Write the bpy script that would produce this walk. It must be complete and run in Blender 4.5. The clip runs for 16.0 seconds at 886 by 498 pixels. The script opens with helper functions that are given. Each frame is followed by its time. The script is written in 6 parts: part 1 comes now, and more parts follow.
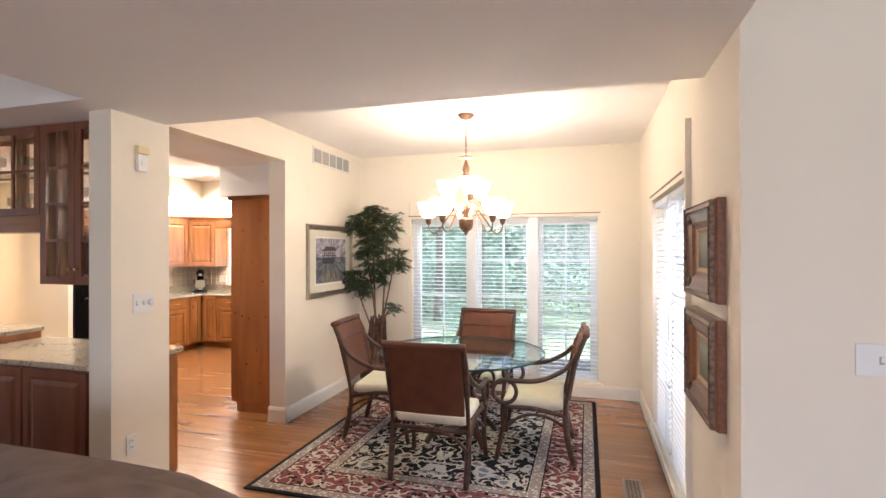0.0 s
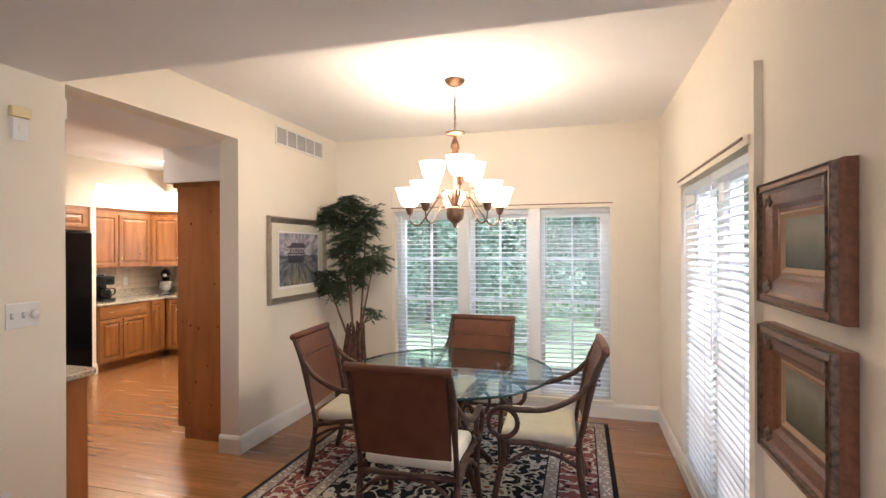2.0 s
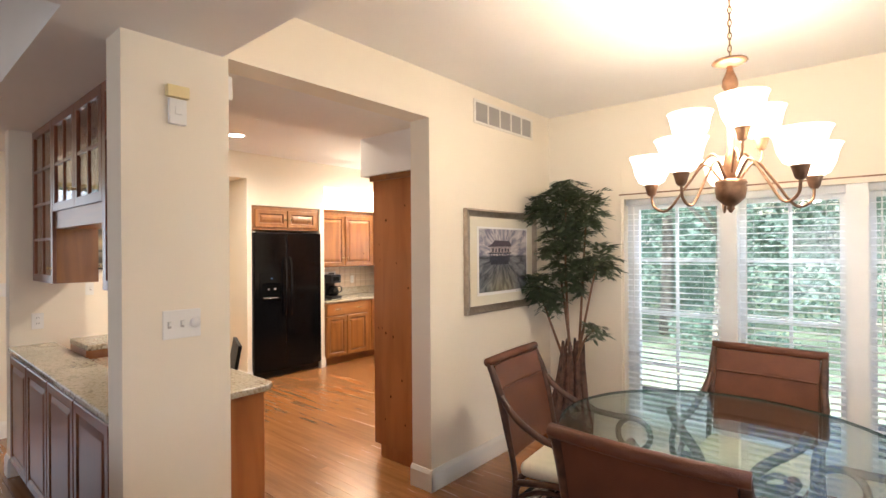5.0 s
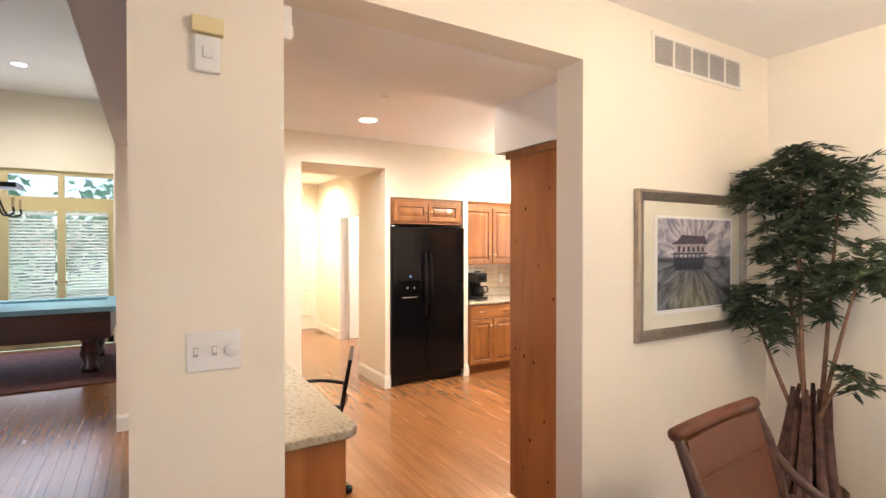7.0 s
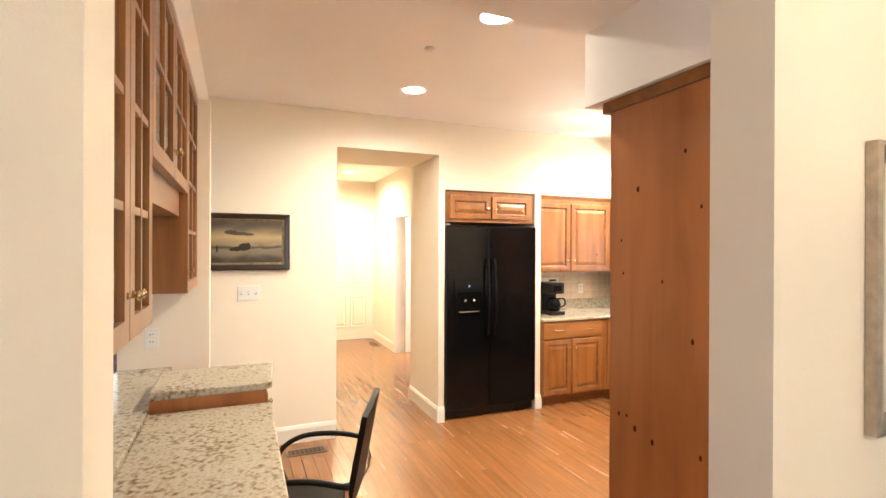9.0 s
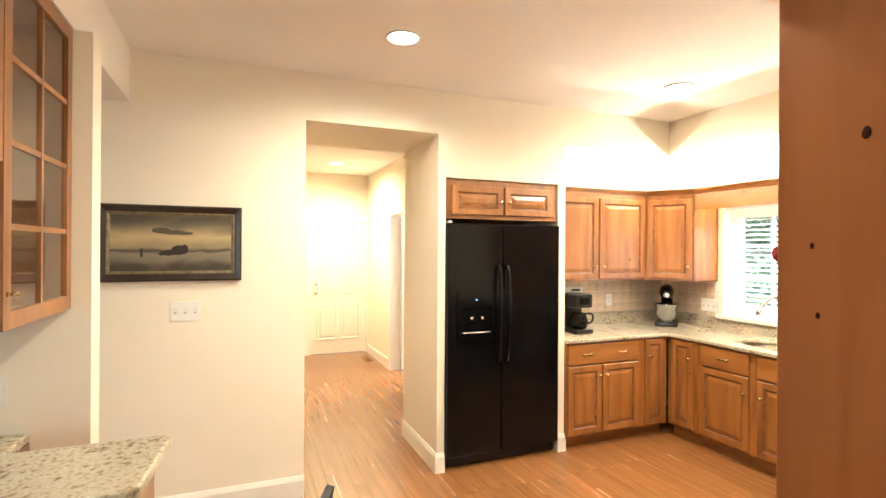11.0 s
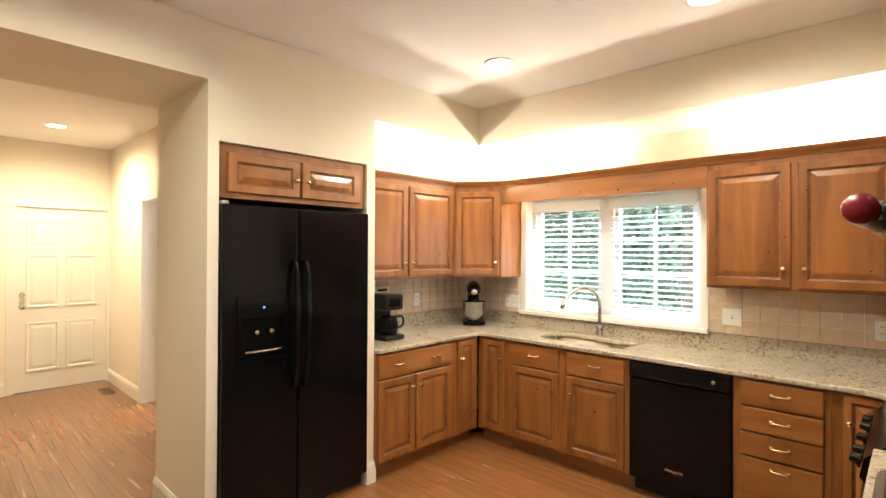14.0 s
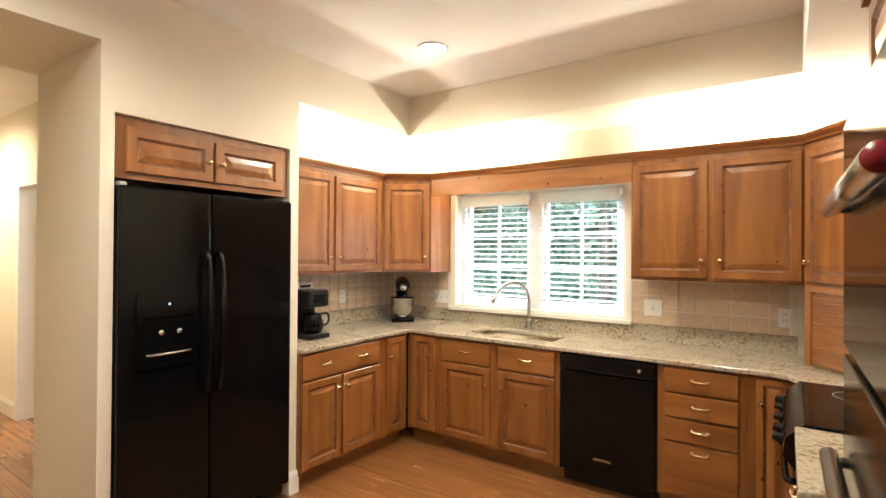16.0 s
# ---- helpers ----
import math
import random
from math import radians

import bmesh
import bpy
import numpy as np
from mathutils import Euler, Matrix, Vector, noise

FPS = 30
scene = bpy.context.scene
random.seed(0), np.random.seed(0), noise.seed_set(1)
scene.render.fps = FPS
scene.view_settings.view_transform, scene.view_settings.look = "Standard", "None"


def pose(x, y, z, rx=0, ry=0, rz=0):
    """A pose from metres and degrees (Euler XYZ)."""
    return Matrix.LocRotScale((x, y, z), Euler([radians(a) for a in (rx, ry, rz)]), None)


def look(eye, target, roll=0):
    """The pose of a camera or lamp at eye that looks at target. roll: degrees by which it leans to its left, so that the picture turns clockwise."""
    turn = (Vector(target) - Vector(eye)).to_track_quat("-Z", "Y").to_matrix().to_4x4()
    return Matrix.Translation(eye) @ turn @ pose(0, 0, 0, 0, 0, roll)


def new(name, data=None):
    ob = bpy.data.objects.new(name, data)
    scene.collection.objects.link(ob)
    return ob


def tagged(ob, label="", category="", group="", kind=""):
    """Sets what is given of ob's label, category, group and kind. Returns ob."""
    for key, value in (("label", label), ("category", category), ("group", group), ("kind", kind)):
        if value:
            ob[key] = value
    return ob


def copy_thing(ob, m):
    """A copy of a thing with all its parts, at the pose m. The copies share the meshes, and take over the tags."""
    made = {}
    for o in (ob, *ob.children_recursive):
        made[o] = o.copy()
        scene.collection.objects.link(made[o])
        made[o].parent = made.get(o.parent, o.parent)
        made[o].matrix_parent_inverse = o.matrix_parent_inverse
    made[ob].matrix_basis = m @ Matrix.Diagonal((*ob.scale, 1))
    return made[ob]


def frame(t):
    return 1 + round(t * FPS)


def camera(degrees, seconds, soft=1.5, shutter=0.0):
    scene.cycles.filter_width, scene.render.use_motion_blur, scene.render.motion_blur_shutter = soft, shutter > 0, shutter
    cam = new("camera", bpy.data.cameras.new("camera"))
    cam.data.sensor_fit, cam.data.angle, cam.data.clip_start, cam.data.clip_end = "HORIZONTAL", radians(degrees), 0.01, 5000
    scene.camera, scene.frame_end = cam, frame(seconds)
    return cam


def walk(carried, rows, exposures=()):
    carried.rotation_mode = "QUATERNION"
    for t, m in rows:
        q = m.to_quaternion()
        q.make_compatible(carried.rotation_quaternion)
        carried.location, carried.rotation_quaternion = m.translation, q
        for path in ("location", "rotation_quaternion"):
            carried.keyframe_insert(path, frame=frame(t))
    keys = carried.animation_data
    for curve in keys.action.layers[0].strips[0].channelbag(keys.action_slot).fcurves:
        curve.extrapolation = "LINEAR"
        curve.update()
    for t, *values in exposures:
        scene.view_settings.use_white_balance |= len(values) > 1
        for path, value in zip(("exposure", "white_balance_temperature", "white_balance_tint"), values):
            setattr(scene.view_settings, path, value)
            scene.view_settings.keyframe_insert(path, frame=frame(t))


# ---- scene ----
cam = camera(83.6, 16.0)
PATH = [
    (0, (-0.448, 1.13, 1.605), (-1.004, 3.051, 1.609), -0.1),
    (0.5, (-0.479, 1.306, 1.601), (-1.028, 3.229, 1.608), -0.1),
    (1, (-0.519, 1.482, 1.61), (-1.06, 3.407, 1.611), -0.1),
    (1.5, (-0.546, 1.672, 1.589), (-1.083, 3.599, 1.593), -0.3),
    (2, (-0.585, 1.883, 1.585), (-1.123, 3.81, 1.584), -0.2),
    (2.5, (-0.615, 2.085, 1.587), (-1.2, 3.997, 1.582), -0.1),
    (3, (-0.656, 2.241, 1.573), (-1.338, 4.121, 1.577), -0.3),
    (3.5, (-0.704, 2.363, 1.571), (-1.521, 4.189, 1.578), -0.2),
    (4, (-0.77, 2.48, 1.558), (-1.742, 4.228, 1.57), -0.4),
    (4.5, (-0.851, 2.61, 1.553), (-1.994, 4.251, 1.563), -0.4),
    (5, (-0.968, 2.756, 1.578), (-2.272, 4.272, 1.58), -0.4),
    (7.5, (-1.702, 3.61, 1.592), (-3.477, 4.531, 1.58), 0.0),
    (8, (-1.917, 3.763, 1.585), (-3.731, 4.606, 1.579), -0.0),
    (10.5, (-3.048, 4.284, 1.605), (-4.904, 5.029, 1.603), 0.3),
    (11, (-3.249, 4.386, 1.61), (-5.101, 5.14, 1.61), 0.4),
    (11.5, (-3.406, 4.467, 1.597), (-5.233, 5.281, 1.609), 0.3),
    (12, (-3.568, 4.535, 1.608), (-5.336, 5.47, 1.614), 0.3),
    (12.5, (-3.671, 4.6, 1.607), (-5.363, 5.666, 1.616), 0.4),
    (13, (-3.777, 4.623, 1.593), (-5.361, 5.845, 1.608), 0.4),
    (13.5, (-3.854, 4.649, 1.571), (-5.33, 5.998, 1.586), 0.2),
    (14, (-3.914, 4.685, 1.551), (-5.294, 6.132, 1.562), 0.3),
    (14.5, (-3.978, 4.697, 1.539), (-5.282, 6.213, 1.551), 0.3),
    (15, (-4.03, 4.721, 1.533), (-5.269, 6.29, 1.536), 0.4),
    (15.5, (-4.039, 4.741, 1.508), (-5.221, 6.355, 1.522), 0.4),
    (16, (-4.046, 4.753, 1.498), (-5.184, 6.398, 1.513), 0.4),
]
walk(cam, [(t, look(eye, target, roll)) for t, eye, target, roll in PATH], [(0, 0.95, 5650, 19), (1.5, 0.65, 5650, 19), (3, 0.48, 5750, 18), (5, 0.75, 5850, 17), (7.5, 0.97, 5750, 18), (10.5, 1.02, 6050, 10), (11.5, 0.74, 5980, 10), (13, 0.34, 5880, 11), (16, 0.16, 5770, 10)])


# ---- world, sun, exposure ----
world = bpy.data.worlds.new("world")
scene.world = world
world.use_nodes = True
wn = world.node_tree.nodes
sky = wn.new("ShaderNodeTexSky")
sky.sky_type, sky.sun_disc = "NISHITA", False
sky.sun_elevation, sky.sun_rotation = radians(52), radians(200)
world.node_tree.links.new(sky.outputs[0], wn["Background"].inputs[0])
wn["Background"].inputs[1].default_value = 0.15
sun = new("sun", bpy.data.lights.new("sun", "SUN"))
sun.data.energy, sun.data.angle, sun.data.color = 4.5, radians(12), (1.0, 0.95, 0.88)
sun.matrix_world = look((0, 0, 20), (3, 9, 0))
WARM = (1.0, 0.87, 0.71)
KWARM = (1.0, 0.885, 0.64)
HALLWARM = (1.0, 0.80, 0.48)
KITCHEN_CAN, HALL_CAN, UPLIGHT, CHANDELIER = 86, 190, 31, 58


def lamp(name, kind, at, watts, color=WARM, size=0.1, target=None, size_y=None, spot=None):
    l = bpy.data.lights.new(name, kind)
    l.energy, l.color = watts, color
    if kind == "AREA":
        l.size = size
        if size_y:
            l.shape, l.size_y = "RECTANGLE", size_y
    else:
        l.shadow_soft_size = size
    if spot:
        l.spot_size, l.spot_blend = radians(spot), 0.9
    ob = new(name, l)
    ob.matrix_world = look(at, target) if target else Matrix.Translation(at)
    return ob


# ---- materials ----
def mat(name, color, rough=0.6, metal=0.0, vary=0.06, scale=6.0, fine=120.0, bump=0.04, coat=0.0, emit=0.0, glass=0.0, spec=0.5, alpha=1.0, dark=None):
    """A plain surface with variation at two scales and fine relief."""
    m = bpy.data.materials.new(name)
    m.use_nodes = True
    n, l = m.node_tree.nodes, m.node_tree.links
    b = n["Principled BSDF"]
    b.inputs["Roughness"].default_value, b.inputs["Metallic"].default_value = rough, metal
    b.inputs["Coat Weight"].default_value, b.inputs["Specular IOR Level"].default_value = coat, spec
    b.inputs["Transmission Weight"].default_value = glass
    tc = n.new("ShaderNodeTexCoord")
    n1, n2 = n.new("ShaderNodeTexNoise"), n.new("ShaderNodeTexNoise")
    n1.inputs["Scale"].default_value, n2.inputs["Scale"].default_value = scale, fine
    n1.inputs["Detail"].default_value, n2.inputs["Detail"].default_value = 4, 2
    for q in (n1, n2):
        l.new(tc.outputs["Object"], q.inputs["Vector"])
    mix = n.new("ShaderNodeMix")
    mix.data_type = "RGBA"
    d = dark or tuple(c * (1 - 3 * vary) for c in color)
    mix.inputs["A"].default_value, mix.inputs["B"].default_value = (*d, 1), (*[min(1, c * (1 + vary)) for c in color], 1)
    ramp = n.new("ShaderNodeMapRange")
    ramp.inputs["From Min"].default_value, ramp.inputs["From Max"].default_value = 0.2, 0.62
    l.new(n1.outputs["Fac"], ramp.inputs["Value"])
    l.new(ramp.outputs[0], mix.inputs["Factor"])
    l.new(mix.outputs["Result"], b.inputs["Base Color"])
    bp = n.new("ShaderNodeBump")
    bp.inputs["Strength"].default_value, bp.inputs["Distance"].default_value = min(1, bump * 4), 0.002
    l.new(n2.outputs["Fac"], bp.inputs["Height"])
    l.new(bp.outputs[0], b.inputs["Normal"])
    r2 = n.new("ShaderNodeMapRange")
    r2.inputs["To Min"].default_value, r2.inputs["To Max"].default_value = max(0.02, rough - 0.07), min(1, rough + 0.07)
    l.new(n1.outputs["Fac"], r2.inputs["Value"])
    l.new(r2.outputs[0], b.inputs["Roughness"])
    if emit:
        b.inputs["Emission Strength"].default_value = emit
        b.inputs["Emission Color"].default_value = (*color, 1)
    return m


def wood(name, light, dark, rough=0.35, along=2, stretch=14.0, scale=1.4, knots=0.0, coat=0.15, rand=0.25, island=False):
    """Wood with grain along one object axis, pores, some knots, and a tone of its own for each piece."""
    m = bpy.data.materials.new(name)
    m.use_nodes = True
    n, l = m.node_tree.nodes, m.node_tree.links
    b = n["Principled BSDF"]
    b.inputs["Coat Weight"].default_value, b.inputs["Coat Roughness"].default_value = coat, 0.2
    tc, oi = n.new("ShaderNodeTexCoord"), n.new("ShaderNodeObjectInfo")
    rnd = n.new("ShaderNodeNewGeometry").outputs["Random Per Island"] if island else oi.outputs["Random"]
    mp = n.new("ShaderNodeMapping")
    sc = [stretch, stretch, stretch]
    sc[along] = 1.0
    mp.inputs["Scale"].default_value = sc
    off = n.new("ShaderNodeVectorMath")
    off.operation = "SCALE"
    off.inputs[0].default_value = (7.3, 3.1, 5.7)
    l.new(rnd, off.inputs["Scale"])
    add = n.new("ShaderNodeVectorMath")
    l.new(tc.outputs["Object"], add.inputs[0])
    l.new(off.outputs[0], add.inputs[1])
    l.new(add.outputs[0], mp.inputs["Vector"])
    g = n.new("ShaderNodeTexNoise")
    g.inputs["Scale"].default_value, g.inputs["Detail"].default_value, g.inputs["Distortion"].default_value = scale, 6, 0.6
    l.new(mp.outputs[0], g.inputs["Vector"])
    big = n.new("ShaderNodeTexNoise")
    big.inputs["Scale"].default_value = 2.2
    l.new(add.outputs[0], big.inputs["Vector"])
    mix = n.new("ShaderNodeMix")
    mix.data_type = "RGBA"
    mix.inputs["A"].default_value, mix.inputs["B"].default_value = (*dark, 1), (*light, 1)
    mr = n.new("ShaderNodeMapRange")
    mr.inputs["From Min"].default_value, mr.inputs["From Max"].default_value = 0.3, 0.62
    l.new(g.outputs["Fac"], mr.inputs["Value"])
    l.new(mr.outputs[0], mix.inputs["Factor"])
    hsv = n.new("ShaderNodeHueSaturation")
    val = n.new("ShaderNodeMath")
    val.operation = "MULTIPLY_ADD"
    l.new(rnd, val.inputs[0])
    val.inputs[1].default_value, val.inputs[2].default_value = rand, 1.0 - rand * 0.5
    bg = n.new("ShaderNodeMath")
    bg.operation = "MULTIPLY_ADD"
    l.new(big.outputs["Fac"], bg.inputs[0])
    bg.inputs[1].default_value = 0.34
    l.new(val.outputs[0], bg.inputs[2])
    sub = n.new("ShaderNodeMath")
    sub.operation = "SUBTRACT"
    l.new(bg.outputs[0], sub.inputs[0])
    sub.inputs[1].default_value = 0.17
    l.new(sub.outputs[0], hsv.inputs["Value"])
    l.new(mix.outputs["Result"], hsv.inputs["Color"])
    out = hsv.outputs[0]
    if knots:
        vo = n.new("ShaderNodeTexVoronoi")
        vo.inputs["Scale"].default_value = knots
        l.new(add.outputs[0], vo.inputs["Vector"])
        kr = n.new("ShaderNodeMapRange")
        kr.inputs["From Min"].default_value, kr.inputs["From Max"].default_value = 0.06, 0.13
        kr.inputs["To Min"].default_value, kr.inputs["To Max"].default_value = 0.25, 1.0
        l.new(vo.outputs["Distance"], kr.inputs["Value"])
        mk = n.new("ShaderNodeMix")
        mk.data_type, mk.blend_type = "RGBA", "MULTIPLY"
        mk.inputs["Factor"].default_value = 1
        l.new(out, mk.inputs["A"])
        l.new(kr.outputs[0], mk.inputs["B"])
        out = mk.outputs["Result"]
    l.new(out, b.inputs["Base Color"])
    rr = n.new("ShaderNodeMapRange")
    rr.inputs["To Min"].default_value, rr.inputs["To Max"].default_value = rough - 0.03, rough + 0.05
    l.new(g.outputs["Fac"], rr.inputs["Value"])
    l.new(rr.outputs[0], b.inputs["Roughness"])
    bp = n.new("ShaderNodeBump")
    bp.inputs["Strength"].default_value, bp.inputs["Distance"].default_value = 0.06, 0.001
    l.new(g.outputs["Fac"], bp.inputs["Height"])
    l.new(bp.outputs[0], b.inputs["Normal"])
    return m


def speckle(name, cols, scale=60.0, rough=0.15, bumpy=0.0):
    """Granite: cells of several colours over a cloudy ground."""
    m = bpy.data.materials.new(name)
    m.use_nodes = True
    n, l = m.node_tree.nodes, m.node_tree.links
    b = n["Principled BSDF"]
    b.inputs["Roughness"].default_value = rough
    tc = n.new("ShaderNodeTexCoord")
    v, c = n.new("ShaderNodeTexNoise"), n.new("ShaderNodeTexNoise")
    v.inputs["Scale"].default_value, v.inputs["Detail"].default_value = scale, 3
    c.inputs["Scale"].default_value, c.inputs["Detail"].default_value = scale / 9, 3
    for q in (v, c):
        l.new(tc.outputs["Object"], q.inputs["Vector"])
    mx = n.new("ShaderNodeMath")
    mx.operation = "MULTIPLY_ADD"
    l.new(c.outputs["Fac"], mx.inputs[0])
    mx.inputs[1].default_value = 0.45
    l.new(v.outputs["Fac"], mx.inputs[2])
    r = n.new("ShaderNodeValToRGB")
    r.color_ramp.interpolation = "LINEAR"
    e = r.color_ramp.elements
    for i, (p, col) in enumerate(cols):
        q = e[i] if i < 2 else e.new(p)
        q.position, q.color = p, (*col, 1)
    l.new(mx.outputs[0], r.inputs[0])
    l.new(r.outputs[0], b.inputs["Base Color"])
    return m


M = {}
M["wall"] = mat("cream wall paint", (0.835, 0.765, 0.64), 0.75, vary=0.012, scale=1.5, fine=260, bump=0.05)
M["ceil"] = mat("white ceiling paint", (0.88, 0.85, 0.815), 0.85, vary=0.012, scale=1.5, fine=180, bump=0.06)
M["trim"] = mat("white trim paint", (0.80, 0.77, 0.70), 0.35, vary=0.01, scale=3, fine=90, bump=0.02)
M["vinyl"] = mat("white window vinyl", (0.82, 0.83, 0.82), 0.3, vary=0.01)
M["slat"] = mat("white blind slat", (0.85, 0.86, 0.86), 0.4, vary=0.01)
OAK = dict(light=(0.275, 0.117, 0.037), dark=(0.205, 0.081, 0.0245), rough=0.25, along=0, stretch=22, scale=1.4, coat=0.4, rand=0.14)
M["oak"] = wood("honey oak board", **OAK)
M["oak_joined"] = wood("honey oak boards in rows", **OAK, island=True)
M["pine"] = wood("knotty pine cabinet", (0.325, 0.128, 0.030), (0.195, 0.068, 0.0155), 0.33, along=2, stretch=9, scale=1.2, knots=0.0, coat=0.3, rand=0.24)
M["pine_h"] = wood("pine cabinet cross grain", (0.325, 0.128, 0.030), (0.195, 0.068, 0.0155), 0.33, along=0, stretch=9, scale=1.2, coat=0.3, rand=0.24)
M["panel"] = wood("reddish knotty pine panel", (0.40, 0.15, 0.042), (0.30, 0.098, 0.026), 0.36, along=2, stretch=8, scale=1.3, knots=0.0, coat=0.3, rand=0.05)
M["glaze"] = mat("dark glaze in the panel grooves", (0.175, 0.064, 0.020), 0.45, vary=0.2, scale=20, coat=0.2)
M["knot"] = mat("dark pine knot", (0.06, 0.017, 0.006), 0.7, vary=0.3, scale=90, spec=0.1)
# Brown of the bar itself; also the painted shade on hanging cabinet doors.
M["barwood_and_shade"] = wood("brown stained bar wood and shaded pine doors", (0.20, 0.070, 0.036), (0.14, 0.046, 0.024), 0.3, along=2, stretch=9, coat=0.4, rand=0.1)
M["granite"] = speckle("speckled beige granite", [(0.46, (0.14, 0.105, 0.07)), (0.57, (0.27, 0.21, 0.14)), (0.67, (0.38, 0.32, 0.235)), (0.80, (0.46, 0.41, 0.325)), (0.93, (0.33, 0.26, 0.17))], 52, 0.13)
M["black"] = mat("glossy black appliance enamel", (0.0035, 0.0035, 0.004), 0.11, vary=0.1, scale=3, fine=300, bump=0.008, spec=0.2)
M["blackmat"] = mat("matt black plastic", (0.009, 0.009, 0.010), 0.45, vary=0.1, fine=300, spec=0.3)
M["handle"] = mat("glossy black handle enamel", (0.004, 0.004, 0.0045), 0.15, vary=0.1, spec=0.28)
M["steel"] = mat("brushed stainless steel", (0.62, 0.61, 0.58), 0.25, 1.0, vary=0.03, scale=8, fine=400)
M["bowlsteel"] = mat("polished bowl steel", (0.42, 0.41, 0.40), 0.16, 1.0, vary=0.03)
M["well"] = mat("black dispenser well", (0.002, 0.002, 0.002), 0.9, vary=0.0, spec=0.05)
M["chrome"] = mat("polished chrome", (0.75, 0.75, 0.74), 0.08, 1.0, vary=0.02)
M["brass"] = mat("satin brass", (0.72, 0.56, 0.32), 0.25, 1.0, vary=0.04)
M["bronze"] = mat("antique bronze", (0.23, 0.13, 0.075), 0.4, 0.7, vary=0.15, scale=30)
M["white"] = mat("white plastic", (0.80, 0.79, 0.76), 0.35, vary=0.01)
M["ivory"] = mat("ivory plastic", (0.76, 0.64, 0.34), 0.45, vary=0.03)
M["hole"] = mat("dark slot", (0.02, 0.02, 0.02), 0.8, vary=0.0)
M["grille"] = mat("grey register grille", (0.42, 0.40, 0.38), 0.5, vary=0.02)
M["tile"] = mat("beige tumbled stone tile", (0.62, 0.49, 0.36), 0.45, vary=0.07, scale=14, fine=200, bump=0.12)
M["grout"] = mat("pale tile grout", (0.78, 0.72, 0.62), 0.9, vary=0.04)
M["lawn"] = mat("lawn", (0.30, 0.40, 0.24), 0.9, vary=0.25, scale=1.2, fine=60, bump=0.2)
M["bark"] = mat("pale tree bark", (0.22, 0.20, 0.17), 0.9, vary=0.2, scale=12, bump=0.3)
M["cream"] = mat("cream seat cushion cloth", (0.66, 0.58, 0.43), 0.85, vary=0.03, scale=12, fine=500, bump=0.2)
M["rattan"] = mat("dark rattan pole", (0.062, 0.028, 0.016), 0.45, vary=0.22, scale=25, fine=90, coat=0.1, spec=0.3)
M["woven"] = mat("brown woven leather back", (0.108, 0.037, 0.017), 0.45, vary=0.10, scale=9, fine=240, bump=0.2, coat=0.0, spec=0.3)


def emitter(name, color, strength):
    m = bpy.data.materials.new(name)
    m.use_nodes = True
    b = m.node_tree.nodes["Principled BSDF"]
    b.inputs["Base Color"].default_value = (*color, 1)
    b.inputs["Emission Color"].default_value = (*color, 1)
    b.inputs["Emission Strength"].default_value = strength
    return m


def translucent(name, color, share):
    """A thin painted slat that lets some daylight through."""
    m = bpy.data.materials.new(name)
    m.use_nodes = True
    n, l = m.node_tree.nodes, m.node_tree.links
    tr, mx = n.new("ShaderNodeBsdfTranslucent"), n.new("ShaderNodeMixShader")
    b = n["Principled BSDF"]
    b.inputs["Base Color"].default_value, b.inputs["Roughness"].default_value = (*color, 1), 0.4
    tr.inputs[0].default_value = (*color, 1)
    mx.inputs[0].default_value = share
    l.new(b.outputs[0], mx.inputs[1])
    l.new(tr.outputs[0], mx.inputs[2])
    l.new(mx.outputs[0], n["Material Output"].inputs[0])
    return m


M["slat"] = translucent("white blind slat", (0.90, 0.91, 0.91), 0.42)
M["valance"] = translucent("thin white blind valance", (0.92, 0.93, 0.92), 0.75)
M["bulb"] = emitter("lit recessed lamp", (1.0, 0.88, 0.68), 14)
M["shade"] = emitter("lit frosted glass shade", (1.0, 0.88, 0.66), 3.2)


def clear(name, color=(0.95, 0.98, 0.97), rough=0.0, tint=0.9):
    """Thin clear pane: mostly see-through with a mirror gloss at grazing angles."""
    m = bpy.data.materials.new(name)
    m.use_nodes = True
    n, l = m.node_tree.nodes, m.node_tree.links
    n.remove(n["Principled BSDF"])
    tr, gl, lw, mx = n.new("ShaderNodeBsdfTransparent"), n.new("ShaderNodeBsdfGlossy"), n.new("ShaderNodeLayerWeight"), n.new("ShaderNodeMixShader")
    tr.inputs[0].default_value = (*[c * tint for c in color], 1)
    gl.inputs["Roughness"].default_value = rough
    lw.inputs["Blend"].default_value = 0.5
    pw, ad = n.new("ShaderNodeMath"), n.new("ShaderNodeMath")
    pw.operation, ad.operation = "POWER", "MULTIPLY_ADD"
    l.new(lw.outputs["Facing"], pw.inputs[0])
    pw.inputs[1].default_value = 5.0
    l.new(pw.outputs[0], ad.inputs[0])
    ad.inputs[1].default_value, ad.inputs[2].default_value = 0.9, 0.045
    l.new(ad.outputs[0], mx.inputs[0])
    l.new(tr.outputs[0], mx.inputs[1])
    l.new(gl.outputs[0], mx.inputs[2])
    l.new(mx.outputs[0], n["Material Output"].inputs[0])
    return m


M["pane"] = clear("clear window glass", (1, 1, 1), 0.0, 0.97)
M["glass"] = clear("pale green table glass", (0.90, 0.97, 0.95), 0.0, 0.95)


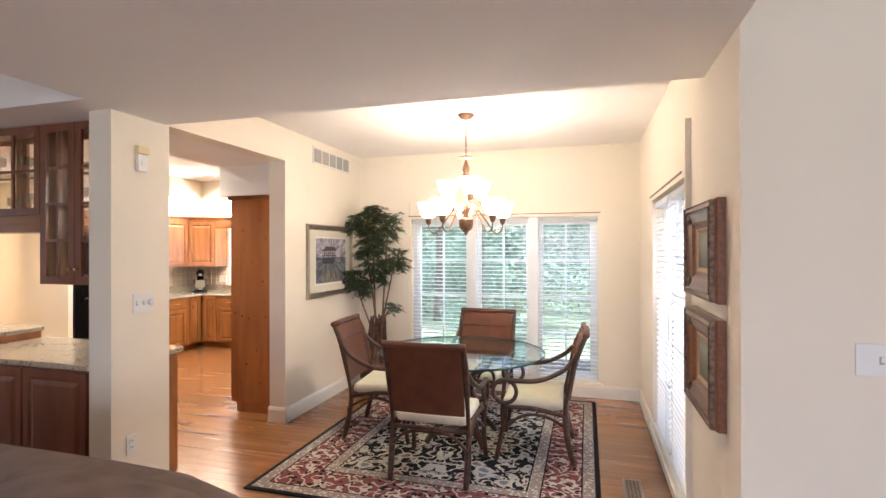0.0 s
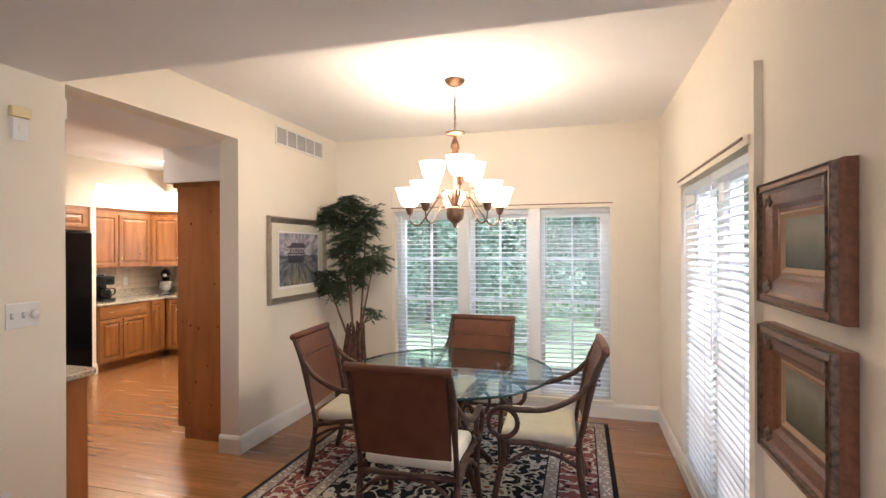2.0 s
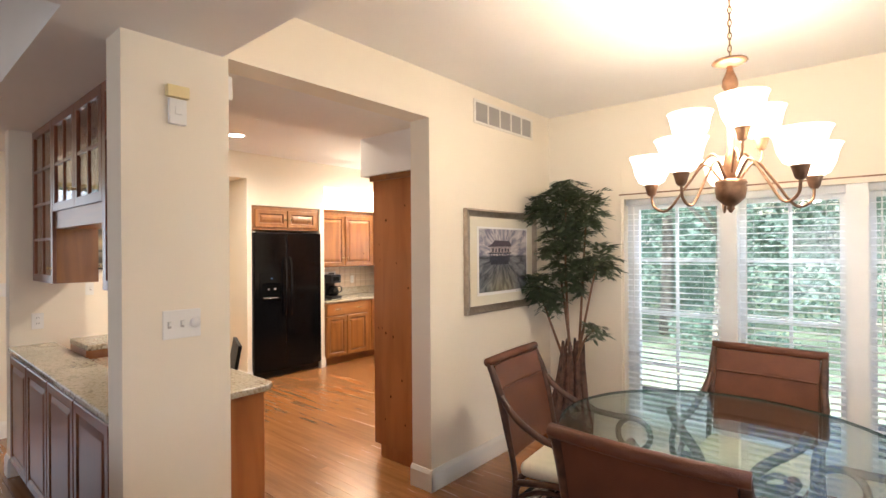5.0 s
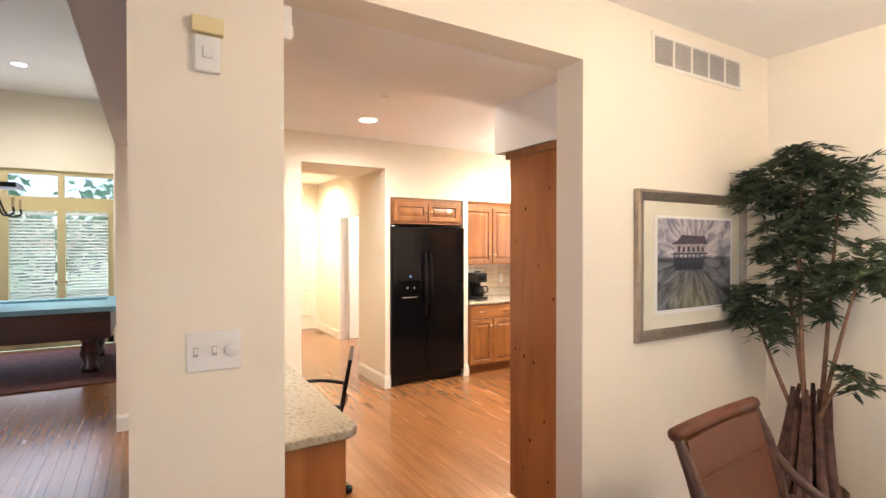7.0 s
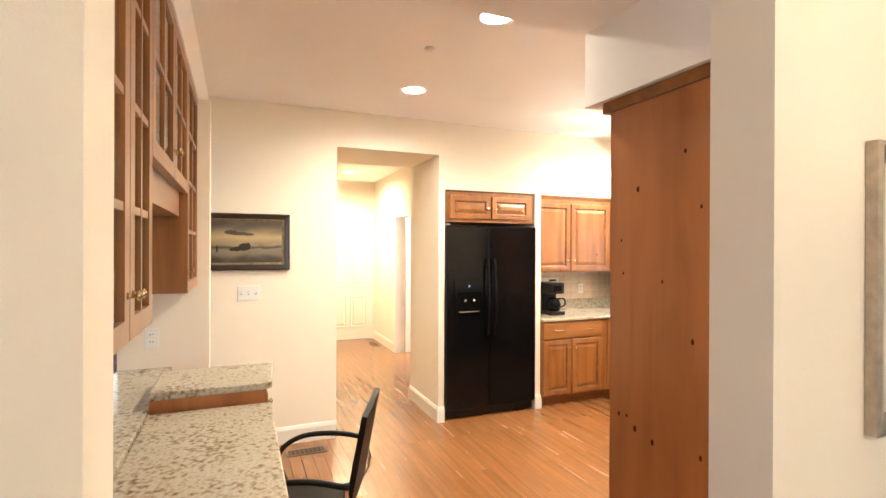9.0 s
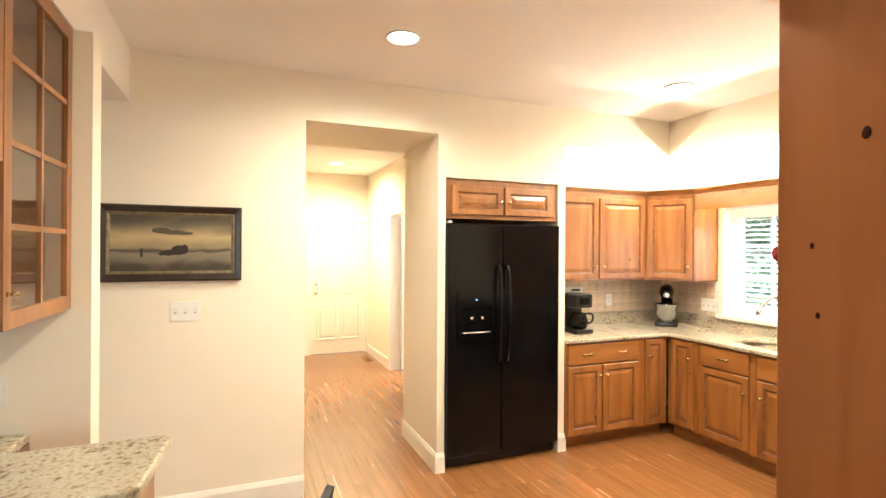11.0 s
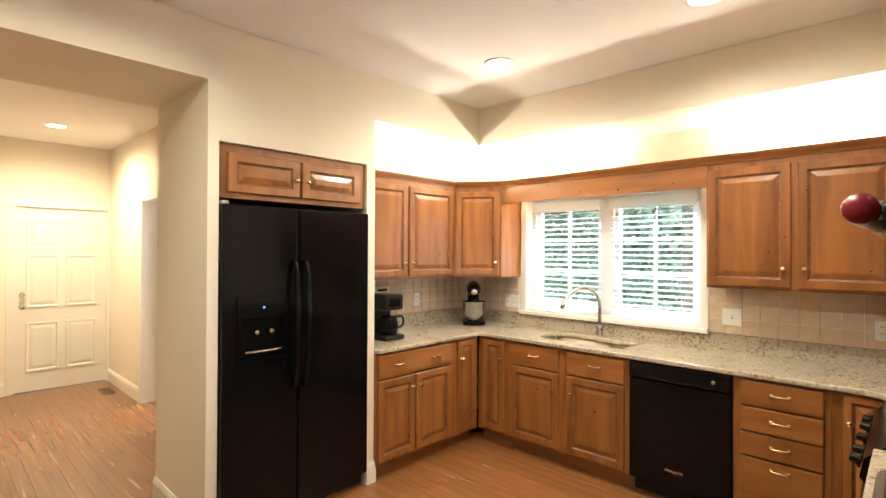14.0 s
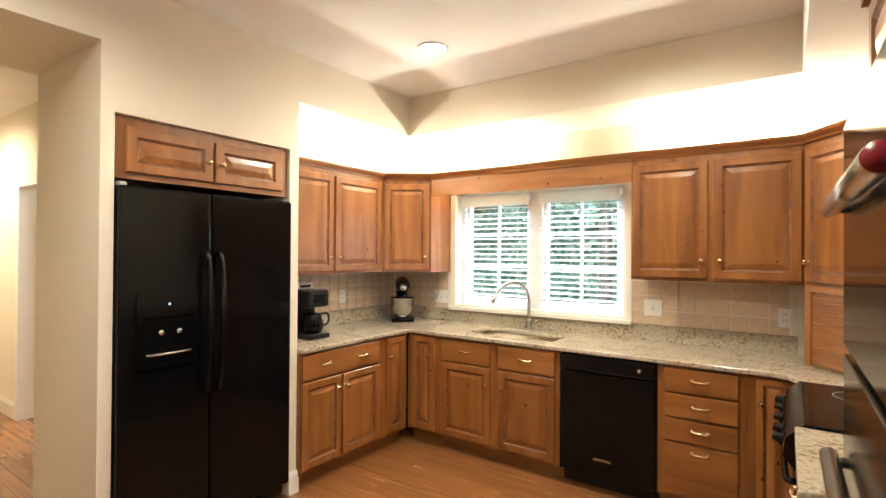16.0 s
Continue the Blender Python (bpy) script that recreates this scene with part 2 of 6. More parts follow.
# ---- mesh helpers ----
def box(bm, x0, x1, y0, y1, z0, z1, bevel=0.0, m=None):
    r = bmesh.ops.create_cube(bm, size=1.0)
    v = r["verts"]
    t = Matrix.Translation(((x0 + x1) / 2, (y0 + y1) / 2, (z0 + z1) / 2)) @ Matrix.Diagonal((abs(x1 - x0), abs(y1 - y0), abs(z1 - z0), 1))
    bmesh.ops.transform(bm, matrix=(m @ t) if m else t, verts=v)
    if bevel:
        es = list({e for q in v for e in q.link_edges})
        bmesh.ops.bevel(bm, geom=es, offset=bevel, segments=2, affect="EDGES", profile=0.6)
    return bm


def B(*boxes, bevel=0.0):
    bm = bmesh.new()
    for b in boxes:
        box(bm, *b, bevel=bevel)
    return bm


def ring_box(bm, x0, x1, y0, y1, z0, z1, s):
    """One closed frame in the xz plane, s wide, from y0 to y1."""
    loops = []
    for q, y in ((0, y0), (0, y1), (s, y1), (s, y0)):
        loops.append([bm.verts.new(c) for c in ((x0 + q, y, z0 + q), (x1 - q, y, z0 + q), (x1 - q, y, z1 - q), (x0 + q, y, z1 - q))])
    for a, b in zip(loops, loops[1:] + loops[:1]):
        for i in range(4):
            bm.faces.new((a[i], a[(i + 1) % 4], b[(i + 1) % 4], b[i]))
    return bm


def mesh_object(name, bm, material, smooth=False):
    me = bpy.data.meshes.new(name)
    bmesh.ops.recalc_face_normals(bm, faces=bm.faces)
    bm.to_mesh(me)
    bm.free()
    if smooth:
        for p in me.polygons:
            p.use_smooth = True
    for q in (material if isinstance(material, (list, tuple)) else [material]):
        me.materials.append(q)
    return new(name, me)


def part(name, bm, material, parent, label="", smooth=False):
    ob = mesh_object(name, bm, material, smooth)
    ob.parent = parent
    if label:
        ob["label"] = label
    return ob


def thing(name, label, category, at=(0, 0, 0), turn=0, group=""):
    ob = new(name)
    ob.empty_display_size = 0.1
    ob.matrix_basis = pose(*at, 0, 0, turn)
    return tagged(ob, label, category, group, "thing")


def solo(name, bm, material, label, category, kind="thing", group="", smooth=False, at=None):
    ob = mesh_object(name, bm, material, smooth)
    if at is not None:
        ob.matrix_basis = at
    return tagged(ob, label, category, group, kind)


def structure(name, bm, material, label, category):
    return solo(name, bm, material, label, category, "structure")


def lathe(bm, profile, segs=24, m=None, cap=True):
    """A turned shape about z from (radius, height) pairs."""
    rings = []
    for r, z in profile:
        ring = [bm.verts.new((r * math.cos(2 * math.pi * i / segs), r * math.sin(2 * math.pi * i / segs), z)) for i in range(segs)]
        rings.append(ring)
    for a, b in zip(rings, rings[1:]):
        for i in range(segs):
            bm.faces.new((a[i], a[(i + 1) % segs], b[(i + 1) % segs], b[i]))
    if cap:
        for ring in (rings[0], rings[-1]):
            bm.faces.new(ring)
    if m:
        bmesh.ops.transform(bm, matrix=m, verts=[v for r in rings for v in r])
    return bm


def tube(bm, pts, r, segs=8, closed=False):
    """A round rod along points; r may be one radius or one for each point."""
    pts = [Vector(p) for p in pts]
    k = len(pts)
    rs = r if isinstance(r, (list, tuple)) else [r] * k
    rings = []
    up = Vector((0.13, 0.21, 0.97)).normalized()
    for i, p in enumerate(pts):
        a = pts[(i - 1) % k] if (closed or i > 0) else p
        b = pts[(i + 1) % k] if (closed or i < k - 1) else p
        d = (b - a).normalized()
        s = d.cross(up)
        if s.length < 1e-3:
            s = d.cross(Vector((1, 0, 0)))
        s.normalize()
        w = s.cross(d)
        rings.append([bm.verts.new(p + rs[i] * (s * math.cos(2 * math.pi * j / segs) + w * math.sin(2 * math.pi * j / segs))) for j in range(segs)])
    pairs = list(zip(rings, rings[1:])) + ([(rings[-1], rings[0])] if closed else [])
    for a, b in pairs:
        for j in range(segs):
            bm.faces.new((a[j], a[(j + 1) % segs], b[(j + 1) % segs], b[j]))
    if not closed:
        bm.faces.new(rings[0])
        bm.faces.new(rings[-1])
    return bm


def arc(p, q, bulge, n=8):
    """Points from p to q on a bow that swings out by the vector bulge."""
    p, q, bulge = Vector(p), Vector(q), Vector(bulge)
    return [p.lerp(q, i / n) + bulge * (4 * (i / n) * (1 - i / n)) for i in range(n + 1)]


def spline(pts, n=6):
    """A smooth line through points (Catmull-Rom)."""
    P = [Vector(p) for p in pts]
    P = [P[0] * 2 - P[1]] + P + [P[-1] * 2 - P[-2]]
    out = []
    for i in range(1, len(P) - 2):
        a, b, c, d = P[i - 1:i + 3]
        for j in range(n):
            t = j / n
            out.append(0.5 * ((2 * b) + (c - a) * t + (2 * a - 5 * b + 4 * c - d) * t * t + (3 * b - a - 3 * c + d) * t ** 3))
    return out + [P[-2]]


# ---- large lamps ----
lamp("chandelier_light", "POINT", (-1.42, 5.19, 2.12), CHANDELIER, color=(1.0, 0.80, 0.53), size=0.16)
DAY = (0.93, 0.97, 1.0)
lamp("south_window_daylight", "AREA", (0.5, -3.12, 1.3), 62, color=(1.0, 0.955, 0.98), size=5.8, size_y=1.9, target=(0.5, 0, 1.3))
lamp("west_window_daylight", "AREA", (-11.0, 1.55, 1.4), 20, color=DAY, size=2.4, size_y=2.4, target=(0, 1.55, 1.4))
lamp("side_window_daylight", "AREA", (1.7, 5.0, 3.1), 230, color=DAY, size=1.6, size_y=1.2, target=(0.1, 5.0, 0.9))
lamp("dining_window_skylight", "AREA", (-1.4, 7.9, 3.1), 110, color=DAY, size=2.2, size_y=0.8, target=(-1.4, 6.8, 1.2))
lamp("kitchen_window_skylight", "AREA", (-5.75, 9.6, 3.0), 800, color=DAY, size=1.6, size_y=0.8, target=(-5.75, 8.5, 1.4))


# ---- large structure ----
WX, WX2 = -3.14, -3.31      # partition between dining and kitchen
YW = 6.75                   # dining window wall face
XR = 0.10                   # dining side wall face
YB0, YB1 = 3.20, 3.79       # dropped beam
ZC, ZS = 2.745, 2.44        # ceiling, soffit
XW = -7.19                  # kitchen west wall face
XK = -6.56                  # kitchen far wall face
YK = 8.485                  # kitchen window wall face
XG, YG, ZG = -11.2, -3.2, 3.9
XH, YH0, YH1 = -10.87, 4.2, 6.22   # hall end and sides
structure("subfloor", B((XH - .3, 4.4, YG - .2, YK + .2, -0.2, -0.02)), M["hole"], "dark subfloor under the oak boards", "floor")
structure("wall_partition", B((WX2, WX, 3.392, 3.815, 0, ZS), (WX2, WX, 5.15, YW, 0, ZC), (WX2, WX, YB1, 5.15, ZS, ZC)), M["wall"], "cream painted partition wall with a wide opening", "wall")
structure("beam", B((XK, XR, YB0, YB1, ZS, ZG)), M["ceil"], "white painted dropped beam between the rooms", "beam")
structure("bulkhead_oven", B((-3.975, WX2, YB1, YK, ZS, ZC), (-3.975, WX2, 5.272, 6.33, 2.148, ZS)), M["ceil"], "white bulkhead over the opening and the oven tower", "bulkhead")
structure("bulkhead_kitchen", B((XW, XK, 6.79, YK, ZS, ZC), (XK, -3.975, 7.89, YK, ZS, ZC)), M["wall"], "cream bulkhead above the wall cabinets", "bulkhead")
structure("ceiling_dining", B((WX, XR, YB1, YW, ZC, ZC + .1)), M["ceil"], "white painted dining room ceiling", "ceiling")
structure("ceiling_kitchen", B((XW, WX, YB1, YK, ZC + .001, ZC + .1)), M["ceil"], "white painted kitchen ceiling", "ceiling")
structure("ceiling_low", B((-3.10, XR, YG, YB0, ZS, ZG)), M["ceil"], "white painted low ceiling over the seating area", "ceiling")
structure("ceiling_great_room", B((XG, 4.2, YG, YB0, ZG, ZG + .1)), M["ceil"], "white painted high ceiling", "ceiling")
DX0, DX1, DZ0, DZ1 = -2.47, -0.325, 0.16, 1.975
DMULL = (-1.728, -1.022)    # posts between the dining sashes
structure("wall_dining_window", B((WX2, DX0, YW, YW + .2, 0, ZC), (DX1, XR + .2, YW, YW + .2, 0, ZC), (DX0, DX1, YW, YW + .2, 0, DZ0), (DX0, DX1, YW, YW + .2, DZ1, ZC)), M["wall"], "cream dining wall around a wide window", "wall")
RY0, RY1, RZ0, RZ1 = 4.26, 5.74, 0.10, 2.03
structure("wall_dining_side", B((XR, XR + .2, YB0, RY0, 0, ZC), (XR, XR + .2, RY1, YW, 0, ZC), (XR, XR + .2, RY0, RY1, 0, RZ0), (XR, XR + .2, RY0, RY1, RZ1, ZC)), M["wall"], "cream dining wall around a tall window", "wall")
structure("wall_great_room_north", B((XR + .2, 4.2, YB0, YB0 + .2, 0, ZG), (XG, XK - .12, YB0, YB0 + .2, 0, ZG)), M["wall"], "cream great room wall", "wall")
structure("wall_over_beam", B((XR, XR + .2, YB0, YB1, ZC, ZG)), M["wall"], "cream wall above the dropped beam", "wall")
structure("wall_great_room_south", B((XG, -2.5, YG - .2, YG, 0, ZG), (3.5, 4.2, YG - .2, YG, 0, ZG), (-2.5, 3.5, YG - .2, YG, 0, .3), (-2.5, 3.5, YG - .2, YG, 2.3, ZG)), M["wall"], "cream great room wall behind the sofa", "wall")
structure("wall_great_room_east", B((4.2, 4.4, YG, YB0 + .2, 0, ZG)), M["wall"], "cream great room side wall", "wall")
structure("wall_kitchen_far", B((XK - .12, XK, YB0, 4.77, 0, ZC), (XK - .79, XK, 4.77, 5.695, ZS, ZC + .01), (XK - .79, XK, 5.695, 5.753, 0, ZC), (XK - .75, XK, 6.722, 6.79, 0, ZC), (XK - .75, XK, 5.753, 6.722, 2.13, ZC), (XK - .79, XK - .75, 5.753, 6.79, 0, ZC)), M["wall"], "cream kitchen wall with hall opening and fridge recess", "wall")
structure("wall_kitchen_west", B((XW - .12, XW, 6.79, YK + .2, 0, ZC)), M["wall"], "cream kitchen wall behind the corner cabinets", "wall")
KX0, KX1, KZ0, KZ1 = -6.48, -5.01, 1.02, 2.015
structure("wall_kitchen_window", B((XW, KX0, YK, YK + .2, 0, ZC), (KX1, WX, YK, YK + .2, 0, ZC), (KX0, KX1, YK, YK + .2, 0, KZ0), (KX0, KX1, YK, YK + .2, KZ1, ZC)), M["wall"], "cream kitchen wall around the sink window", "wall")
structure("wall_kitchen_east", B((WX2, WX, YW + .2, YK, 0, ZC)), M["wall"], "cream kitchen wall behind the range", "wall")
XS = -5.54
structure("wall_bar_end", B((XS - .12, XS, 3.405, 3.85, 0, ZS)), M["wall"], "cream stub wall at the end of the bar", "wall")
structure("wall_hall", B((XH, XK - .12, YH0 - .12, YH0, 0, ZC), (XH - .12, XH, YH0 - .12, 5.35, 0, ZC), (XH - .12, XH, 6.195, YH1 + .12, 0, ZC), (XH - .12, XH, 5.35, 6.195, 2.02, ZC), (XH, -9.57, YH1, YH1 + .12, 0, ZC), (-8.70, XK - .79, YH1, YH1 + .12, 0, ZC), (-9.57, -8.70, YH1, YH1 + .12, 2.05, ZC)), M["wall"], "cream hall walls with two doorways", "wall")
structure("wall_side_room", B((-10.2, -7.9, 8.6, 8.7, 0, ZC), (-10.3, -10.2, YH1 + .12, 8.7, 0, ZC), (-7.9, -7.8, YH1 + .12, 8.7, 0, ZC)), M["wall"], "cream walls of the side room", "wall")
structure("ceiling_hall", B((XH, XK - .12, YH0, YH1, ZC, ZC + .1), (-10.2, -7.9, YH1 + .12, 8.6, ZC, ZC + .1)), M["ceil"], "white hall ceiling", "ceiling")
structure("wall_great_room_west", B((XG - .2, XG, YG, 0.2, 0, ZG), (XG - .2, XG, 2.95, YB0 + .2, 0, ZG), (XG - .2, XG, 0.2, 2.95, 2.75, ZG)), M["wall"], "cream great room wall with tall windows", "wall")


# ---- baseboards ----
def baseboard(x0, y0, x1, y1, h=0.14, d=0.016):
    """A moulded board on the inner side of a wall face, from one end to the other; the room lies to its left."""
    L = math.hypot(x1 - x0, y1 - y0)
    bm = bmesh.new()
    prof = [(0, 0), (d, 0), (d, h * 0.80), (d * 0.7, h * 0.90), (d * 0.35, h), (0, h)]
    a = [bm.verts.new((0, q, z)) for q, z in prof]
    b = [bm.verts.new((L, q, z)) for q, z in prof]
    for i in range(len(prof)):
        bm.faces.new((a[i], a[(i + 1) % len(prof)], b[(i + 1) % len(prof)], b[i]))
    bm.faces.new(a)
    bm.faces.new(b)
    ob = structure("baseboard", bm, M["trim"], "white painted moulded baseboard", "baseboard")
    ob.matrix_basis = pose(x0, y0, 0.0005, 0, 0, math.degrees(math.atan2(y1 - y0, x1 - x0)))


baseboard(WX, YW, WX, 5.134)
baseboard(WX + .016, 5.15, WX2 - .006, 5.15, d=0.016)
bpy.data.objects["baseboard.001"].matrix_basis = pose(WX2 - .006, 5.15, 0.0005, 0, 0, 0) @ Matrix.Diagonal((1, -1, 1, 1))
baseboard(XR, YW, WX, YW)
baseboard(XR, YB0, XR, YW)
baseboard(4.2, YB0, XR, YB0)
baseboard(XK, 4.77, XK, YB0)
baseboard(XK - .79, 5.695, XK + .016, 5.695)
bpy.data.objects["baseboard.006"].matrix_basis = pose(XK - .79, 5.695, 0.0005, 0, 0, 0) @ Matrix.Diagonal((1, -1, 1, 1))
baseboard(XK, 5.752, XK, 5.679)
baseboard(XK, 6.80, XK, 6.724)
baseboard(XH, 6.22, XH, 6.20)
baseboard(XH, 5.28, XH, YH0)
baseboard(-9.66, YH1, XH, YH1)
baseboard(XS - .12, 3.405, XS, 3.405)
bpy.data.objects["baseboard.012"].matrix_basis = pose(XS - .12, 3.405, 0.0005, 0, 0, 0) @ Matrix.Diagonal((1, -1, 1, 1))
baseboard(XS - .12, 3.405, XS - .12, 3.85)


# ---- windows and blinds ----
def blind(name_at, w, h, turn, pitch=0.044, depth=0.048, tilt=14, strip=False):
    """A white slatted blind; local x along the window, top at z = h, hangs at y = 0."""
    t = thing("window_blind", "white slatted window blind lowered with slats open", "blind", name_at, turn, "window blinds")
    part("head_rail", B((0, w, -.03, .03, h - .045, h)), M["valance"] if strip else M["slat"], t)
    if strip:
        part("valance_strip", B((0, w, -.046, -.034, h - .085, h), bevel=.002), M["valance"], t)
    part("bottom_rail", B((0.004, w - .004, -.022, .022, 0.0, 0.018), bevel=0.004), M["slat"], t)
    bm = bmesh.new()
    n = 4
    rows = []
    for s in (0.0, 0.0028):
        rows.append([[bm.verts.new((x, (i / n - .5) * depth, 0.004 * (1 - (2 * i / n - 1) ** 2) - s)) for i in range(n + 1)] for x in (0.004, w - .004)])
    for a, b in ((rows[0][0], rows[0][1]), (rows[1][1], rows[1][0])):
        for i in range(n):
            bm.faces.new((a[i], a[i + 1], b[i + 1], b[i]))
    for i, j in ((0, 0), (n, n)):
        bm.faces.new((rows[0][0][i], rows[0][1][i], rows[1][1][i], rows[1][0][i]))
    first = part("slat", bm, M["slat"], t, smooth=True)
    k = int((h - .085) / pitch)
    for i in range(k):
        o = first if i == 0 else new("slat", first.data)
        o.parent = t
        o.matrix_basis = pose(0, 0, 0.042 + i * pitch, tilt)
    for x in (w * .16, w * .84):
        part("ladder_cord", tube(bmesh.new(), [(x, -.027, .01), (x, -.027, h - .04)], 0.0015, 4), M["slat"], t)
    part("tilt_wand", tube(bmesh.new(), [(w * .09, -.04, h - .05), (w * .09, -.042, h * .45)], 0.004, 6), M["white"], t)
    return t


def window_unit(name, at, turn, w, h, units, cols, rows, label, posts=(), front=.075):
    """A vinyl window of several sashes with glazing bars, in its opening; local y runs outwards."""
    t = tagged(new(name), label, "window", "", "structure")
    t.matrix_basis = pose(*at, 0, 0, turn)
    f = 0.045
    part("window_frame", ring_box(bmesh.new(), 0, w, .09, .17, 0, h, f), M["vinyl"], t)
    part("window_sill", B((0.001, w - .001, .0, .09, -.002, 0.016)), M["trim"], t)
    posts = posts or [w * i / units for i in range(1, units)]
    edges = [0, *posts, w]
    for i in range(units):
        x0, x1 = edges[i] + (f if i == 0 else .05), edges[i + 1] - (f if i == units - 1 else .05)
        if i:
            part("mullion", B((edges[i] - .054, edges[i] + .054, front, .175, f if front > .05 else 0.017, h - f if front > .05 else h)), M["vinyl"], t)
        s = 0.04
        sash = part("sash", ring_box(bmesh.new(), x0, x1, .10, .15, f, h - f, s), M["vinyl"], t)
        g = part("pane", B((x0 + s, x1 - s, .122, .126, f + s, h - f - s)), M["pane"], sash)
        g.visible_shadow = False
        for c in range(1, cols):
            x = x0 + s + (x1 - x0 - 2 * s) * c / cols
            part("glazing_bar", B((x - .01, x + .01, .113, .137, f + s, h - f - s)), M["vinyl"], sash)
        for r in range(1, rows):
            z = f + s + (h - 2 * f - 2 * s) * r / rows
            part("glazing_bar", B((x0 + s, x1 - s, .115, .135, z - .01, z + .01)), M["vinyl"], sash)
    return t


window_unit("window_dining", (DX0, YW, DZ0), 0, DX1 - DX0, DZ1 - DZ0, 3, 2, 4, "white three-part vinyl window with glazing bars", [c - DX0 for c in DMULL], .004)
window_unit("window_side", (XR, RY1, RZ0), -90, RY1 - RY0, RZ1 - RZ0, 2, 2, 4, "white tall vinyl window with glazing bars")
window_unit("window_kitchen", (KX0, YK, KZ0), 0, KX1 - KX0, KZ1 - KZ0, 2, 2, 3, "white two-part vinyl window over the sink")
for a, b in ((DX0 + .012, DMULL[0] - .058), (DMULL[0] + .058, DMULL[1] - .058), (DMULL[1] + .058, DX1 - .012)):
    blind((a, YW + .045, DZ0 + .02), b - a, DZ1 - DZ0 - .03, 0, tilt=3)
for i in range(2):
    blind((XR + .045, RY1 - .03 - i * (RY1 - RY0) / 2, RZ0 + .02), (RY1 - RY0) / 2 - .05, RZ1 - RZ0 - .05, -90, tilt=27)
    blind((KX0 + .05 + i * (KX1 - KX0) / 2, YK + .05, KZ0 + .03), (KX1 - KX0) / 2 - .09, KZ1 - KZ0 - .06, 0, tilt=10, strip=True)
# thin trim round the openings
structure("trim_dining_window", B((DX0 - .035, DX0 - .020, YW - .012, YW, .12, 2.2), (DX1 + .06, DX1 + .072, YW - .012, YW, .12, 2.2), (DX0 - .02, DX1 + .02, YW - .02, YW, DZ1 - .005, DZ1 + .035), (DX0 - .02, DX1 + .03, YW - .03, YW, DZ0 - .03, DZ0)), M["wall"], "cream painted strips beside the dining window", "trim")
structure("trim_valance_rail", B((DX0 - .03, DX1 + .02, YW - .024, YW - .02, DZ1 + .028, DZ1 + .038), (XR - .02, XR - .014, RY0 + .03, RY1 + .02, RZ1 + .02, RZ1 + .032)), M["bronze"], "thin dark rail above the blinds", "trim")
structure("trim_side_window", B((XR - .03, XR, 4.09, 4.12, 0.1, 2.32), (XR - .012, XR, RY0 - .03, RY1 + .03, RZ1 - .01, RZ1 + .03), (XR - .03, XR, RY0 - .02, RY1 + .02, RZ0 - .03, RZ0)), M["wall"], "cream painted strips beside the tall window", "trim")
structure("trim_kitchen_window", B((KX0 - .05, KX0, YK - .014, YK, KZ0 - .05, KZ1 + .05), (KX1, KX1 + .05, YK - .014, YK, KZ0 - .05, KZ1 + .05), (KX0, KX1, YK - .014, YK, KZ1, KZ1 + .05), (KX0 - .05, KX1 + .05, YK - .05, YK, KZ0 - .026, KZ0)), M["trim"], "white painted casing round the sink window", "trim")

# ---- dining room ----
TC = (-1.47, 5.22)


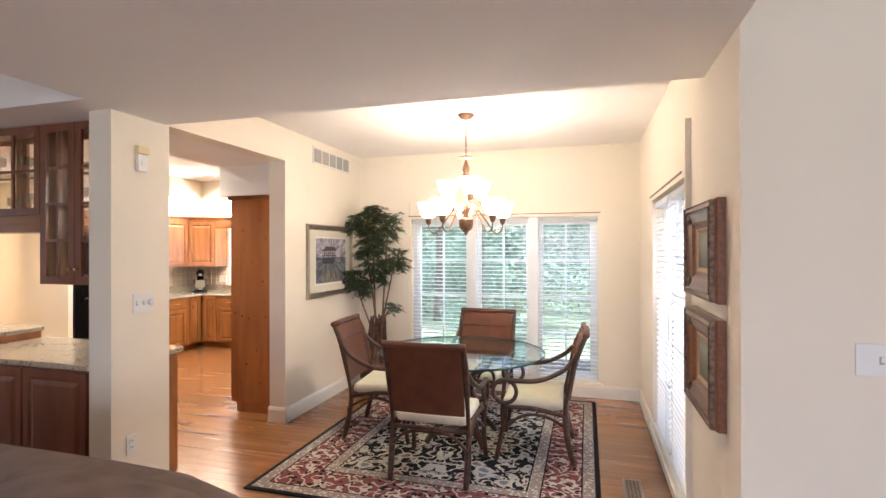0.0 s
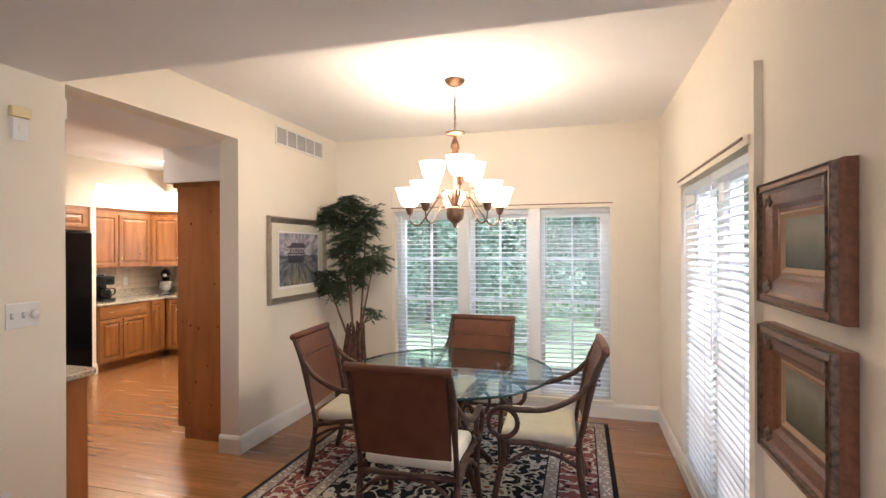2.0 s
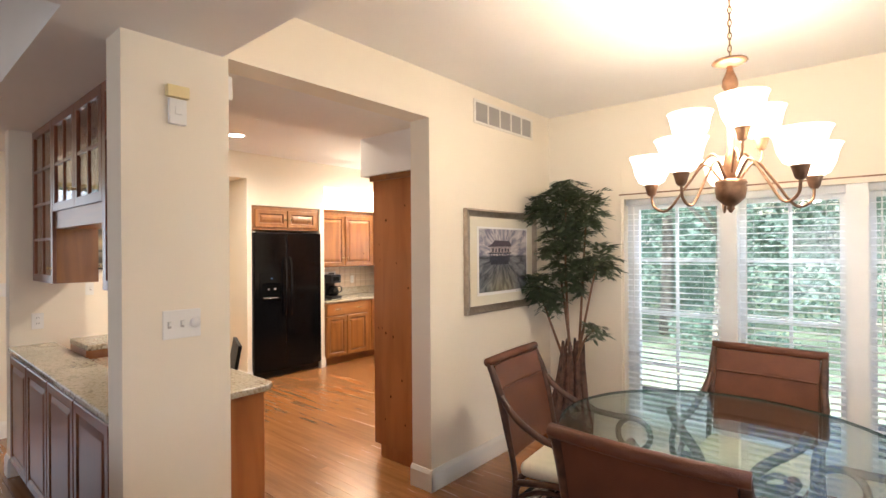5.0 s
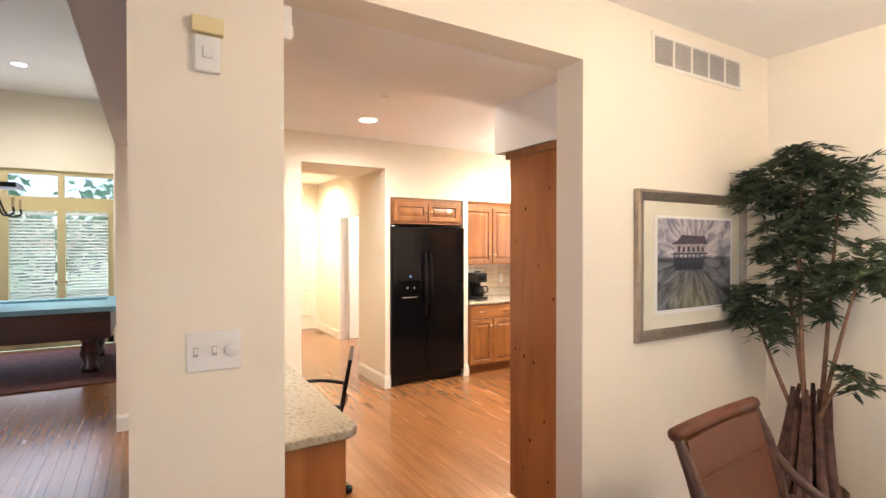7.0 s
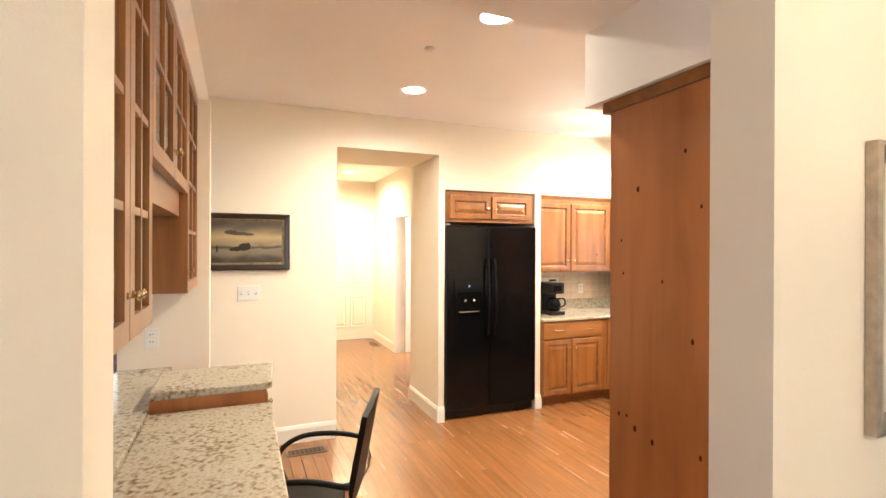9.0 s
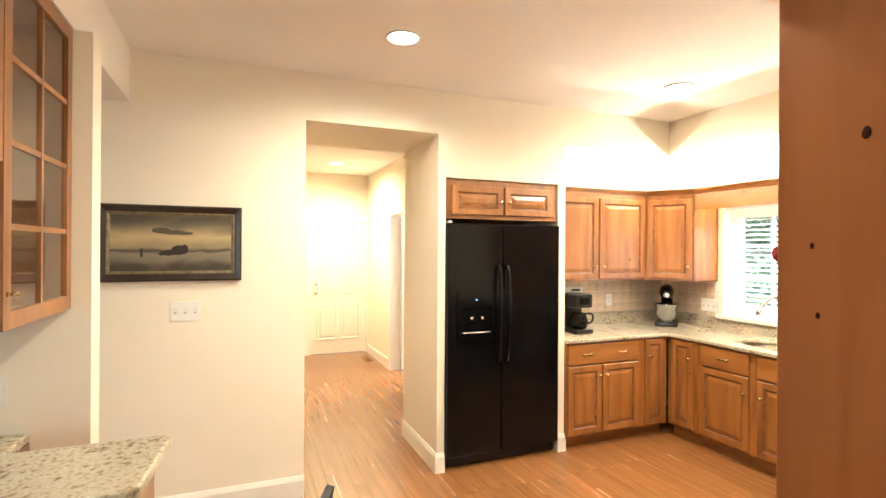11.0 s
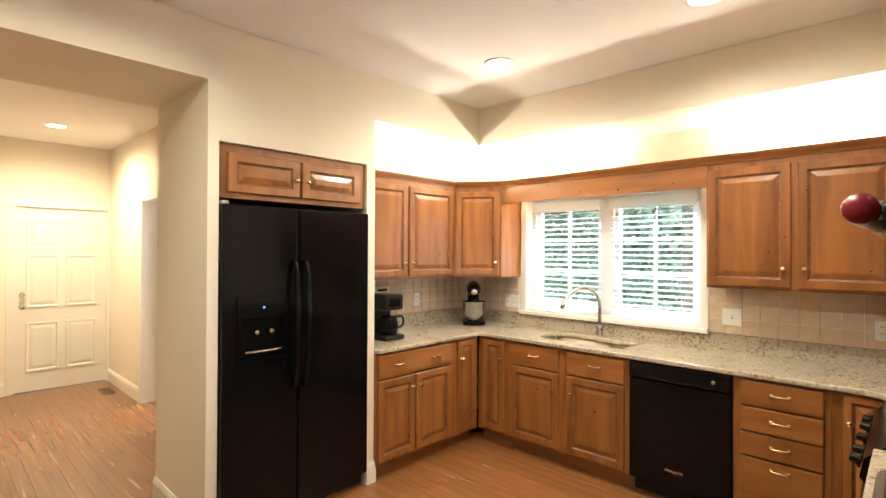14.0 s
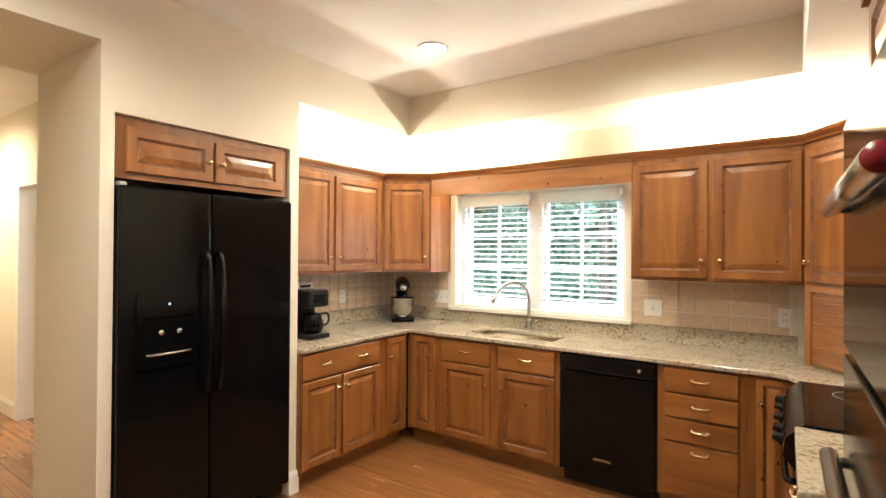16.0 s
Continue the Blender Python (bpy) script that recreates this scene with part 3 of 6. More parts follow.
def rug_material():
    m = bpy.data.materials.new("black and rose floral rug pile")
    m.use_nodes = True
    n, l = m.node_tree.nodes, m.node_tree.links
    b = n["Principled BSDF"]
    b.inputs["Roughness"].default_value = 0.95
    b.inputs["Specular IOR Level"].default_value = 0.1
    tc = n.new("ShaderNodeTexCoord")
    ab = n.new("ShaderNodeVectorMath")
    ab.operation = "ABSOLUTE"
    l.new(tc.outputs["Object"], ab.inputs[0])
    sx = n.new("ShaderNodeSeparateXYZ")
    l.new(ab.outputs[0], sx.inputs[0])

    def math_node(op, a, c):
        q = n.new("ShaderNodeMath")
        q.operation = op
        for i, v in enumerate((a, c)):
            if isinstance(v, (int, float)):
                q.inputs[i].default_value = v
            else:
                l.new(v, q.inputs[i])
        return q.outputs[0]

    def blend(f, a, c):
        q = n.new("ShaderNodeMix")
        q.data_type = "RGBA"
        l.new(f, q.inputs["Factor"]) if not isinstance(f, (int, float)) else None
        for s, v in (("A", a), ("B", c)):
            if isinstance(v, tuple):
                q.inputs[s].default_value = (*v, 1)
            else:
                l.new(v, q.inputs[s])
        return q.outputs["Result"]

    # distance from the edge
    ex = math_node("SUBTRACT", 1.155, sx.outputs[0])
    ey = math_node("SUBTRACT", 1.30, sx.outputs[1])
    edge = math_node("MINIMUM", ex, ey)

    def motif(scale, lo, warp=0.6, feature="F1"):
        no = n.new("ShaderNodeTexNoise")
        no.inputs["Scale"].default_value = scale * 0.6
        l.new(ab.outputs[0], no.inputs["Vector"])
        mx = n.new("ShaderNodeVectorMath")
        mx.operation = "MULTIPLY_ADD"
        mx.inputs[1].default_value = (warp / scale * 3,) * 3
        l.new(no.outputs["Color"], mx.inputs[0])
        l.new(ab.outputs[0], mx.inputs[2])
        v = n.new("ShaderNodeTexVoronoi")
        v.inputs["Scale"].default_value = scale
        l.new(mx.outputs[0], v.inputs["Vector"])
        return v, math_node("LESS_THAN", v.outputs["Distance"], lo)

    def vines(scale, wdt):
        w = n.new("ShaderNodeTexNoise")
        w.inputs["Scale"].default_value, w.inputs["Detail"].default_value = scale, 1
        l.new(ab.outputs[0], w.inputs["Vector"])
        d = math_node("ABSOLUTE", math_node("SUBTRACT", w.outputs["Fac"], 0.5), 0)
        return math_node("LESS_THAN", d, wdt)

    BLACK, CREAM, ROSE, BLUE = (0.012, 0.011, 0.013), (0.42, 0.37, 0.30), (0.22, 0.06, 0.05), (0.13, 0.14, 0.16)
    v1, f1 = motif(8.5, 0.42)
    v2, f2 = motif(8.5, 0.22)
    v3, f3 = motif(18, 0.30)
    field = blend(vines(9, 0.030), BLACK, CREAM)
    field = blend(f3, field, (0.28, 0.24, 0.21))
    field = blend(f1, field, (0.36, 0.32, 0.27))
    hue = n.new("ShaderNodeValToRGB")
    e = hue.color_ramp.elements
    e[0].color, e[1].color = (*ROSE, 1), (*BLUE, 1)
    e[0].position, e[1].position = 0.45, 0.55
    l.new(v1.outputs["Color"], hue.inputs[0])
    field = blend(f2, field, hue.outputs[0])
    border = blend(vines(12, 0.045), (0.17, 0.055, 0.05), CREAM)
    border = blend(f3, border, BLACK)
    border = blend(f2, border, (0.34, 0.27, 0.22))
    tiny_v, tiny = motif(34, 0.36)
    guard = blend(tiny, (0.24, 0.19, 0.16), (0.46, 0.41, 0.34))

    def step(a):
        return math_node("GREATER_THAN", edge, a)

    col = blend(step(0.035), BLACK, guard)
    col = blend(step(0.115), col, BLACK)
    col = blend(step(0.125), col, border)
    col = blend(step(0.375), col, BLACK)
    col = blend(step(0.385), col, guard)
    col = blend(step(0.465), col, BLACK)
    col = blend(step(0.475), col, field)
    fuzz = n.new("ShaderNodeTexNoise")
    fuzz.inputs["Scale"].default_value = 90
    l.new(tc.outputs["Object"], fuzz.inputs["Vector"])
    hs = n.new("ShaderNodeHueSaturation")
    l.new(math_node("ADD", math_node("MULTIPLY", fuzz.outputs["Fac"], 0.7), 0.65), hs.inputs["Value"])
    l.new(col, hs.inputs["Color"])
    l.new(hs.outputs[0], b.inputs["Base Color"])
    bp = n.new("ShaderNodeBump")
    bp.inputs["Strength"].default_value, bp.inputs["Distance"].default_value = 0.6, 0.004
    l.new(fuzz.outputs["Fac"], bp.inputs["Height"])
    l.new(bp.outputs[0], b.inputs["Normal"])
    return m


rug = solo("area_rug", box(bmesh.new(), -1.155, 1.155, -1.30, 1.30, 0.0, 0.011, bevel=0.004), rug_material(), "black and rose floral area rug under the dining table", "rug", at=pose(-1.515, 5.26, 0.0005))


def dining_chair():
    """Faces +y; origin on the floor under the seat's middle. Top rail rolled back."""
    t = thing("dining_chair", "dark rattan dining armchair with woven brown back and cream cushion", "chair", (0, 0, 0.012), 0, "dining chairs")
    w = 0.275
    # back: a leaning panel between two swept posts
    def back_pt(z):
        k = (z - 0.36) / 0.60
        return -0.235 - 0.10 * k - 0.035 * max(0, k) ** 3
    bm = bmesh.new()
    n, k = 9, 6
    grid = []
    for off in (0.0, 0.022):
        grid.append([[bm.verts.new((-w + .02 + (2 * w - .04) * j / k, back_pt(0.475 + 0.465 * i / n) - off - 0.012 * math.sin(math.pi * j / k), 0.475 + 0.465 * i / n)) for j in range(k + 1)] for i in range(n + 1)])
    for g in grid:
        for i in range(n):
            for j in range(k):
                bm.faces.new((g[i][j], g[i][j + 1], g[i + 1][j + 1], g[i + 1][j]))
    for i in range(n):
        for j in (0, k):
            bm.faces.new((grid[0][i][j], grid[0][i + 1][j], grid[1][i + 1][j], grid[1][i][j]))
    for j in range(k):
        for i in (0, n):
            bm.faces.new((grid[0][i][j], grid[0][i][j + 1], grid[1][i][j + 1], grid[1][i][j]))
    back = part("backrest", bm, M["woven"], t, smooth=False)
    part("piping", tube(bmesh.new(), [(-w + .03, back_pt(.82) + .004, .82), (0, back_pt(.82) - .008, .82), (w - .03, back_pt(.82) + .004, .82)], 0.006, 6), M["woven"], back)
    bm = bmesh.new()
    tube(bm, [(-w - .014, back_pt(.955) - .02, .962), (-w * .5, back_pt(.955) - .032, .960), (0, back_pt(.955) - .036, .959), (w * .5, back_pt(.955) - .032, .960), (w + .014, back_pt(.955) - .02, .962)], 0.024, 10)
    part("top_rail", bm, M["woven"], t, "rolled leather-wrapped top rail", smooth=True)
    for s in (-1, 1):
        pts = spline([(s * w * 0.98, -0.30, 0.0), (s * w, -0.255, 0.18), (s * w, -0.235, 0.38), (s * w, back_pt(.6), .6), (s * w, back_pt(.8), .8), (s * w, back_pt(.95) - .02, .955)], 5)
        part("back_post", tube(bmesh.new(), pts, [0.019 + 0.004 * math.sin(i * .4) for i in range(len(pts))], 8), M["rattan"], t, smooth=True)
        # arm sweeps from the back down into a ring at the front
        arm = spline([(s * w, back_pt(.80), .80), (s * (w + .02), -0.22, .70), (s * (w + .035), -0.06, .625), (s * (w + .035), 0.10, .61), (s * (w + .03), 0.20, .615)], 6)
        ap = part("arm", tube(bmesh.new(), arm, 0.018, 8), M["rattan"], t, smooth=True)
        c = Vector((s * (w + .03), 0.205, .525))
        ring = [c + Vector((0, 0.088 * math.cos(a), 0.088 * math.sin(a))) for a in [2 * math.pi * i / 22 for i in range(22)]]
        part("arm_ring", tube(bmesh.new(), ring, 0.016, 8, closed=True), M["rattan"], ap, smooth=True)
        leg = spline([(s * (w + .02), 0.27, 0.0), (s * (w + .01), 0.235, 0.18), (s * (w + .015), 0.205, .33), (s * (w + .03), 0.205, .44)], 5)
        part("front_leg", tube(bmesh.new(), leg, 0.019, 8), M["rattan"], t, smooth=True)
        side = spline([(s * w, -0.24, .36), (s * w, 0.0, .40), (s * (w + .01), 0.21, .40)], 5)
        part("side_rail", tube(bmesh.new(), side, 0.017, 8), M["rattan"], t, smooth=True)
        br = spline([(s * w, -0.25, .27), (s * w, -0.10, .345), (s * w, 0.06, .345), (s * (w + .01), 0.215, .25)], 5)
        part("brace", tube(bmesh.new(), br, 0.012, 7), M["rattan"], t, smooth=True)
    for y, z in ((-0.24, .36), (0.215, .39)):
        part("seat_rail", tube(bmesh.new(), [(-w, y, z), (w, y, z)], 0.016, 8), M["rattan"], t, smooth=True)
    for y in (-0.255,):
        pts = spline([(-w, y - .01, .24), (-w * .5, y, .335), (w * .5, y, .335), (w, y - .01, .24)], 6)
        part("brace", tube(bmesh.new(), pts, 0.012, 7), M["rattan"], t, smooth=True)
    bm = bmesh.new()
    box(bm, -w + .015, w - .015, -.225, .225, .385, .465)
    bmesh.ops.bevel(bm, geom=list(bm.edges), offset=0.035, segments=4, affect="EDGES", profile=0.5)
    part("seat_cushion", bm, M["cream"], t, "cream upholstered seat cushion", smooth=True)
    return t


chair = dining_chair()
chair.matrix_basis = pose(-1.49, 4.63, 0.012, 0, 0, 0)
copy_thing(chair, pose(-1.45, 5.82, 0.012, 0, 0, 180 - 3))
copy_thing(chair, pose(-2.15, 5.23, 0.012, 0, 0, -90 + 5))
copy_thing(chair, pose(-0.85, 5.17, 0.012, 0, 0, 90 + 2))

table = thing("dining_table", "round glass dining table on a curled rattan pedestal", "table", (TC[0], TC[1], 0.012))
bm = bmesh.new()
lathe(bm, [(0.0001, .724), (.690, .724), (.698, .728), (.700, .7335), (.698, .739), (.690, .743), (.0001, .743)], 72, cap=False)
part("tabletop", bm, M["glass"], table, "clear green-edged round glass top", smooth=False)
bm = bmesh.new()
lathe(bm, [(.6985, .7255), (.7015, .7295), (.7015, .7375), (.6985, .7415)], 72, cap=False)
M["glassedge"] = mat("dark green glass edge", (0.022, 0.055, 0.048), 0.12, vary=0.1)
part("rim", bm, M["glassedge"], table, "dark green polished glass edge", smooth=True)
for i in range(4):
    a = math.radians(45 + 90 * i)
    c, s = math.cos(a), math.sin(a)
    pts = spline([(c * .34, s * .34, .018), (c * .22, s * .22, .16), (c * .10, s * .10, .36), (c * .16, s * .16, .56), (c * .36, s * .36, .66), (c * .42, s * .42, .722)], 6)
    lg = part("leg", tube(bmesh.new(), pts, 0.024, 8), M["rattan"], table, smooth=True)
    ctr = Vector((c * .25, s * .25, .46))
    ring = [ctr + Vector((c * .085 * math.cos(q), s * .085 * math.cos(q), .085 * math.sin(q))) for q in [2 * math.pi * j / 20 for j in range(20)]]
    part("scroll", tube(bmesh.new(), ring, 0.014, 7, closed=True), M["rattan"], lg, smooth=True)
    pts = spline([(c * .30, s * .30, .06), (c * .16, s * .16, .10), (0, 0, .10)], 5)
    part("foot_brace", tube(bmesh.new(), pts, 0.016, 7), M["rattan"], table, smooth=True)
part("ring", tube(bmesh.new(), [(.12 * math.cos(q), .12 * math.sin(q), .36) for q in [2 * math.pi * j / 24 for j in range(24)]], 0.015, 7, closed=True), M["rattan"], table, smooth=True)

# chandelier
cx, cy = -1.42, 5.19
ch = thing("chandelier", "bronze chandelier with eight lit frosted glass shades", "chandelier", (cx, cy, 0))
part("canopy", lathe(bmesh.new(), [(.012, ZC - .045), (.045, ZC - .035), (.068, ZC - .012), (.07, ZC)], 24), M["bronze"], ch, smooth=True)
chain = bmesh.new()
for i in range(11):
    z = ZC - .045 - .028 * i - .012
    q = [(0.007 * math.cos(a), 0, 0.017 * math.sin(a)) for a in [2 * math.pi * j / 10 for j in range(10)]]
    tube(chain, [(x, 0, z + zz) if i % 2 else (0, x, z + zz) for x, _, zz in q], 0.0025, 5, closed=True)
part("chain", chain, M["bronze"], ch, "antique bronze chain")
part("cord", tube(bmesh.new(), [(.006, 0, ZC - .04), (-.004, .004, 2.55), (.005, 0, 2.39)], 0.003, 5), M["ivory"], ch)
part("hub_plate", lathe(bmesh.new(), [(.01, 2.40), (.066, 2.385), (.07, 2.378), (.05, 2.368), (.012, 2.36)], 24), M["bronze"], ch, smooth=True)
part("stem", lathe(bmesh.new(), [(.010, 2.36), (.014, 2.34), (.03, 2.30), (.032, 2.275), (.020, 2.255), (.033, 2.235), (.020, 2.21), (.012, 2.19), (.012, 2.0), (.022, 1.98), (.03, 1.93), (.02, 1.90), (.026, 1.87)], 20), M["bronze"], ch, smooth=True)
part("bowl", lathe(bmesh.new(), [(.026, 1.875), (.058, 1.868), (.064, 1.855), (.058, 1.845), (.062, 1.83), (.055, 1.79), (.03, 1.765), (.014, 1.755), (.016, 1.745), (.004, 1.728)], 24), M["bronze"], ch, "reddish bronze turned bowl", smooth=True)
for i in range(8):
    low = i < 5
    a = math.radians(34 + 72 * i) if low else math.radians(55 + 120 * (i - 5))
    R, zb, rs = (0.335, 1.87, 0.094) if low else (0.165, 2.05, 0.090)
    c, s = math.cos(a), math.sin(a)
    if low:
        pts = spline([(c * .03, s * .03, 1.86), (c * .10, s * .10, 1.945), (c * .17, s * .17, 1.87), (c * .26, s * .26, 1.755), (c * .325, s * .325, 1.775), (c * R, s * R, zb - .02)], 7)
    else:
        pts = spline([(c * .02, s * .02, 1.90), (c * .07, s * .07, 1.99), (c * .13, s * .13, 1.94), (c * R, s * R, 1.97), (c * R, s * R, zb - .02)], 7)
    am = part("arm", tube(bmesh.new(), pts, 0.0060, 8), M["bronze"], ch, smooth=True)
    place = Matrix.Translation((c * R, s * R, zb))
    part("socket", lathe(bmesh.new(), [(.012, -.045), (.020, -.035), (.026, -.012), (.030, .002), (.034, .008)], 16, place), M["bronze"], am, smooth=True)
    part("shade", lathe(bmesh.new(), [(.028, 0.006), (.055, .022), (.074, .06), (.082, .10), (rs, .132), (rs + .006, .140), (rs, .139), (.078, .10), (.070, .062), (.052, .027), (.026, .012)], 28, place), M["shade"], am, "glowing frosted glass bell shade", smooth=True)


# potted tree of slender leaves
def leaf_tuft(bm, base, out, count, length, rng):
    """Pairs of narrow leaves along a drooping twig."""
    o = Vector(out).normalized()
    for i in range(count):
        k = i / max(1, count - 1)
        p = Vector(base) + o * length * k + Vector((0, 0, -0.35 * length * k * k))
        for s in (-1, 1):
            side = o.cross(Vector((0, 0, 1))).normalized() * s
            d = (o * 0.75 + side * 0.9 + Vector((0, 0, rng.uniform(-.55, .25)))).normalized()
            L, W = rng.uniform(.055, .095), rng.uniform(.009, .0145)
            nrm = d.cross(Vector((rng.uniform(-.4, .4), rng.uniform(-.4, .4), 1))).normalized() * W
            v = [bm.verts.new(q) for q in (p, p + d * L * .45 + nrm, p + d * L + Vector((0, 0, -.008)), p + d * L * .45 - nrm)]
            bm.faces.new(v)


M["leaf"] = mat("dark green bamboo leaf", (0.068, 0.090, 0.044), 0.55, vary=0.35, scale=16, dark=(0.016, 0.026, 0.014))
M["stem"] = mat("brown twisted stem", (0.20, 0.10, 0.055), 0.7, vary=0.25, scale=30)
M["root"] = mat("reddish brown bark strips", (0.10, 0.048, 0.034), 0.75, vary=0.3, scale=20, bump=0.2)
PX, PY = -2.78, 6.40
plant = thing("potted_tree", "tall artificial bamboo tree in a bark-clad pot", "plant", (PX, PY, 0.0005))
part("pot", lathe(bmesh.new(), [(.13, 0), (.17, .02), (.18, .20), (.19, .33), (.175, .335), (.16, .31)], 24), M["root"], plant, smooth=True)
rng = random.Random(5)
bark = bmesh.new()
for i in range(26):
    a = 2 * math.pi * i / 26 + rng.uniform(-.1, .1)
    r0, r1 = .145 + rng.uniform(-.015, .02), .070 + rng.uniform(-.015, .015)
    b2 = a + rng.uniform(-.35, .35)
    tube(bark, spline([(r0 * math.cos(a), r0 * math.sin(a), .30), (.105 * math.cos(a) + .01, .105 * math.sin(a), .52), (r1 * math.cos(b2) + .03, r1 * math.sin(b2), .80 + rng.uniform(-.06, .06))], 3), [.022, .02, .018, .017, .016, .014, .010], 6)
part("bark_sleeve", bark, M["root"], plant, "upright strips of reddish bark")
crown = bmesh.new()
stems = [((.06, .02), (.10, .02, 1.25), (.15, .0, 1.88)), ((.01, .04), (-.10, .05, 1.35), (-.18, .03, 1.92)), ((.03, -.05), (.0, -.06, 1.45), (.0, -.04, 2.05)), ((.06, -.03), (.17, -.05, 1.10), (.26, -.06, 1.48)), ((.0, -.02), (-.14, -.05, .98), (-.25, -.05, 1.26)), ((.05, -.05), (.15, -.07, .86), (.24, -.07, .97))]
for (bx, by), mid, top in stems:
    pts = spline([(bx, by, .6), mid, top], 8)
    part("stem", tube(bmesh.new(), pts, [0.013 - 0.008 * i / len(pts) for i in range(len(pts))], 7), M["stem"], plant, smooth=True)
clumps = [(-.19, .0, 1.93, .20, 46), (.0, -.03, 2.03, .17, 38), (.16, -.02, 1.90, .19, 42), (-.06, .0, 1.79, .17, 26), (.05, -.03, 1.62, .13, 18), (.26, -.06, 1.49, .18, 40), (.10, -.04, 1.44, .13, 16), (-.25, -.04, 1.27, .17, 40), (-.12, -.06, 1.18, .14, 24), (.06, -.03, 1.29, .13, 20), (.25, -.07, .98, .11, 9), (.0, -.06, 1.66, .17, 26), (.10, -.05, 1.76, .16, 22), (-.03, -.06, 1.42, .16, 20), (-.15, -.05, 1.55, .13, 12), (-.28, .0, 1.88, .10, 10)]
for x, y, z, r, k in clumps:
    for i in range(int(k * 1.05)):
        a, e = rng.uniform(0, 2 * math.pi), rng.uniform(-.5, .8)
        q = (x + rng.uniform(-.4, .4) * r, min(.20, y + rng.uniform(-.4, .4) * r), z + rng.uniform(-.5, .5) * r)
        o = (math.cos(a), math.sin(a) - .25, e)
        leaf_tuft(crown, q, o, 8, r * rng.uniform(.45, .8), rng)
# keep the foliage off the walls
for v in crown.verts:
    v.co.x = max(v.co.x, -.34)
    v.co.y = min(v.co.y, .33)
part("crown", crown, M["leaf"], plant, "drooping sprays of narrow green leaves")


# ---- pictures ----
def frame_ring(w, h, fw, depth, prof=None):
    """A mitred frame in the xz plane with its face toward -y."""
    prof = prof or [(0, 0), (0, -depth), (fw * .25, -depth * 1.15), (fw * .7, -depth * .75), (fw, -depth * .55), (fw, 0)]
    bm = bmesh.new()
    corners = [(-1, -1), (1, -1), (1, 1), (-1, 1)]
    rings = []
    for sx, sz in corners:
        rings.append([bm.verts.new((sx * (w / 2 - q), y, sz * (h / 2 - q))) for q, y in prof])
    for i in range(4):
        a, b = rings[i], rings[(i + 1) % 4]
        for j in range(len(prof) - 1):
            bm.faces.new((a[j], b[j], b[j + 1], a[j + 1]))
    return bm


def paint(name, stops, scale=(1.5, 1, 6), noise_scale=2.0, axis="Z", span=0.5, rough=0.5):
    """A brushy painted scene: bands from bottom to top, broken by strokes."""
    m = bpy.data.materials.new(name)
    m.use_nodes = True
    n, l = m.node_tree.nodes, m.node_tree.links
    b = n["Principled BSDF"]
    b.inputs["Roughness"].default_value = rough
    tc, mp, no, sep = n.new("ShaderNodeTexCoord"), n.new("ShaderNodeMapping"), n.new("ShaderNodeTexNoise"), n.new("ShaderNodeSeparateXYZ")
    mp.inputs["Scale"].default_value = scale
    no.inputs["Scale"].default_value, no.inputs["Detail"].default_value, no.inputs["Distortion"].default_value = noise_scale, 5, 1.0
    l.new(tc.outputs["Object"], mp.inputs["Vector"])
    l.new(mp.outputs[0], no.inputs["Vector"])
    l.new(tc.outputs["Object"], sep.inputs[0])
    a = n.new("ShaderNodeMapRange")
    a.inputs["From Min"].default_value, a.inputs["From Max"].default_value = -span / 2, span / 2
    l.new(sep.outputs[axis], a.inputs["Value"])
    ad = n.new("ShaderNodeMath")
    ad.operation = "MULTIPLY_ADD"
    l.new(no.outputs["Fac"], ad.inputs[0])
    ad.inputs[1].default_value = 0.36
    l.new(a.outputs[0], ad.inputs[2])
    su = n.new("ShaderNodeMath")
    su.operation = "SUBTRACT"
    l.new(ad.outputs[0], su.inputs[0])
    su.inputs[1].default_value = 0.18
    r = n.new("ShaderNodeValToRGB")
    e = r.color_ramp.elements
    for i, (p, c) in enumerate(stops):
        q = e[i] if i < 2 else e.new(p)
        q.position, q.color = p, (*c, 1)
    l.new(su.outputs[0], r.inputs[0])
    l.new(r.outputs[0], b.inputs["Base Color"])
    return m


M["silver"] = mat("champagne silver frame leaf", (0.42, 0.35, 0.28), 0.35, 0.8, vary=0.08, scale=30)
M["mat_board"] = mat("cream picture mount", (0.72, 0.68, 0.55), 0.9, vary=0.01)
M["gilt"] = mat("worn red-brown frame wood", (0.215, 0.082, 0.036), 0.36, 0.0, vary=0.12, scale=60, bump=0.12, coat=0.3)
M["carved"] = mat("dull carved gilt corner", (0.15, 0.095, 0.06), 0.5, 0.3, vary=0.4, scale=40, bump=0.3)
M["linen"] = mat("tan liner", (0.48, 0.32, 0.20), 0.8, vary=0.05)
M["darkframe"] = mat("black brown frame wood", (0.03, 0.02, 0.015), 0.35, vary=0.2, coat=0.3)
M["goldline"] = mat("dull gold inner frame", (0.20, 0.16, 0.10), 0.45, 0.4, vary=0.15, scale=40)

art = thing("framed_print", "silver-framed print of a pier house in a cream mount", "picture", (WX + .002, 5.985, 1.49), 90)
W, H = .97, .76
part("frame", frame_ring(W, H, .055, .028), M["silver"], art)
part("mount", B((-W / 2 + .05, W / 2 - .05, -.013, -.006, -H / 2 + .05, H / 2 - .05)), M["mat_board"], art)
part("inner_mount", B((-.345, .345, -.0165, -.014, -.255, .255)), M["white"], art)


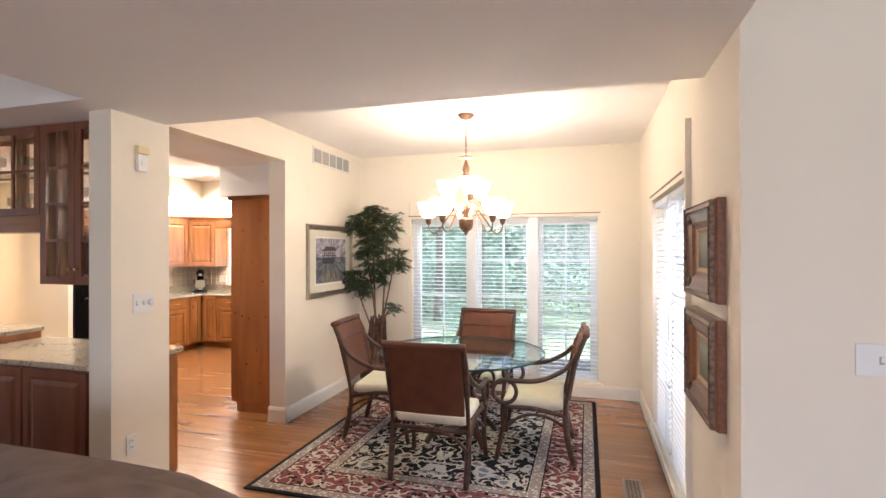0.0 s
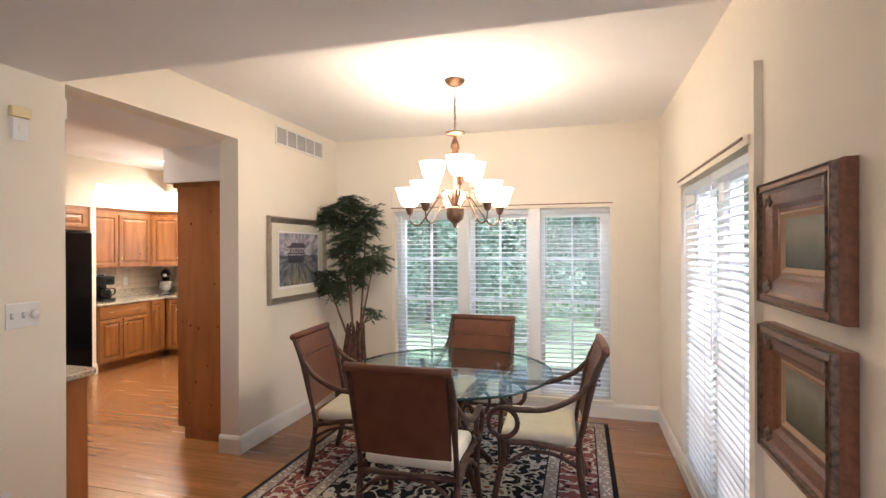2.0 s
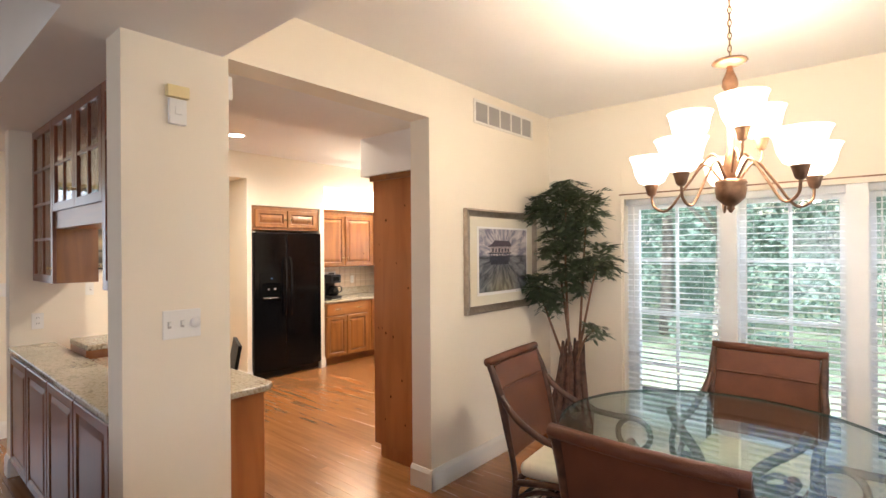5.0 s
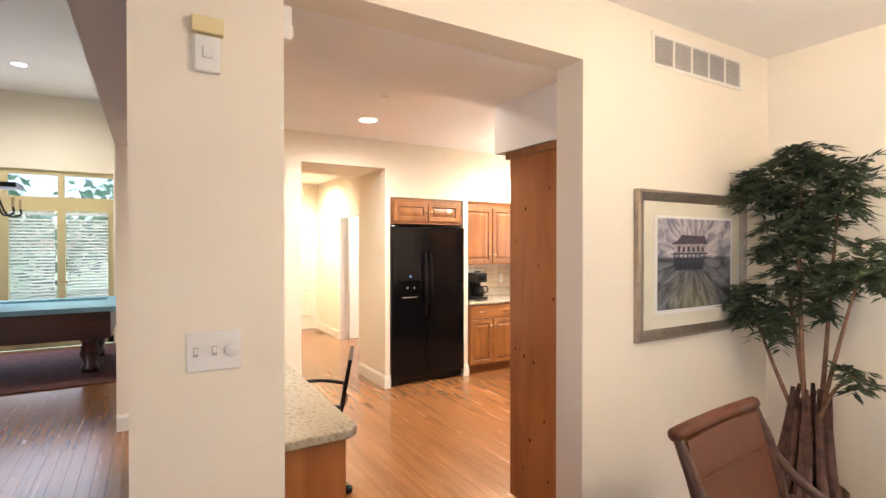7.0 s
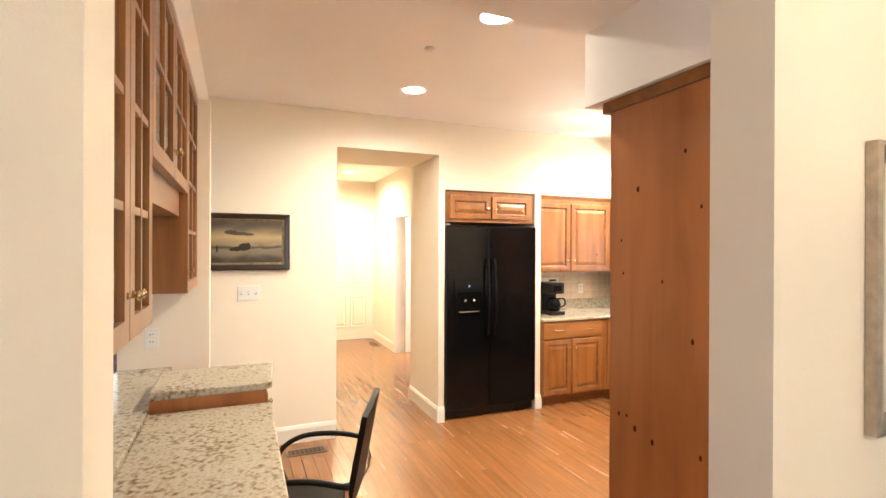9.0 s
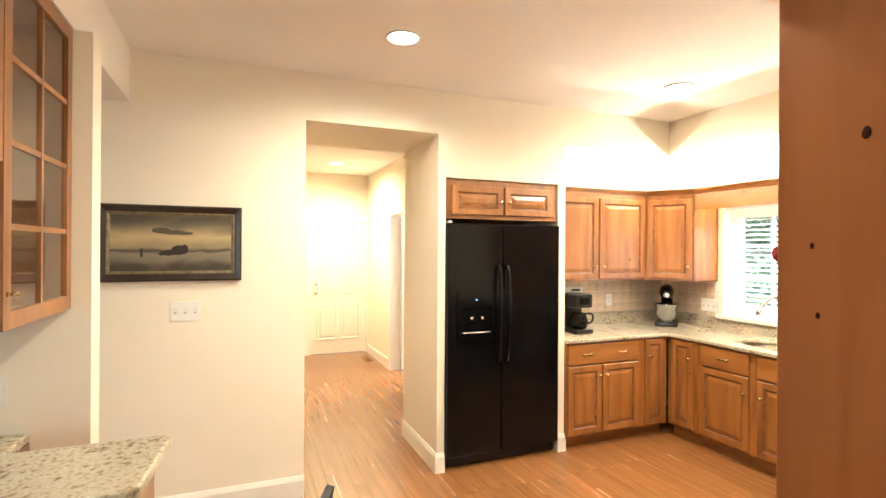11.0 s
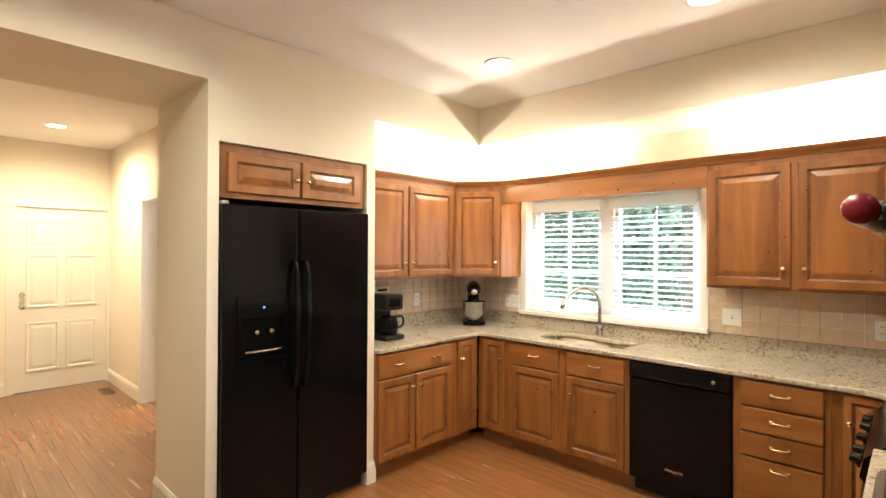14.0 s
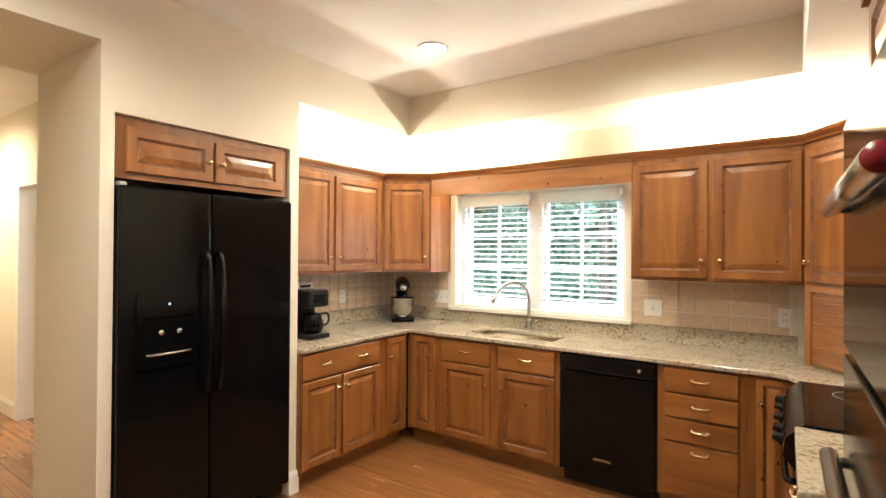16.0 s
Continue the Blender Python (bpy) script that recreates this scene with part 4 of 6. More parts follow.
def pier_print():
    """Watercolour: pale streaked sky, dark blue water in strokes that fan out, ochre sand."""
    m = bpy.data.materials.new("watery blue pier print")
    m.use_nodes = True
    n, l = m.node_tree.nodes, m.node_tree.links

    def op(kind, a, c):
        q = n.new("ShaderNodeMath")
        q.operation = kind
        for i, v in enumerate((a, c)):
            if isinstance(v, (int, float)):
                q.inputs[i].default_value = v
            else:
                l.new(v, q.inputs[i])
        return q.outputs[0]

    def ramp(v, lo, hi):
        q = n.new("ShaderNodeMapRange")
        q.inputs["From Min"].default_value, q.inputs["From Max"].default_value = lo, hi
        l.new(v, q.inputs["Value"])
        return q.outputs[0]

    def blend(f, a, c):
        q = n.new("ShaderNodeMix")
        q.data_type = "RGBA"
        l.new(f, q.inputs["Factor"])
        for k, v in (("A", a), ("B", c)):
            if isinstance(v, tuple):
                q.inputs[k].default_value = (*v, 1)
            else:
                l.new(v, q.inputs[k])
        return q.outputs["Result"]

    sep, cmb, no = n.new("ShaderNodeSeparateXYZ"), n.new("ShaderNodeCombineXYZ"), n.new("ShaderNodeTexNoise")
    l.new(n.new("ShaderNodeTexCoord").outputs["Object"], sep.inputs[0])
    x, z = op("ADD", sep.outputs["X"], .03), op("SUBTRACT", sep.outputs["Z"], .04)
    ang = op("ARCTAN2", x, z)
    rad = op("SQRT", op("ADD", op("MULTIPLY", x, x), op("MULTIPLY", z, z)), 0.0)
    l.new(op("MULTIPLY", ang, 3.2), cmb.inputs[0])
    l.new(op("MULTIPLY", rad, 4.0), cmb.inputs[1])
    no.inputs["Scale"].default_value, no.inputs["Detail"].default_value, no.inputs["Distortion"].default_value = 2.2, 6, .8
    l.new(cmb.outputs[0], no.inputs["Vector"])
    st = ramp(no.outputs["Fac"], .36, .66)
    air = blend(st, (.17, .17, .24), (.62, .57, .57))
    sea = blend(st, (.03, .034, .05), (.21, .22, .235))
    sand = blend(st, (.13, .12, .075), (.33, .30, .20))
    low = op("MULTIPLY", ramp(sep.outputs["Z"], -.05, -.22), ramp(op("ABSOLUTE", x, 0.0), .24, .08))
    water = blend(low, sea, sand)
    l.new(blend(ramp(sep.outputs["Z"], .030, .045), water, air), n["Principled BSDF"].inputs["Base Color"])
    n["Principled BSDF"].inputs["Roughness"].default_value = .45
    return m


pr = part("picture", B((-.325, .325, -.020, -.0175, -.232, .240)), pier_print(), art)
bm = bmesh.new()
for p in [(-.225, .105), (.10, .108), (.075, .150), (-.13, .155), (-.165, .128)]:
    bm.verts.new((p[0], -.0212, p[1]))
bm.faces.new(bm.verts[:])
part("painted_roof", bm, mat("slate violet paint", (.075, .06, .08), .6, vary=.2, scale=60), pr)
part("painted_house", B((-.19, .085, -.0212, -.0205, .062, .105)), mat("pale paint", (.38, .33, .33), .6, vary=.25, scale=45), pr)
for i in range(6):
    part("painted_window", B((-.165 + .042 * i, -.145 + .042 * i, -.0216, -.0213, .066, .095 - .004 * (i % 2))), mat("dark window paint", (.06, .05, .07), .6), pr)
part("painted_pier", B((-.20, .10, -.0213, -.0205, .052, .061), *[(-.195 + .037 * i, -.187 + .037 * i, -.0213, -.0205, -.01, .052) for i in range(8)], (-.185, .06, -.0209, -.0205, -.03, .035)), mat("dark blue paint", (.035, .04, .06), .6, vary=.25, scale=40), pr)


def gilt_picture(z, h, colors, name):
    t = thing("framed_painting", "small painting in a wide carved brown gilt frame", "picture", (XR - .002, 3.675, z), -90, "pair of small paintings")
    w = .575
    part("frame", frame_ring(w, h, .115, .045, [(0, 0), (0, -.030), (.012, -.052), (.03, -.056), (.05, -.044), (.085, -.034), (.10, -.022), (.115, -.018), (.115, 0)]), M["gilt"], t)
    part("liner", frame_ring(w - .228, h - .228, .028, .018), M["linen"], t)
    for q in (.006, .030):
        part("moulding", frame_ring(w - 2 * q, h - 2 * q, .010, .060, [(0, -.040), (.002, -.058), (.005, -.061), (.008, -.058), (.010, -.040)]), M["carved"], t)
    part("canvas", B((-w / 2 + .138, w / 2 - .138, -.012, -.004, -h / 2 + .138, h / 2 - .138)), paint(name, colors, (5, 1, 2), 3.0, "Z", h - .28), t)
    for sx in (-1, 1):
        for sz in (-1, 1):
            bm = bmesh.new()
            bmesh.ops.create_icosphere(bm, subdivisions=3, radius=1)
            for v in bm.verts:
                k = 1 + .22 * math.sin(9 * v.co.x) * math.sin(9 * v.co.z)
                v.co = Vector((sx * (w / 2 - .055) + .040 * k * v.co.x, -.038 + .014 * k * v.co.y, sz * (h / 2 - .055) + .036 * k * v.co.z))
            part("carved_corner", bm, M["carved"], t, smooth=True)


DUSK = [(0.0, (.05, .05, .03)), (.30, (.09, .09, .055)), (.5, (.16, .15, .10)), (.75, (.24, .21, .15)), (1.0, (.20, .19, .14))]
gilt_picture(1.60, .44, DUSK, "misty green landscape")
gilt_picture(1.085, .46, [(0.0, (.06, .06, .04)), (.35, (.14, .13, .08)), (.55, (.20, .20, .15)), (.8, (.30, .29, .23)), (1.0, (.22, .21, .16))], "misty tree landscape")


# ---- wall fittings ----
def plate(at, turn, w, h, toggles=0, sockets=0, dial=False, label="white plastic switch plate on the wall", cat="switch"):
    t = thing("switch_plate" if toggles else ("outlet_plate" if sockets else "wall_plate"), label, cat, at, turn)
    part("plate", box(bmesh.new(), -w / 2, w / 2, -.007, 0, -h / 2, h / 2, bevel=.003), M["white"], t)
    n = toggles + (1 if dial else 0)
    for i in range(toggles):
        x = -w / 2 + w * (i + .5) / n
        part("toggle", B((x - .005, x + .005, -.018, -.007, -.004, .012)), M["white"], t)
        part("slot", B((x - .007, x + .007, -.0085, -.007, -.014, .014)), M["grille"], t)
    if dial:
        x = w / 2 - w / n / 2
        part("dimmer_knob", lathe(bmesh.new(), [(.020, 0), (.020, .010), (.017, .016), (.0001, .017)], 20, Matrix.Translation((x, -.007, 0)) @ pose(0, 0, 0, 90)), M["white"], t, smooth=True)
    for i in range(sockets):
        z = (i - (sockets - 1) / 2) * .04
        part("socket", B((-.017, .017, -.0095, -.007, z - .015, z + .015), bevel=.001), M["white"], t)
        part("slot", B((-.008, -.005, -.0105, -.0095, z - .002, z + .008), (.005, .008, -.0105, -.0095, z - .002, z + .008)), M["hole"], t)
    return t


plate((WX + .0005, 3.609, 1.277), 90, .15, .118, 2, dial=True, label="white three-gang switch plate with a dimmer dial")
plate((WX + .0005, 3.523, .415), 90, .07, .115, sockets=2, label="white outlet plate low on the partition", cat="outlet")
plate((.53, YB0 - .0005, 1.22), 0, .15, .115, 1, label="white switch plate on the great room wall")
plate((XK + .0005, 4.08, 1.23), 90, .16, .115, 3, label="white three-gang switch plate under the painting")
plate((XK + .0005, 3.50, 1.26), 90, .16, .115, 2, label="white switch plate in the passage")
plate((XS + .0005, 3.56, 1.08), 90, .07, .115, sockets=2, label="white outlet plate above the bar counter", cat="outlet")
th = thing("wall_sensor", "white wall sensor with a yellowed cap", "sensor", (WX + .0005, 3.593, 2.16), 90)
part("body", box(bmesh.new(), -.034, .034, -.022, 0, -.06, .045, bevel=.004), M["white"], th)
part("button", box(bmesh.new(), -.014, .014, -.027, -.022, -.02, .012, bevel=.003), M["white"], th)
part("cap", box(bmesh.new(), -.043, .043, -.03, 0, .05, .098, bevel=.004), M["ivory"], th, "yellowed plastic cap")
ms = thing("wall_sensor", "small white infrared sensor high on the partition end", "sensor", (-3.20, 3.8155, 2.32), 180)
part("body", box(bmesh.new(), -.03, .03, -.035, 0, -.055, .055, bevel=.008), M["white"], ms)
part("lens", box(bmesh.new(), -.018, .018, -.042, -.035, -.04, -.005, bevel=.003), M["mat_board"], ms)
vent = thing("wall_vent", "white wall register with five grey grilles", "vent", (WX + .0005, 6.04, 2.587), 90)
part("frame", B((-.41, .41, -.008, 0, .07, .088), (-.41, .41, -.008, 0, -.088, -.07), (-.41, -.39, -.008, 0, -.07, .07), (.39, .41, -.008, 0, -.07, .07), *[(-.39 + .156 * i - .008, -.39 + .156 * i + .008, -.008, 0, -.07, .07) for i in range(1, 5)]), M["trim"], vent)
for i in range(5):
    x0 = -.39 + .156 * i + .008
    part("grille", B(*[(x0, x0 + .14, -.006, -.001, -.067 + .0135 * j, -.060 + .0135 * j) for j in range(10)], (x0, x0 + .14, -.001, 0, -.07, .07)), M["grille"], vent)
M["ventmetal"] = mat("brown bronze register metal", (0.22, 0.15, 0.09), 0.4, 0.6, vary=0.1)


def floor_register(x, y, w, d):
    t = thing("floor_register", "pierced bronze floor register set in the boards", "vent", (x, y, .0005), 0, "floor registers")
    part("frame", B((-w / 2, w / 2, -d / 2, -d / 2 + .018, 0, .006), (-w / 2, w / 2, d / 2 - .018, d / 2, 0, .006), (-w / 2, -w / 2 + .018, -d / 2 + .018, d / 2 - .018, 0, .006), (w / 2 - .018, w / 2, -d / 2 + .018, d / 2 - .018, 0, .006)), M["ventmetal"], t)
    part("well", B((-w / 2 + .018, w / 2 - .018, -d / 2 + .018, d / 2 - .018, 0, .001)), M["hole"], t)
    bm = bmesh.new()
    k = max(3, int((max(w, d) - .036) / .03))
    for i in range(k):
        c = -max(w, d) / 2 + .018 + (max(w, d) - .036) * (i + .5) / k
        if d > w:
            box(bm, -w / 2 + .018, w / 2 - .018, c - .004, c + .004, .001, .005)
        else:
            box(bm, c - .004, c + .004, -d / 2 + .018, d / 2 - .018, .001, .005)
    for i in (-1, 0, 1):
        if d > w:
            box(bm, i * w * .2 - .003, i * w * .2 + .003, -d / 2 + .018, d / 2 - .018, .002, .0055)
        else:
            box(bm, -w / 2 + .018, w / 2 - .018, i * d * .2 - .003, i * d * .2 + .003, .002, .0055)
    part("grille", bm, M["ventmetal"], t)


floor_register(-.15, 4.66, .12, .30)
floor_register(-6.34, 4.50, .12, .30)
floor_register(-10.36, 6.09, .30, .11)

# ---- cabinets ----
def knob(parent, x, z, y=0.0, pull=False):
    if pull:
        bm = tube(bmesh.new(), spline([(x - .040, y, z), (x - .036, y - .018, z), (x, y - .021, z), (x + .036, y - .018, z), (x + .040, y, z)], 4), [0.006 + .002 * math.sin(i) for i in range(17)], 8)
        for s in (-1, 1):
            lathe(bm, [(.011, 0), (.011, .004), (.007, .006)], 12, Matrix.Translation((x + s * .040, y, z)) @ pose(0, 0, 0, 90))
        return part("pull_handle", bm, M["brass"], parent, "satin brass bow pull", smooth=True)
    bm = lathe(bmesh.new(), [(.010, 0), (.009, .003), (.005, .006), (.005, .014), (.013, .020), (.015, .026), (.011, .031), (.0001, .032)], 14, Matrix.Translation((x, y, z)) @ pose(0, 0, 0, 90))
    return part("knob", bm, M["brass"], parent, "satin brass knob", smooth=True)


def raised_front(bm, x0, x1, z0, z1, th=0.02, rail=0.058, flat=False):
    """A framed front in the xz plane, face toward -y, with a bevelled raised field."""
    y1 = -th
    if flat:
        box(bm, x0, x1, y1, 0, z0, z1, bevel=.006)
        return bm
    r = min(rail, (x1 - x0) * .27, (z1 - z0) * .27)
    rings = [(0.0, 0.0), (0.0, y1 + .004), (.004, y1), (r - .012, y1), (r - .006, y1 + .006), (r, y1 + .010), (r + .004, y1 + .010), (r + .030, y1 + .002), (r + .036, y1 + .001)]
    vs = []
    for q, y in rings:
        q = min(q, (x1 - x0) / 2 - .004, (z1 - z0) / 2 - .004)
        vs.append([bm.verts.new(p) for p in ((x0 + q, y, z0 + q), (x1 - q, y, z0 + q), (x1 - q, y, z1 - q), (x0 + q, y, z1 - q))])
    for k, (a, b) in enumerate(zip(vs, vs[1:])):
        for i in range(4):
            f = bm.faces.new((a[i], a[(i + 1) % 4], b[(i + 1) % 4], b[i]))
            f.material_index = 1 if k in (3, 4, 5) else 0
    bm.faces.new(vs[-1])
    bm.faces.new(vs[0])
    return bm


KNOT_RNG = random.Random(11)


def knots(parent, x0, x1, z0, z1, y, count, rmax=.009):
    """Small dark knots let into a front."""
    for i in range(count):
        x, z, r = KNOT_RNG.uniform(x0, x1), KNOT_RNG.uniform(z0, z1), KNOT_RNG.uniform(.4, 1) * rmax
        bm = lathe(bmesh.new(), [(r, 0), (r * .8, .0006), (.0001, .0008)], 10, Matrix.Translation((x, y, z)) @ pose(0, 0, 0, 90) @ Matrix.Diagonal((1, KNOT_RNG.uniform(1, 1.7), 1, 1)))
        part("knot", bm, M["knot"], parent, "dark round knot in the pine")


def cabinet(name, label, at, turn, w, h, d, fronts, toe=0.0, group="", wood_key="pine", hollow=False, z0=0.0):
    """fronts: (kind, x0, x1, z0, z1, knob x, knob z); kind door, drawer or narrow."""
    t = thing(name, label, "cabinet", at, turn, group)
    if hollow:
        part("body", B((0, w, 0, .03, z0 + toe, h), (0, .02, .03, d, z0 + toe, h), (w - .02, w, .03, d, z0 + toe, h), (.02, w - .02, .03, d, z0 + toe, z0 + toe + .02)), M[wood_key], t)
    else:
        part("body", B((0, w, 0, d, z0 + toe, h)), M[wood_key], t)
    if toe:
        t.matrix_basis = t.matrix_basis @ BASE
        part("toe_kick", B((0, w, .07, d, z0, z0 + toe)), M["pine_h"], t)
    for kind, x0, x1, a, b, kx, kz in fronts:
        f = part("drawer" if kind == "drawer" else "door", raised_front(bmesh.new(), x0, x1, a, b, flat=(kind == "drawer")), M["pine_h"] if kind == "drawer" else [M[wood_key], M["glaze"]], t)
        if kx is not None:
            knob(f, kx, kz, -.02, pull=(kind == "drawer"))
        if kind == "door" and (b - a) > .35:
            knots(f, x0 + .02, x1 - .02, a + .03, b - .03, -.0205, KNOT_RNG.choice((0, 1, 1, 2)))
    return t


XB, YBF = -6.54, 7.875
BASE = Matrix.Diagonal((1, 1, .977, 1))   # worktop top at 0.89
g = "base cabinets"
cabinet("base_cabinet", "knotty pine base cabinet with one drawer and two doors", (XB, 6.792, 0), 90, .768, .88, .64,
        [("drawer", .012, .728, .70, .865, None, None), ("door", .012, .345, .125, .685, .315, .60), ("door", .36, .728, .125, .685, .39, .60)], .10, g)
d0 = [o for o in bpy.data.objects if o.name.startswith("drawer")][0]
knob(d0, .20, .785, -.02, True)
knob(d0, .555, .785, -.02, True)
cabinet("corner_cabinet", "knotty pine corner base cabinet with a narrow door", (XB, 7.561, 0), 90, .292, .88, .64, [("door", .04, .25, .125, .865, .075, .72)], .10, g)
cabinet("corner_cabinet", "knotty pine corner base cabinet with a narrow door", (XB + .001, YBF, 0), 0, .30, .88, .60, [("door", .05, .268, .125, .865, .235, .72)], .10, g)
cabinet("sink_cabinet", "knotty pine sink base cabinet with false drawers and two doors", (-6.238, YBF, 0), 0, .976, .88, .60,
        [("drawer", .035, .455, .70, .865, .245, .785), ("drawer", .522, .942, .70, .865, .732, .785), ("door", .035, .455, .125, .685, .42, .56), ("door", .522, .942, .125, .685, .557, .56)], .10, g, hollow=True)
cabinet("drawer_cabinet", "knotty pine cabinet with four drawers", (-4.665, YBF, 0), 0, .44, .88, .60,
        [("drawer", .04, .412, .725, .865, .226, .80), ("drawer", .04, .412, .58, .715, .226, .65), ("drawer", .04, .412, .44, .57, .226, .51), ("drawer", .04, .412, .125, .43, .226, .385)], .10, g)
cabinet("base_cabinet", "knotty pine base cabinet with one narrow door", (-4.224, YBF, 0), 0, .23, .88, .60, [("door", .05, .21, .125, .865, .075, .73)], .10, g)
cabinet("base_cabinet", "knotty pine base cabinet between range and ovens", (-3.99, 6.92, 0), -90, .585, .88, .67,
        [("drawer", .02, .565, .70, .865, .29, .785), ("door", .02, .285, .125, .685, .255, .60), ("door", .30, .565, .125, .685, .33, .60)], .10, g)
# dishwasher
dw = thing("dishwasher", "glossy black dishwasher under the granite counter", "dishwasher", (-5.26, YBF, 0))
dw.matrix_basis = dw.matrix_basis @ BASE
part("body", B((0.004, .588, .01, .60, .10, .875)), M["blackmat"], dw)
part("toe_panel", B((.006, .586, .06, .10, .01, .10)), M["blackmat"], dw)
part("door", box(bmesh.new(), .004, .588, -.028, .0, .115, .765, bevel=.006), M["black"], dw)
part("control_panel", box(bmesh.new(), .004, .588, -.034, .0, .772, .872, bevel=.008), M["black"], dw)
part("handle_lip", tube(bmesh.new(), spline([(.16, -.034, .795), (.23, -.044, .782), (.36, -.044, .782), (.43, -.034, .795)], 5), .006, 8), M["black"], dw, smooth=True)
part("badge", box(bmesh.new(), .225, .335, -.030, -.027, .215, .228, bevel=.001), M["chrome"], dw, "plain chrome badge")
part("dial", lathe(bmesh.new(), [(.014, 0), (.012, .008), (.0001, .009)], 16, Matrix.Translation((.50, -.034, .82)) @ pose(0, 0, 0, 90)), M["chrome"], dw, smooth=True)


# worktop with a sink cut-out
def slab(name, polys, z0, z1, label):
    """A polished slab from outline corners, edges eased."""
    bm = bmesh.new()
    for poly in polys:
        lo = [bm.verts.new((x, y, z0)) for x, y in poly]
        hi = [bm.verts.new((x, y, z1)) for x, y in poly]
        n = len(poly)
        for i in range(n):
            bm.faces.new((lo[i], lo[(i + 1) % n], hi[(i + 1) % n], hi[i]))
        bm.faces.new(lo)
        bm.faces.new(hi)
    ob = solo(name, bm, M["granite"], label, "worktop")
    bv = ob.modifiers.new("eased_edge", "BEVEL")
    bv.width, bv.segments, bv.limit_method = 0.007, 2, "ANGLE"
    return ob


E = .03
SX0, SX1, SY0, SY1 = -6.08, -5.37, 7.985, 8.335
ZT0, ZT1 = .86, .89
slab("worktop", [[(XW + .002, 6.792), (XB + E, 6.792), (XB + E, YBF - E), (SX0, YBF - E), (SX0, YK - .002), (XW + .002, YK - .002)]], ZT0, ZT1, "speckled beige granite worktop in the kitchen corner")
slab("worktop", [[(SX0 + .0005, YBF - E), (SX1 - .0005, YBF - E), (SX1 - .0005, SY0), (SX0 + .20, SY0), (SX0 + .12, SY0 + .02), (SX0 + .05, SY0 + .05), (SX0 + .0005, SY0 + .10)]], ZT0, ZT1, "speckled beige granite strip in front of the sink")
slab("worktop", [[(SX0 + .0005, SY1 - .09), (SX0 + .05, SY1 - .03), (SX0 + .12, SY1), (SX0 + .30, SY1), (SX0 + .40, SY1 - .04), (SX1 - .06, SY1 - .05), (SX1 - .0005, SY1 - .09), (SX1 - .0005, YK - .002), (SX0 + .0005, YK - .002)]], ZT0, ZT1, "speckled beige granite strip behind the sink")
slab("worktop", [[(SX1, YBF - E), (-4.09, YBF - E), (-4.03, 7.82), (-3.99, 7.74), (-3.965, 7.69), (-3.312, 7.69), (-3.312, YK - .002), (SX1, YK - .002)]], ZT0, ZT1, "speckled beige granite worktop with an angled corner")
slab("worktop", [[(-4.02, 6.332), (-3.312, 6.332), (-3.312, 6.925), (-4.02, 6.925)]], ZT0, ZT1, "speckled beige granite worktop between range and ovens")
for b, lab in (((XW + .002, XW + .022, 6.792, YK - .022, ZT1 + .0005, 1.0), "granite splash strip along the corner"), ((XW + .002, KX0 - .05, YK - .022, YK - .002, ZT1 + .0005, 1.0), "granite splash strip beside the window"), ((KX0 - .05, KX1 + .05, YK - .022, YK - .002, ZT1 + .0005, .985), "granite splash strip under the window"), ((KX1 + .05, -3.985, YK - .022, YK - .002, ZT1 + .0005, 1.0), "granite splash strip beside the garage")):
    solo("splash_strip", B(b), M["granite"], "speckled beige " + lab, "worktop")
sink = thing("sink", "tan undermount kitchen sink under the faucet", "sink", ((SX0 + SX1) / 2, (SY0 + SY1) / 2, 0))
M["sinkware"] = mat("tan sink composite", (0.62, 0.54, 0.42), 0.35, vary=0.05)
bm = bmesh.new()
w2, d2 = (SX1 - SX0) / 2, (SY1 - SY0) / 2
rings = [(w2 + .02, d2 + .02, .8585), (w2 + .008, d2 + .008, .845), (w2 - .03, d2 - .03, .70), (w2 - .06, d2 - .06, .69)]
vv = [[bm.verts.new((sx * a, sy * b, z)) for sx, sy in ((-1, -1), (1, -1), (1, 1), (-1, 1))] for a, b, z in rings]
for a, b in zip(vv, vv[1:]):
    for i in range(4):
        bm.faces.new((a[i], a[(i + 1) % 4], b[(i + 1) % 4], b[i]))
bm.faces.new(vv[-1])
part("basin", bm, M["sinkware"], sink)
part("drain", lathe(bmesh.new(), [(.04, .6905), (.038, .694), (.0001, .694)], 16), M["steel"], sink)
fc = thing("faucet", "brushed steel pull-down kitchen faucet behind the sink", "faucet", (-5.735, 8.405, .891))
part("base", lathe(bmesh.new(), [(.032, 0), (.03, .012), (.024, .03), (.024, .075), (.020, .085)], 20), M["steel"], fc, smooth=True)
part("spout", tube(bmesh.new(), spline([(0, 0, .08), (0, 0, .24), (-.02, -.03, .33), (-.07, -.10, .375), (-.13, -.19, .35), (-.165, -.235, .29), (-.175, -.25, .255)], 7), .014, 10), M["steel"], fc, smooth=True)
part("spray_head", tube(bmesh.new(), [(-.168, -.24, .28), (-.178, -.253, .25), (-.185, -.262, .215)], [.015, .018, .017], 10), M["steel"], fc, smooth=True)
part("lever", tube(bmesh.new(), [(.02, 0, .05), (.05, -.005, .06), (.075, -.01, .075)], [.012, .010, .007], 8), M["steel"], fc, smooth=True)

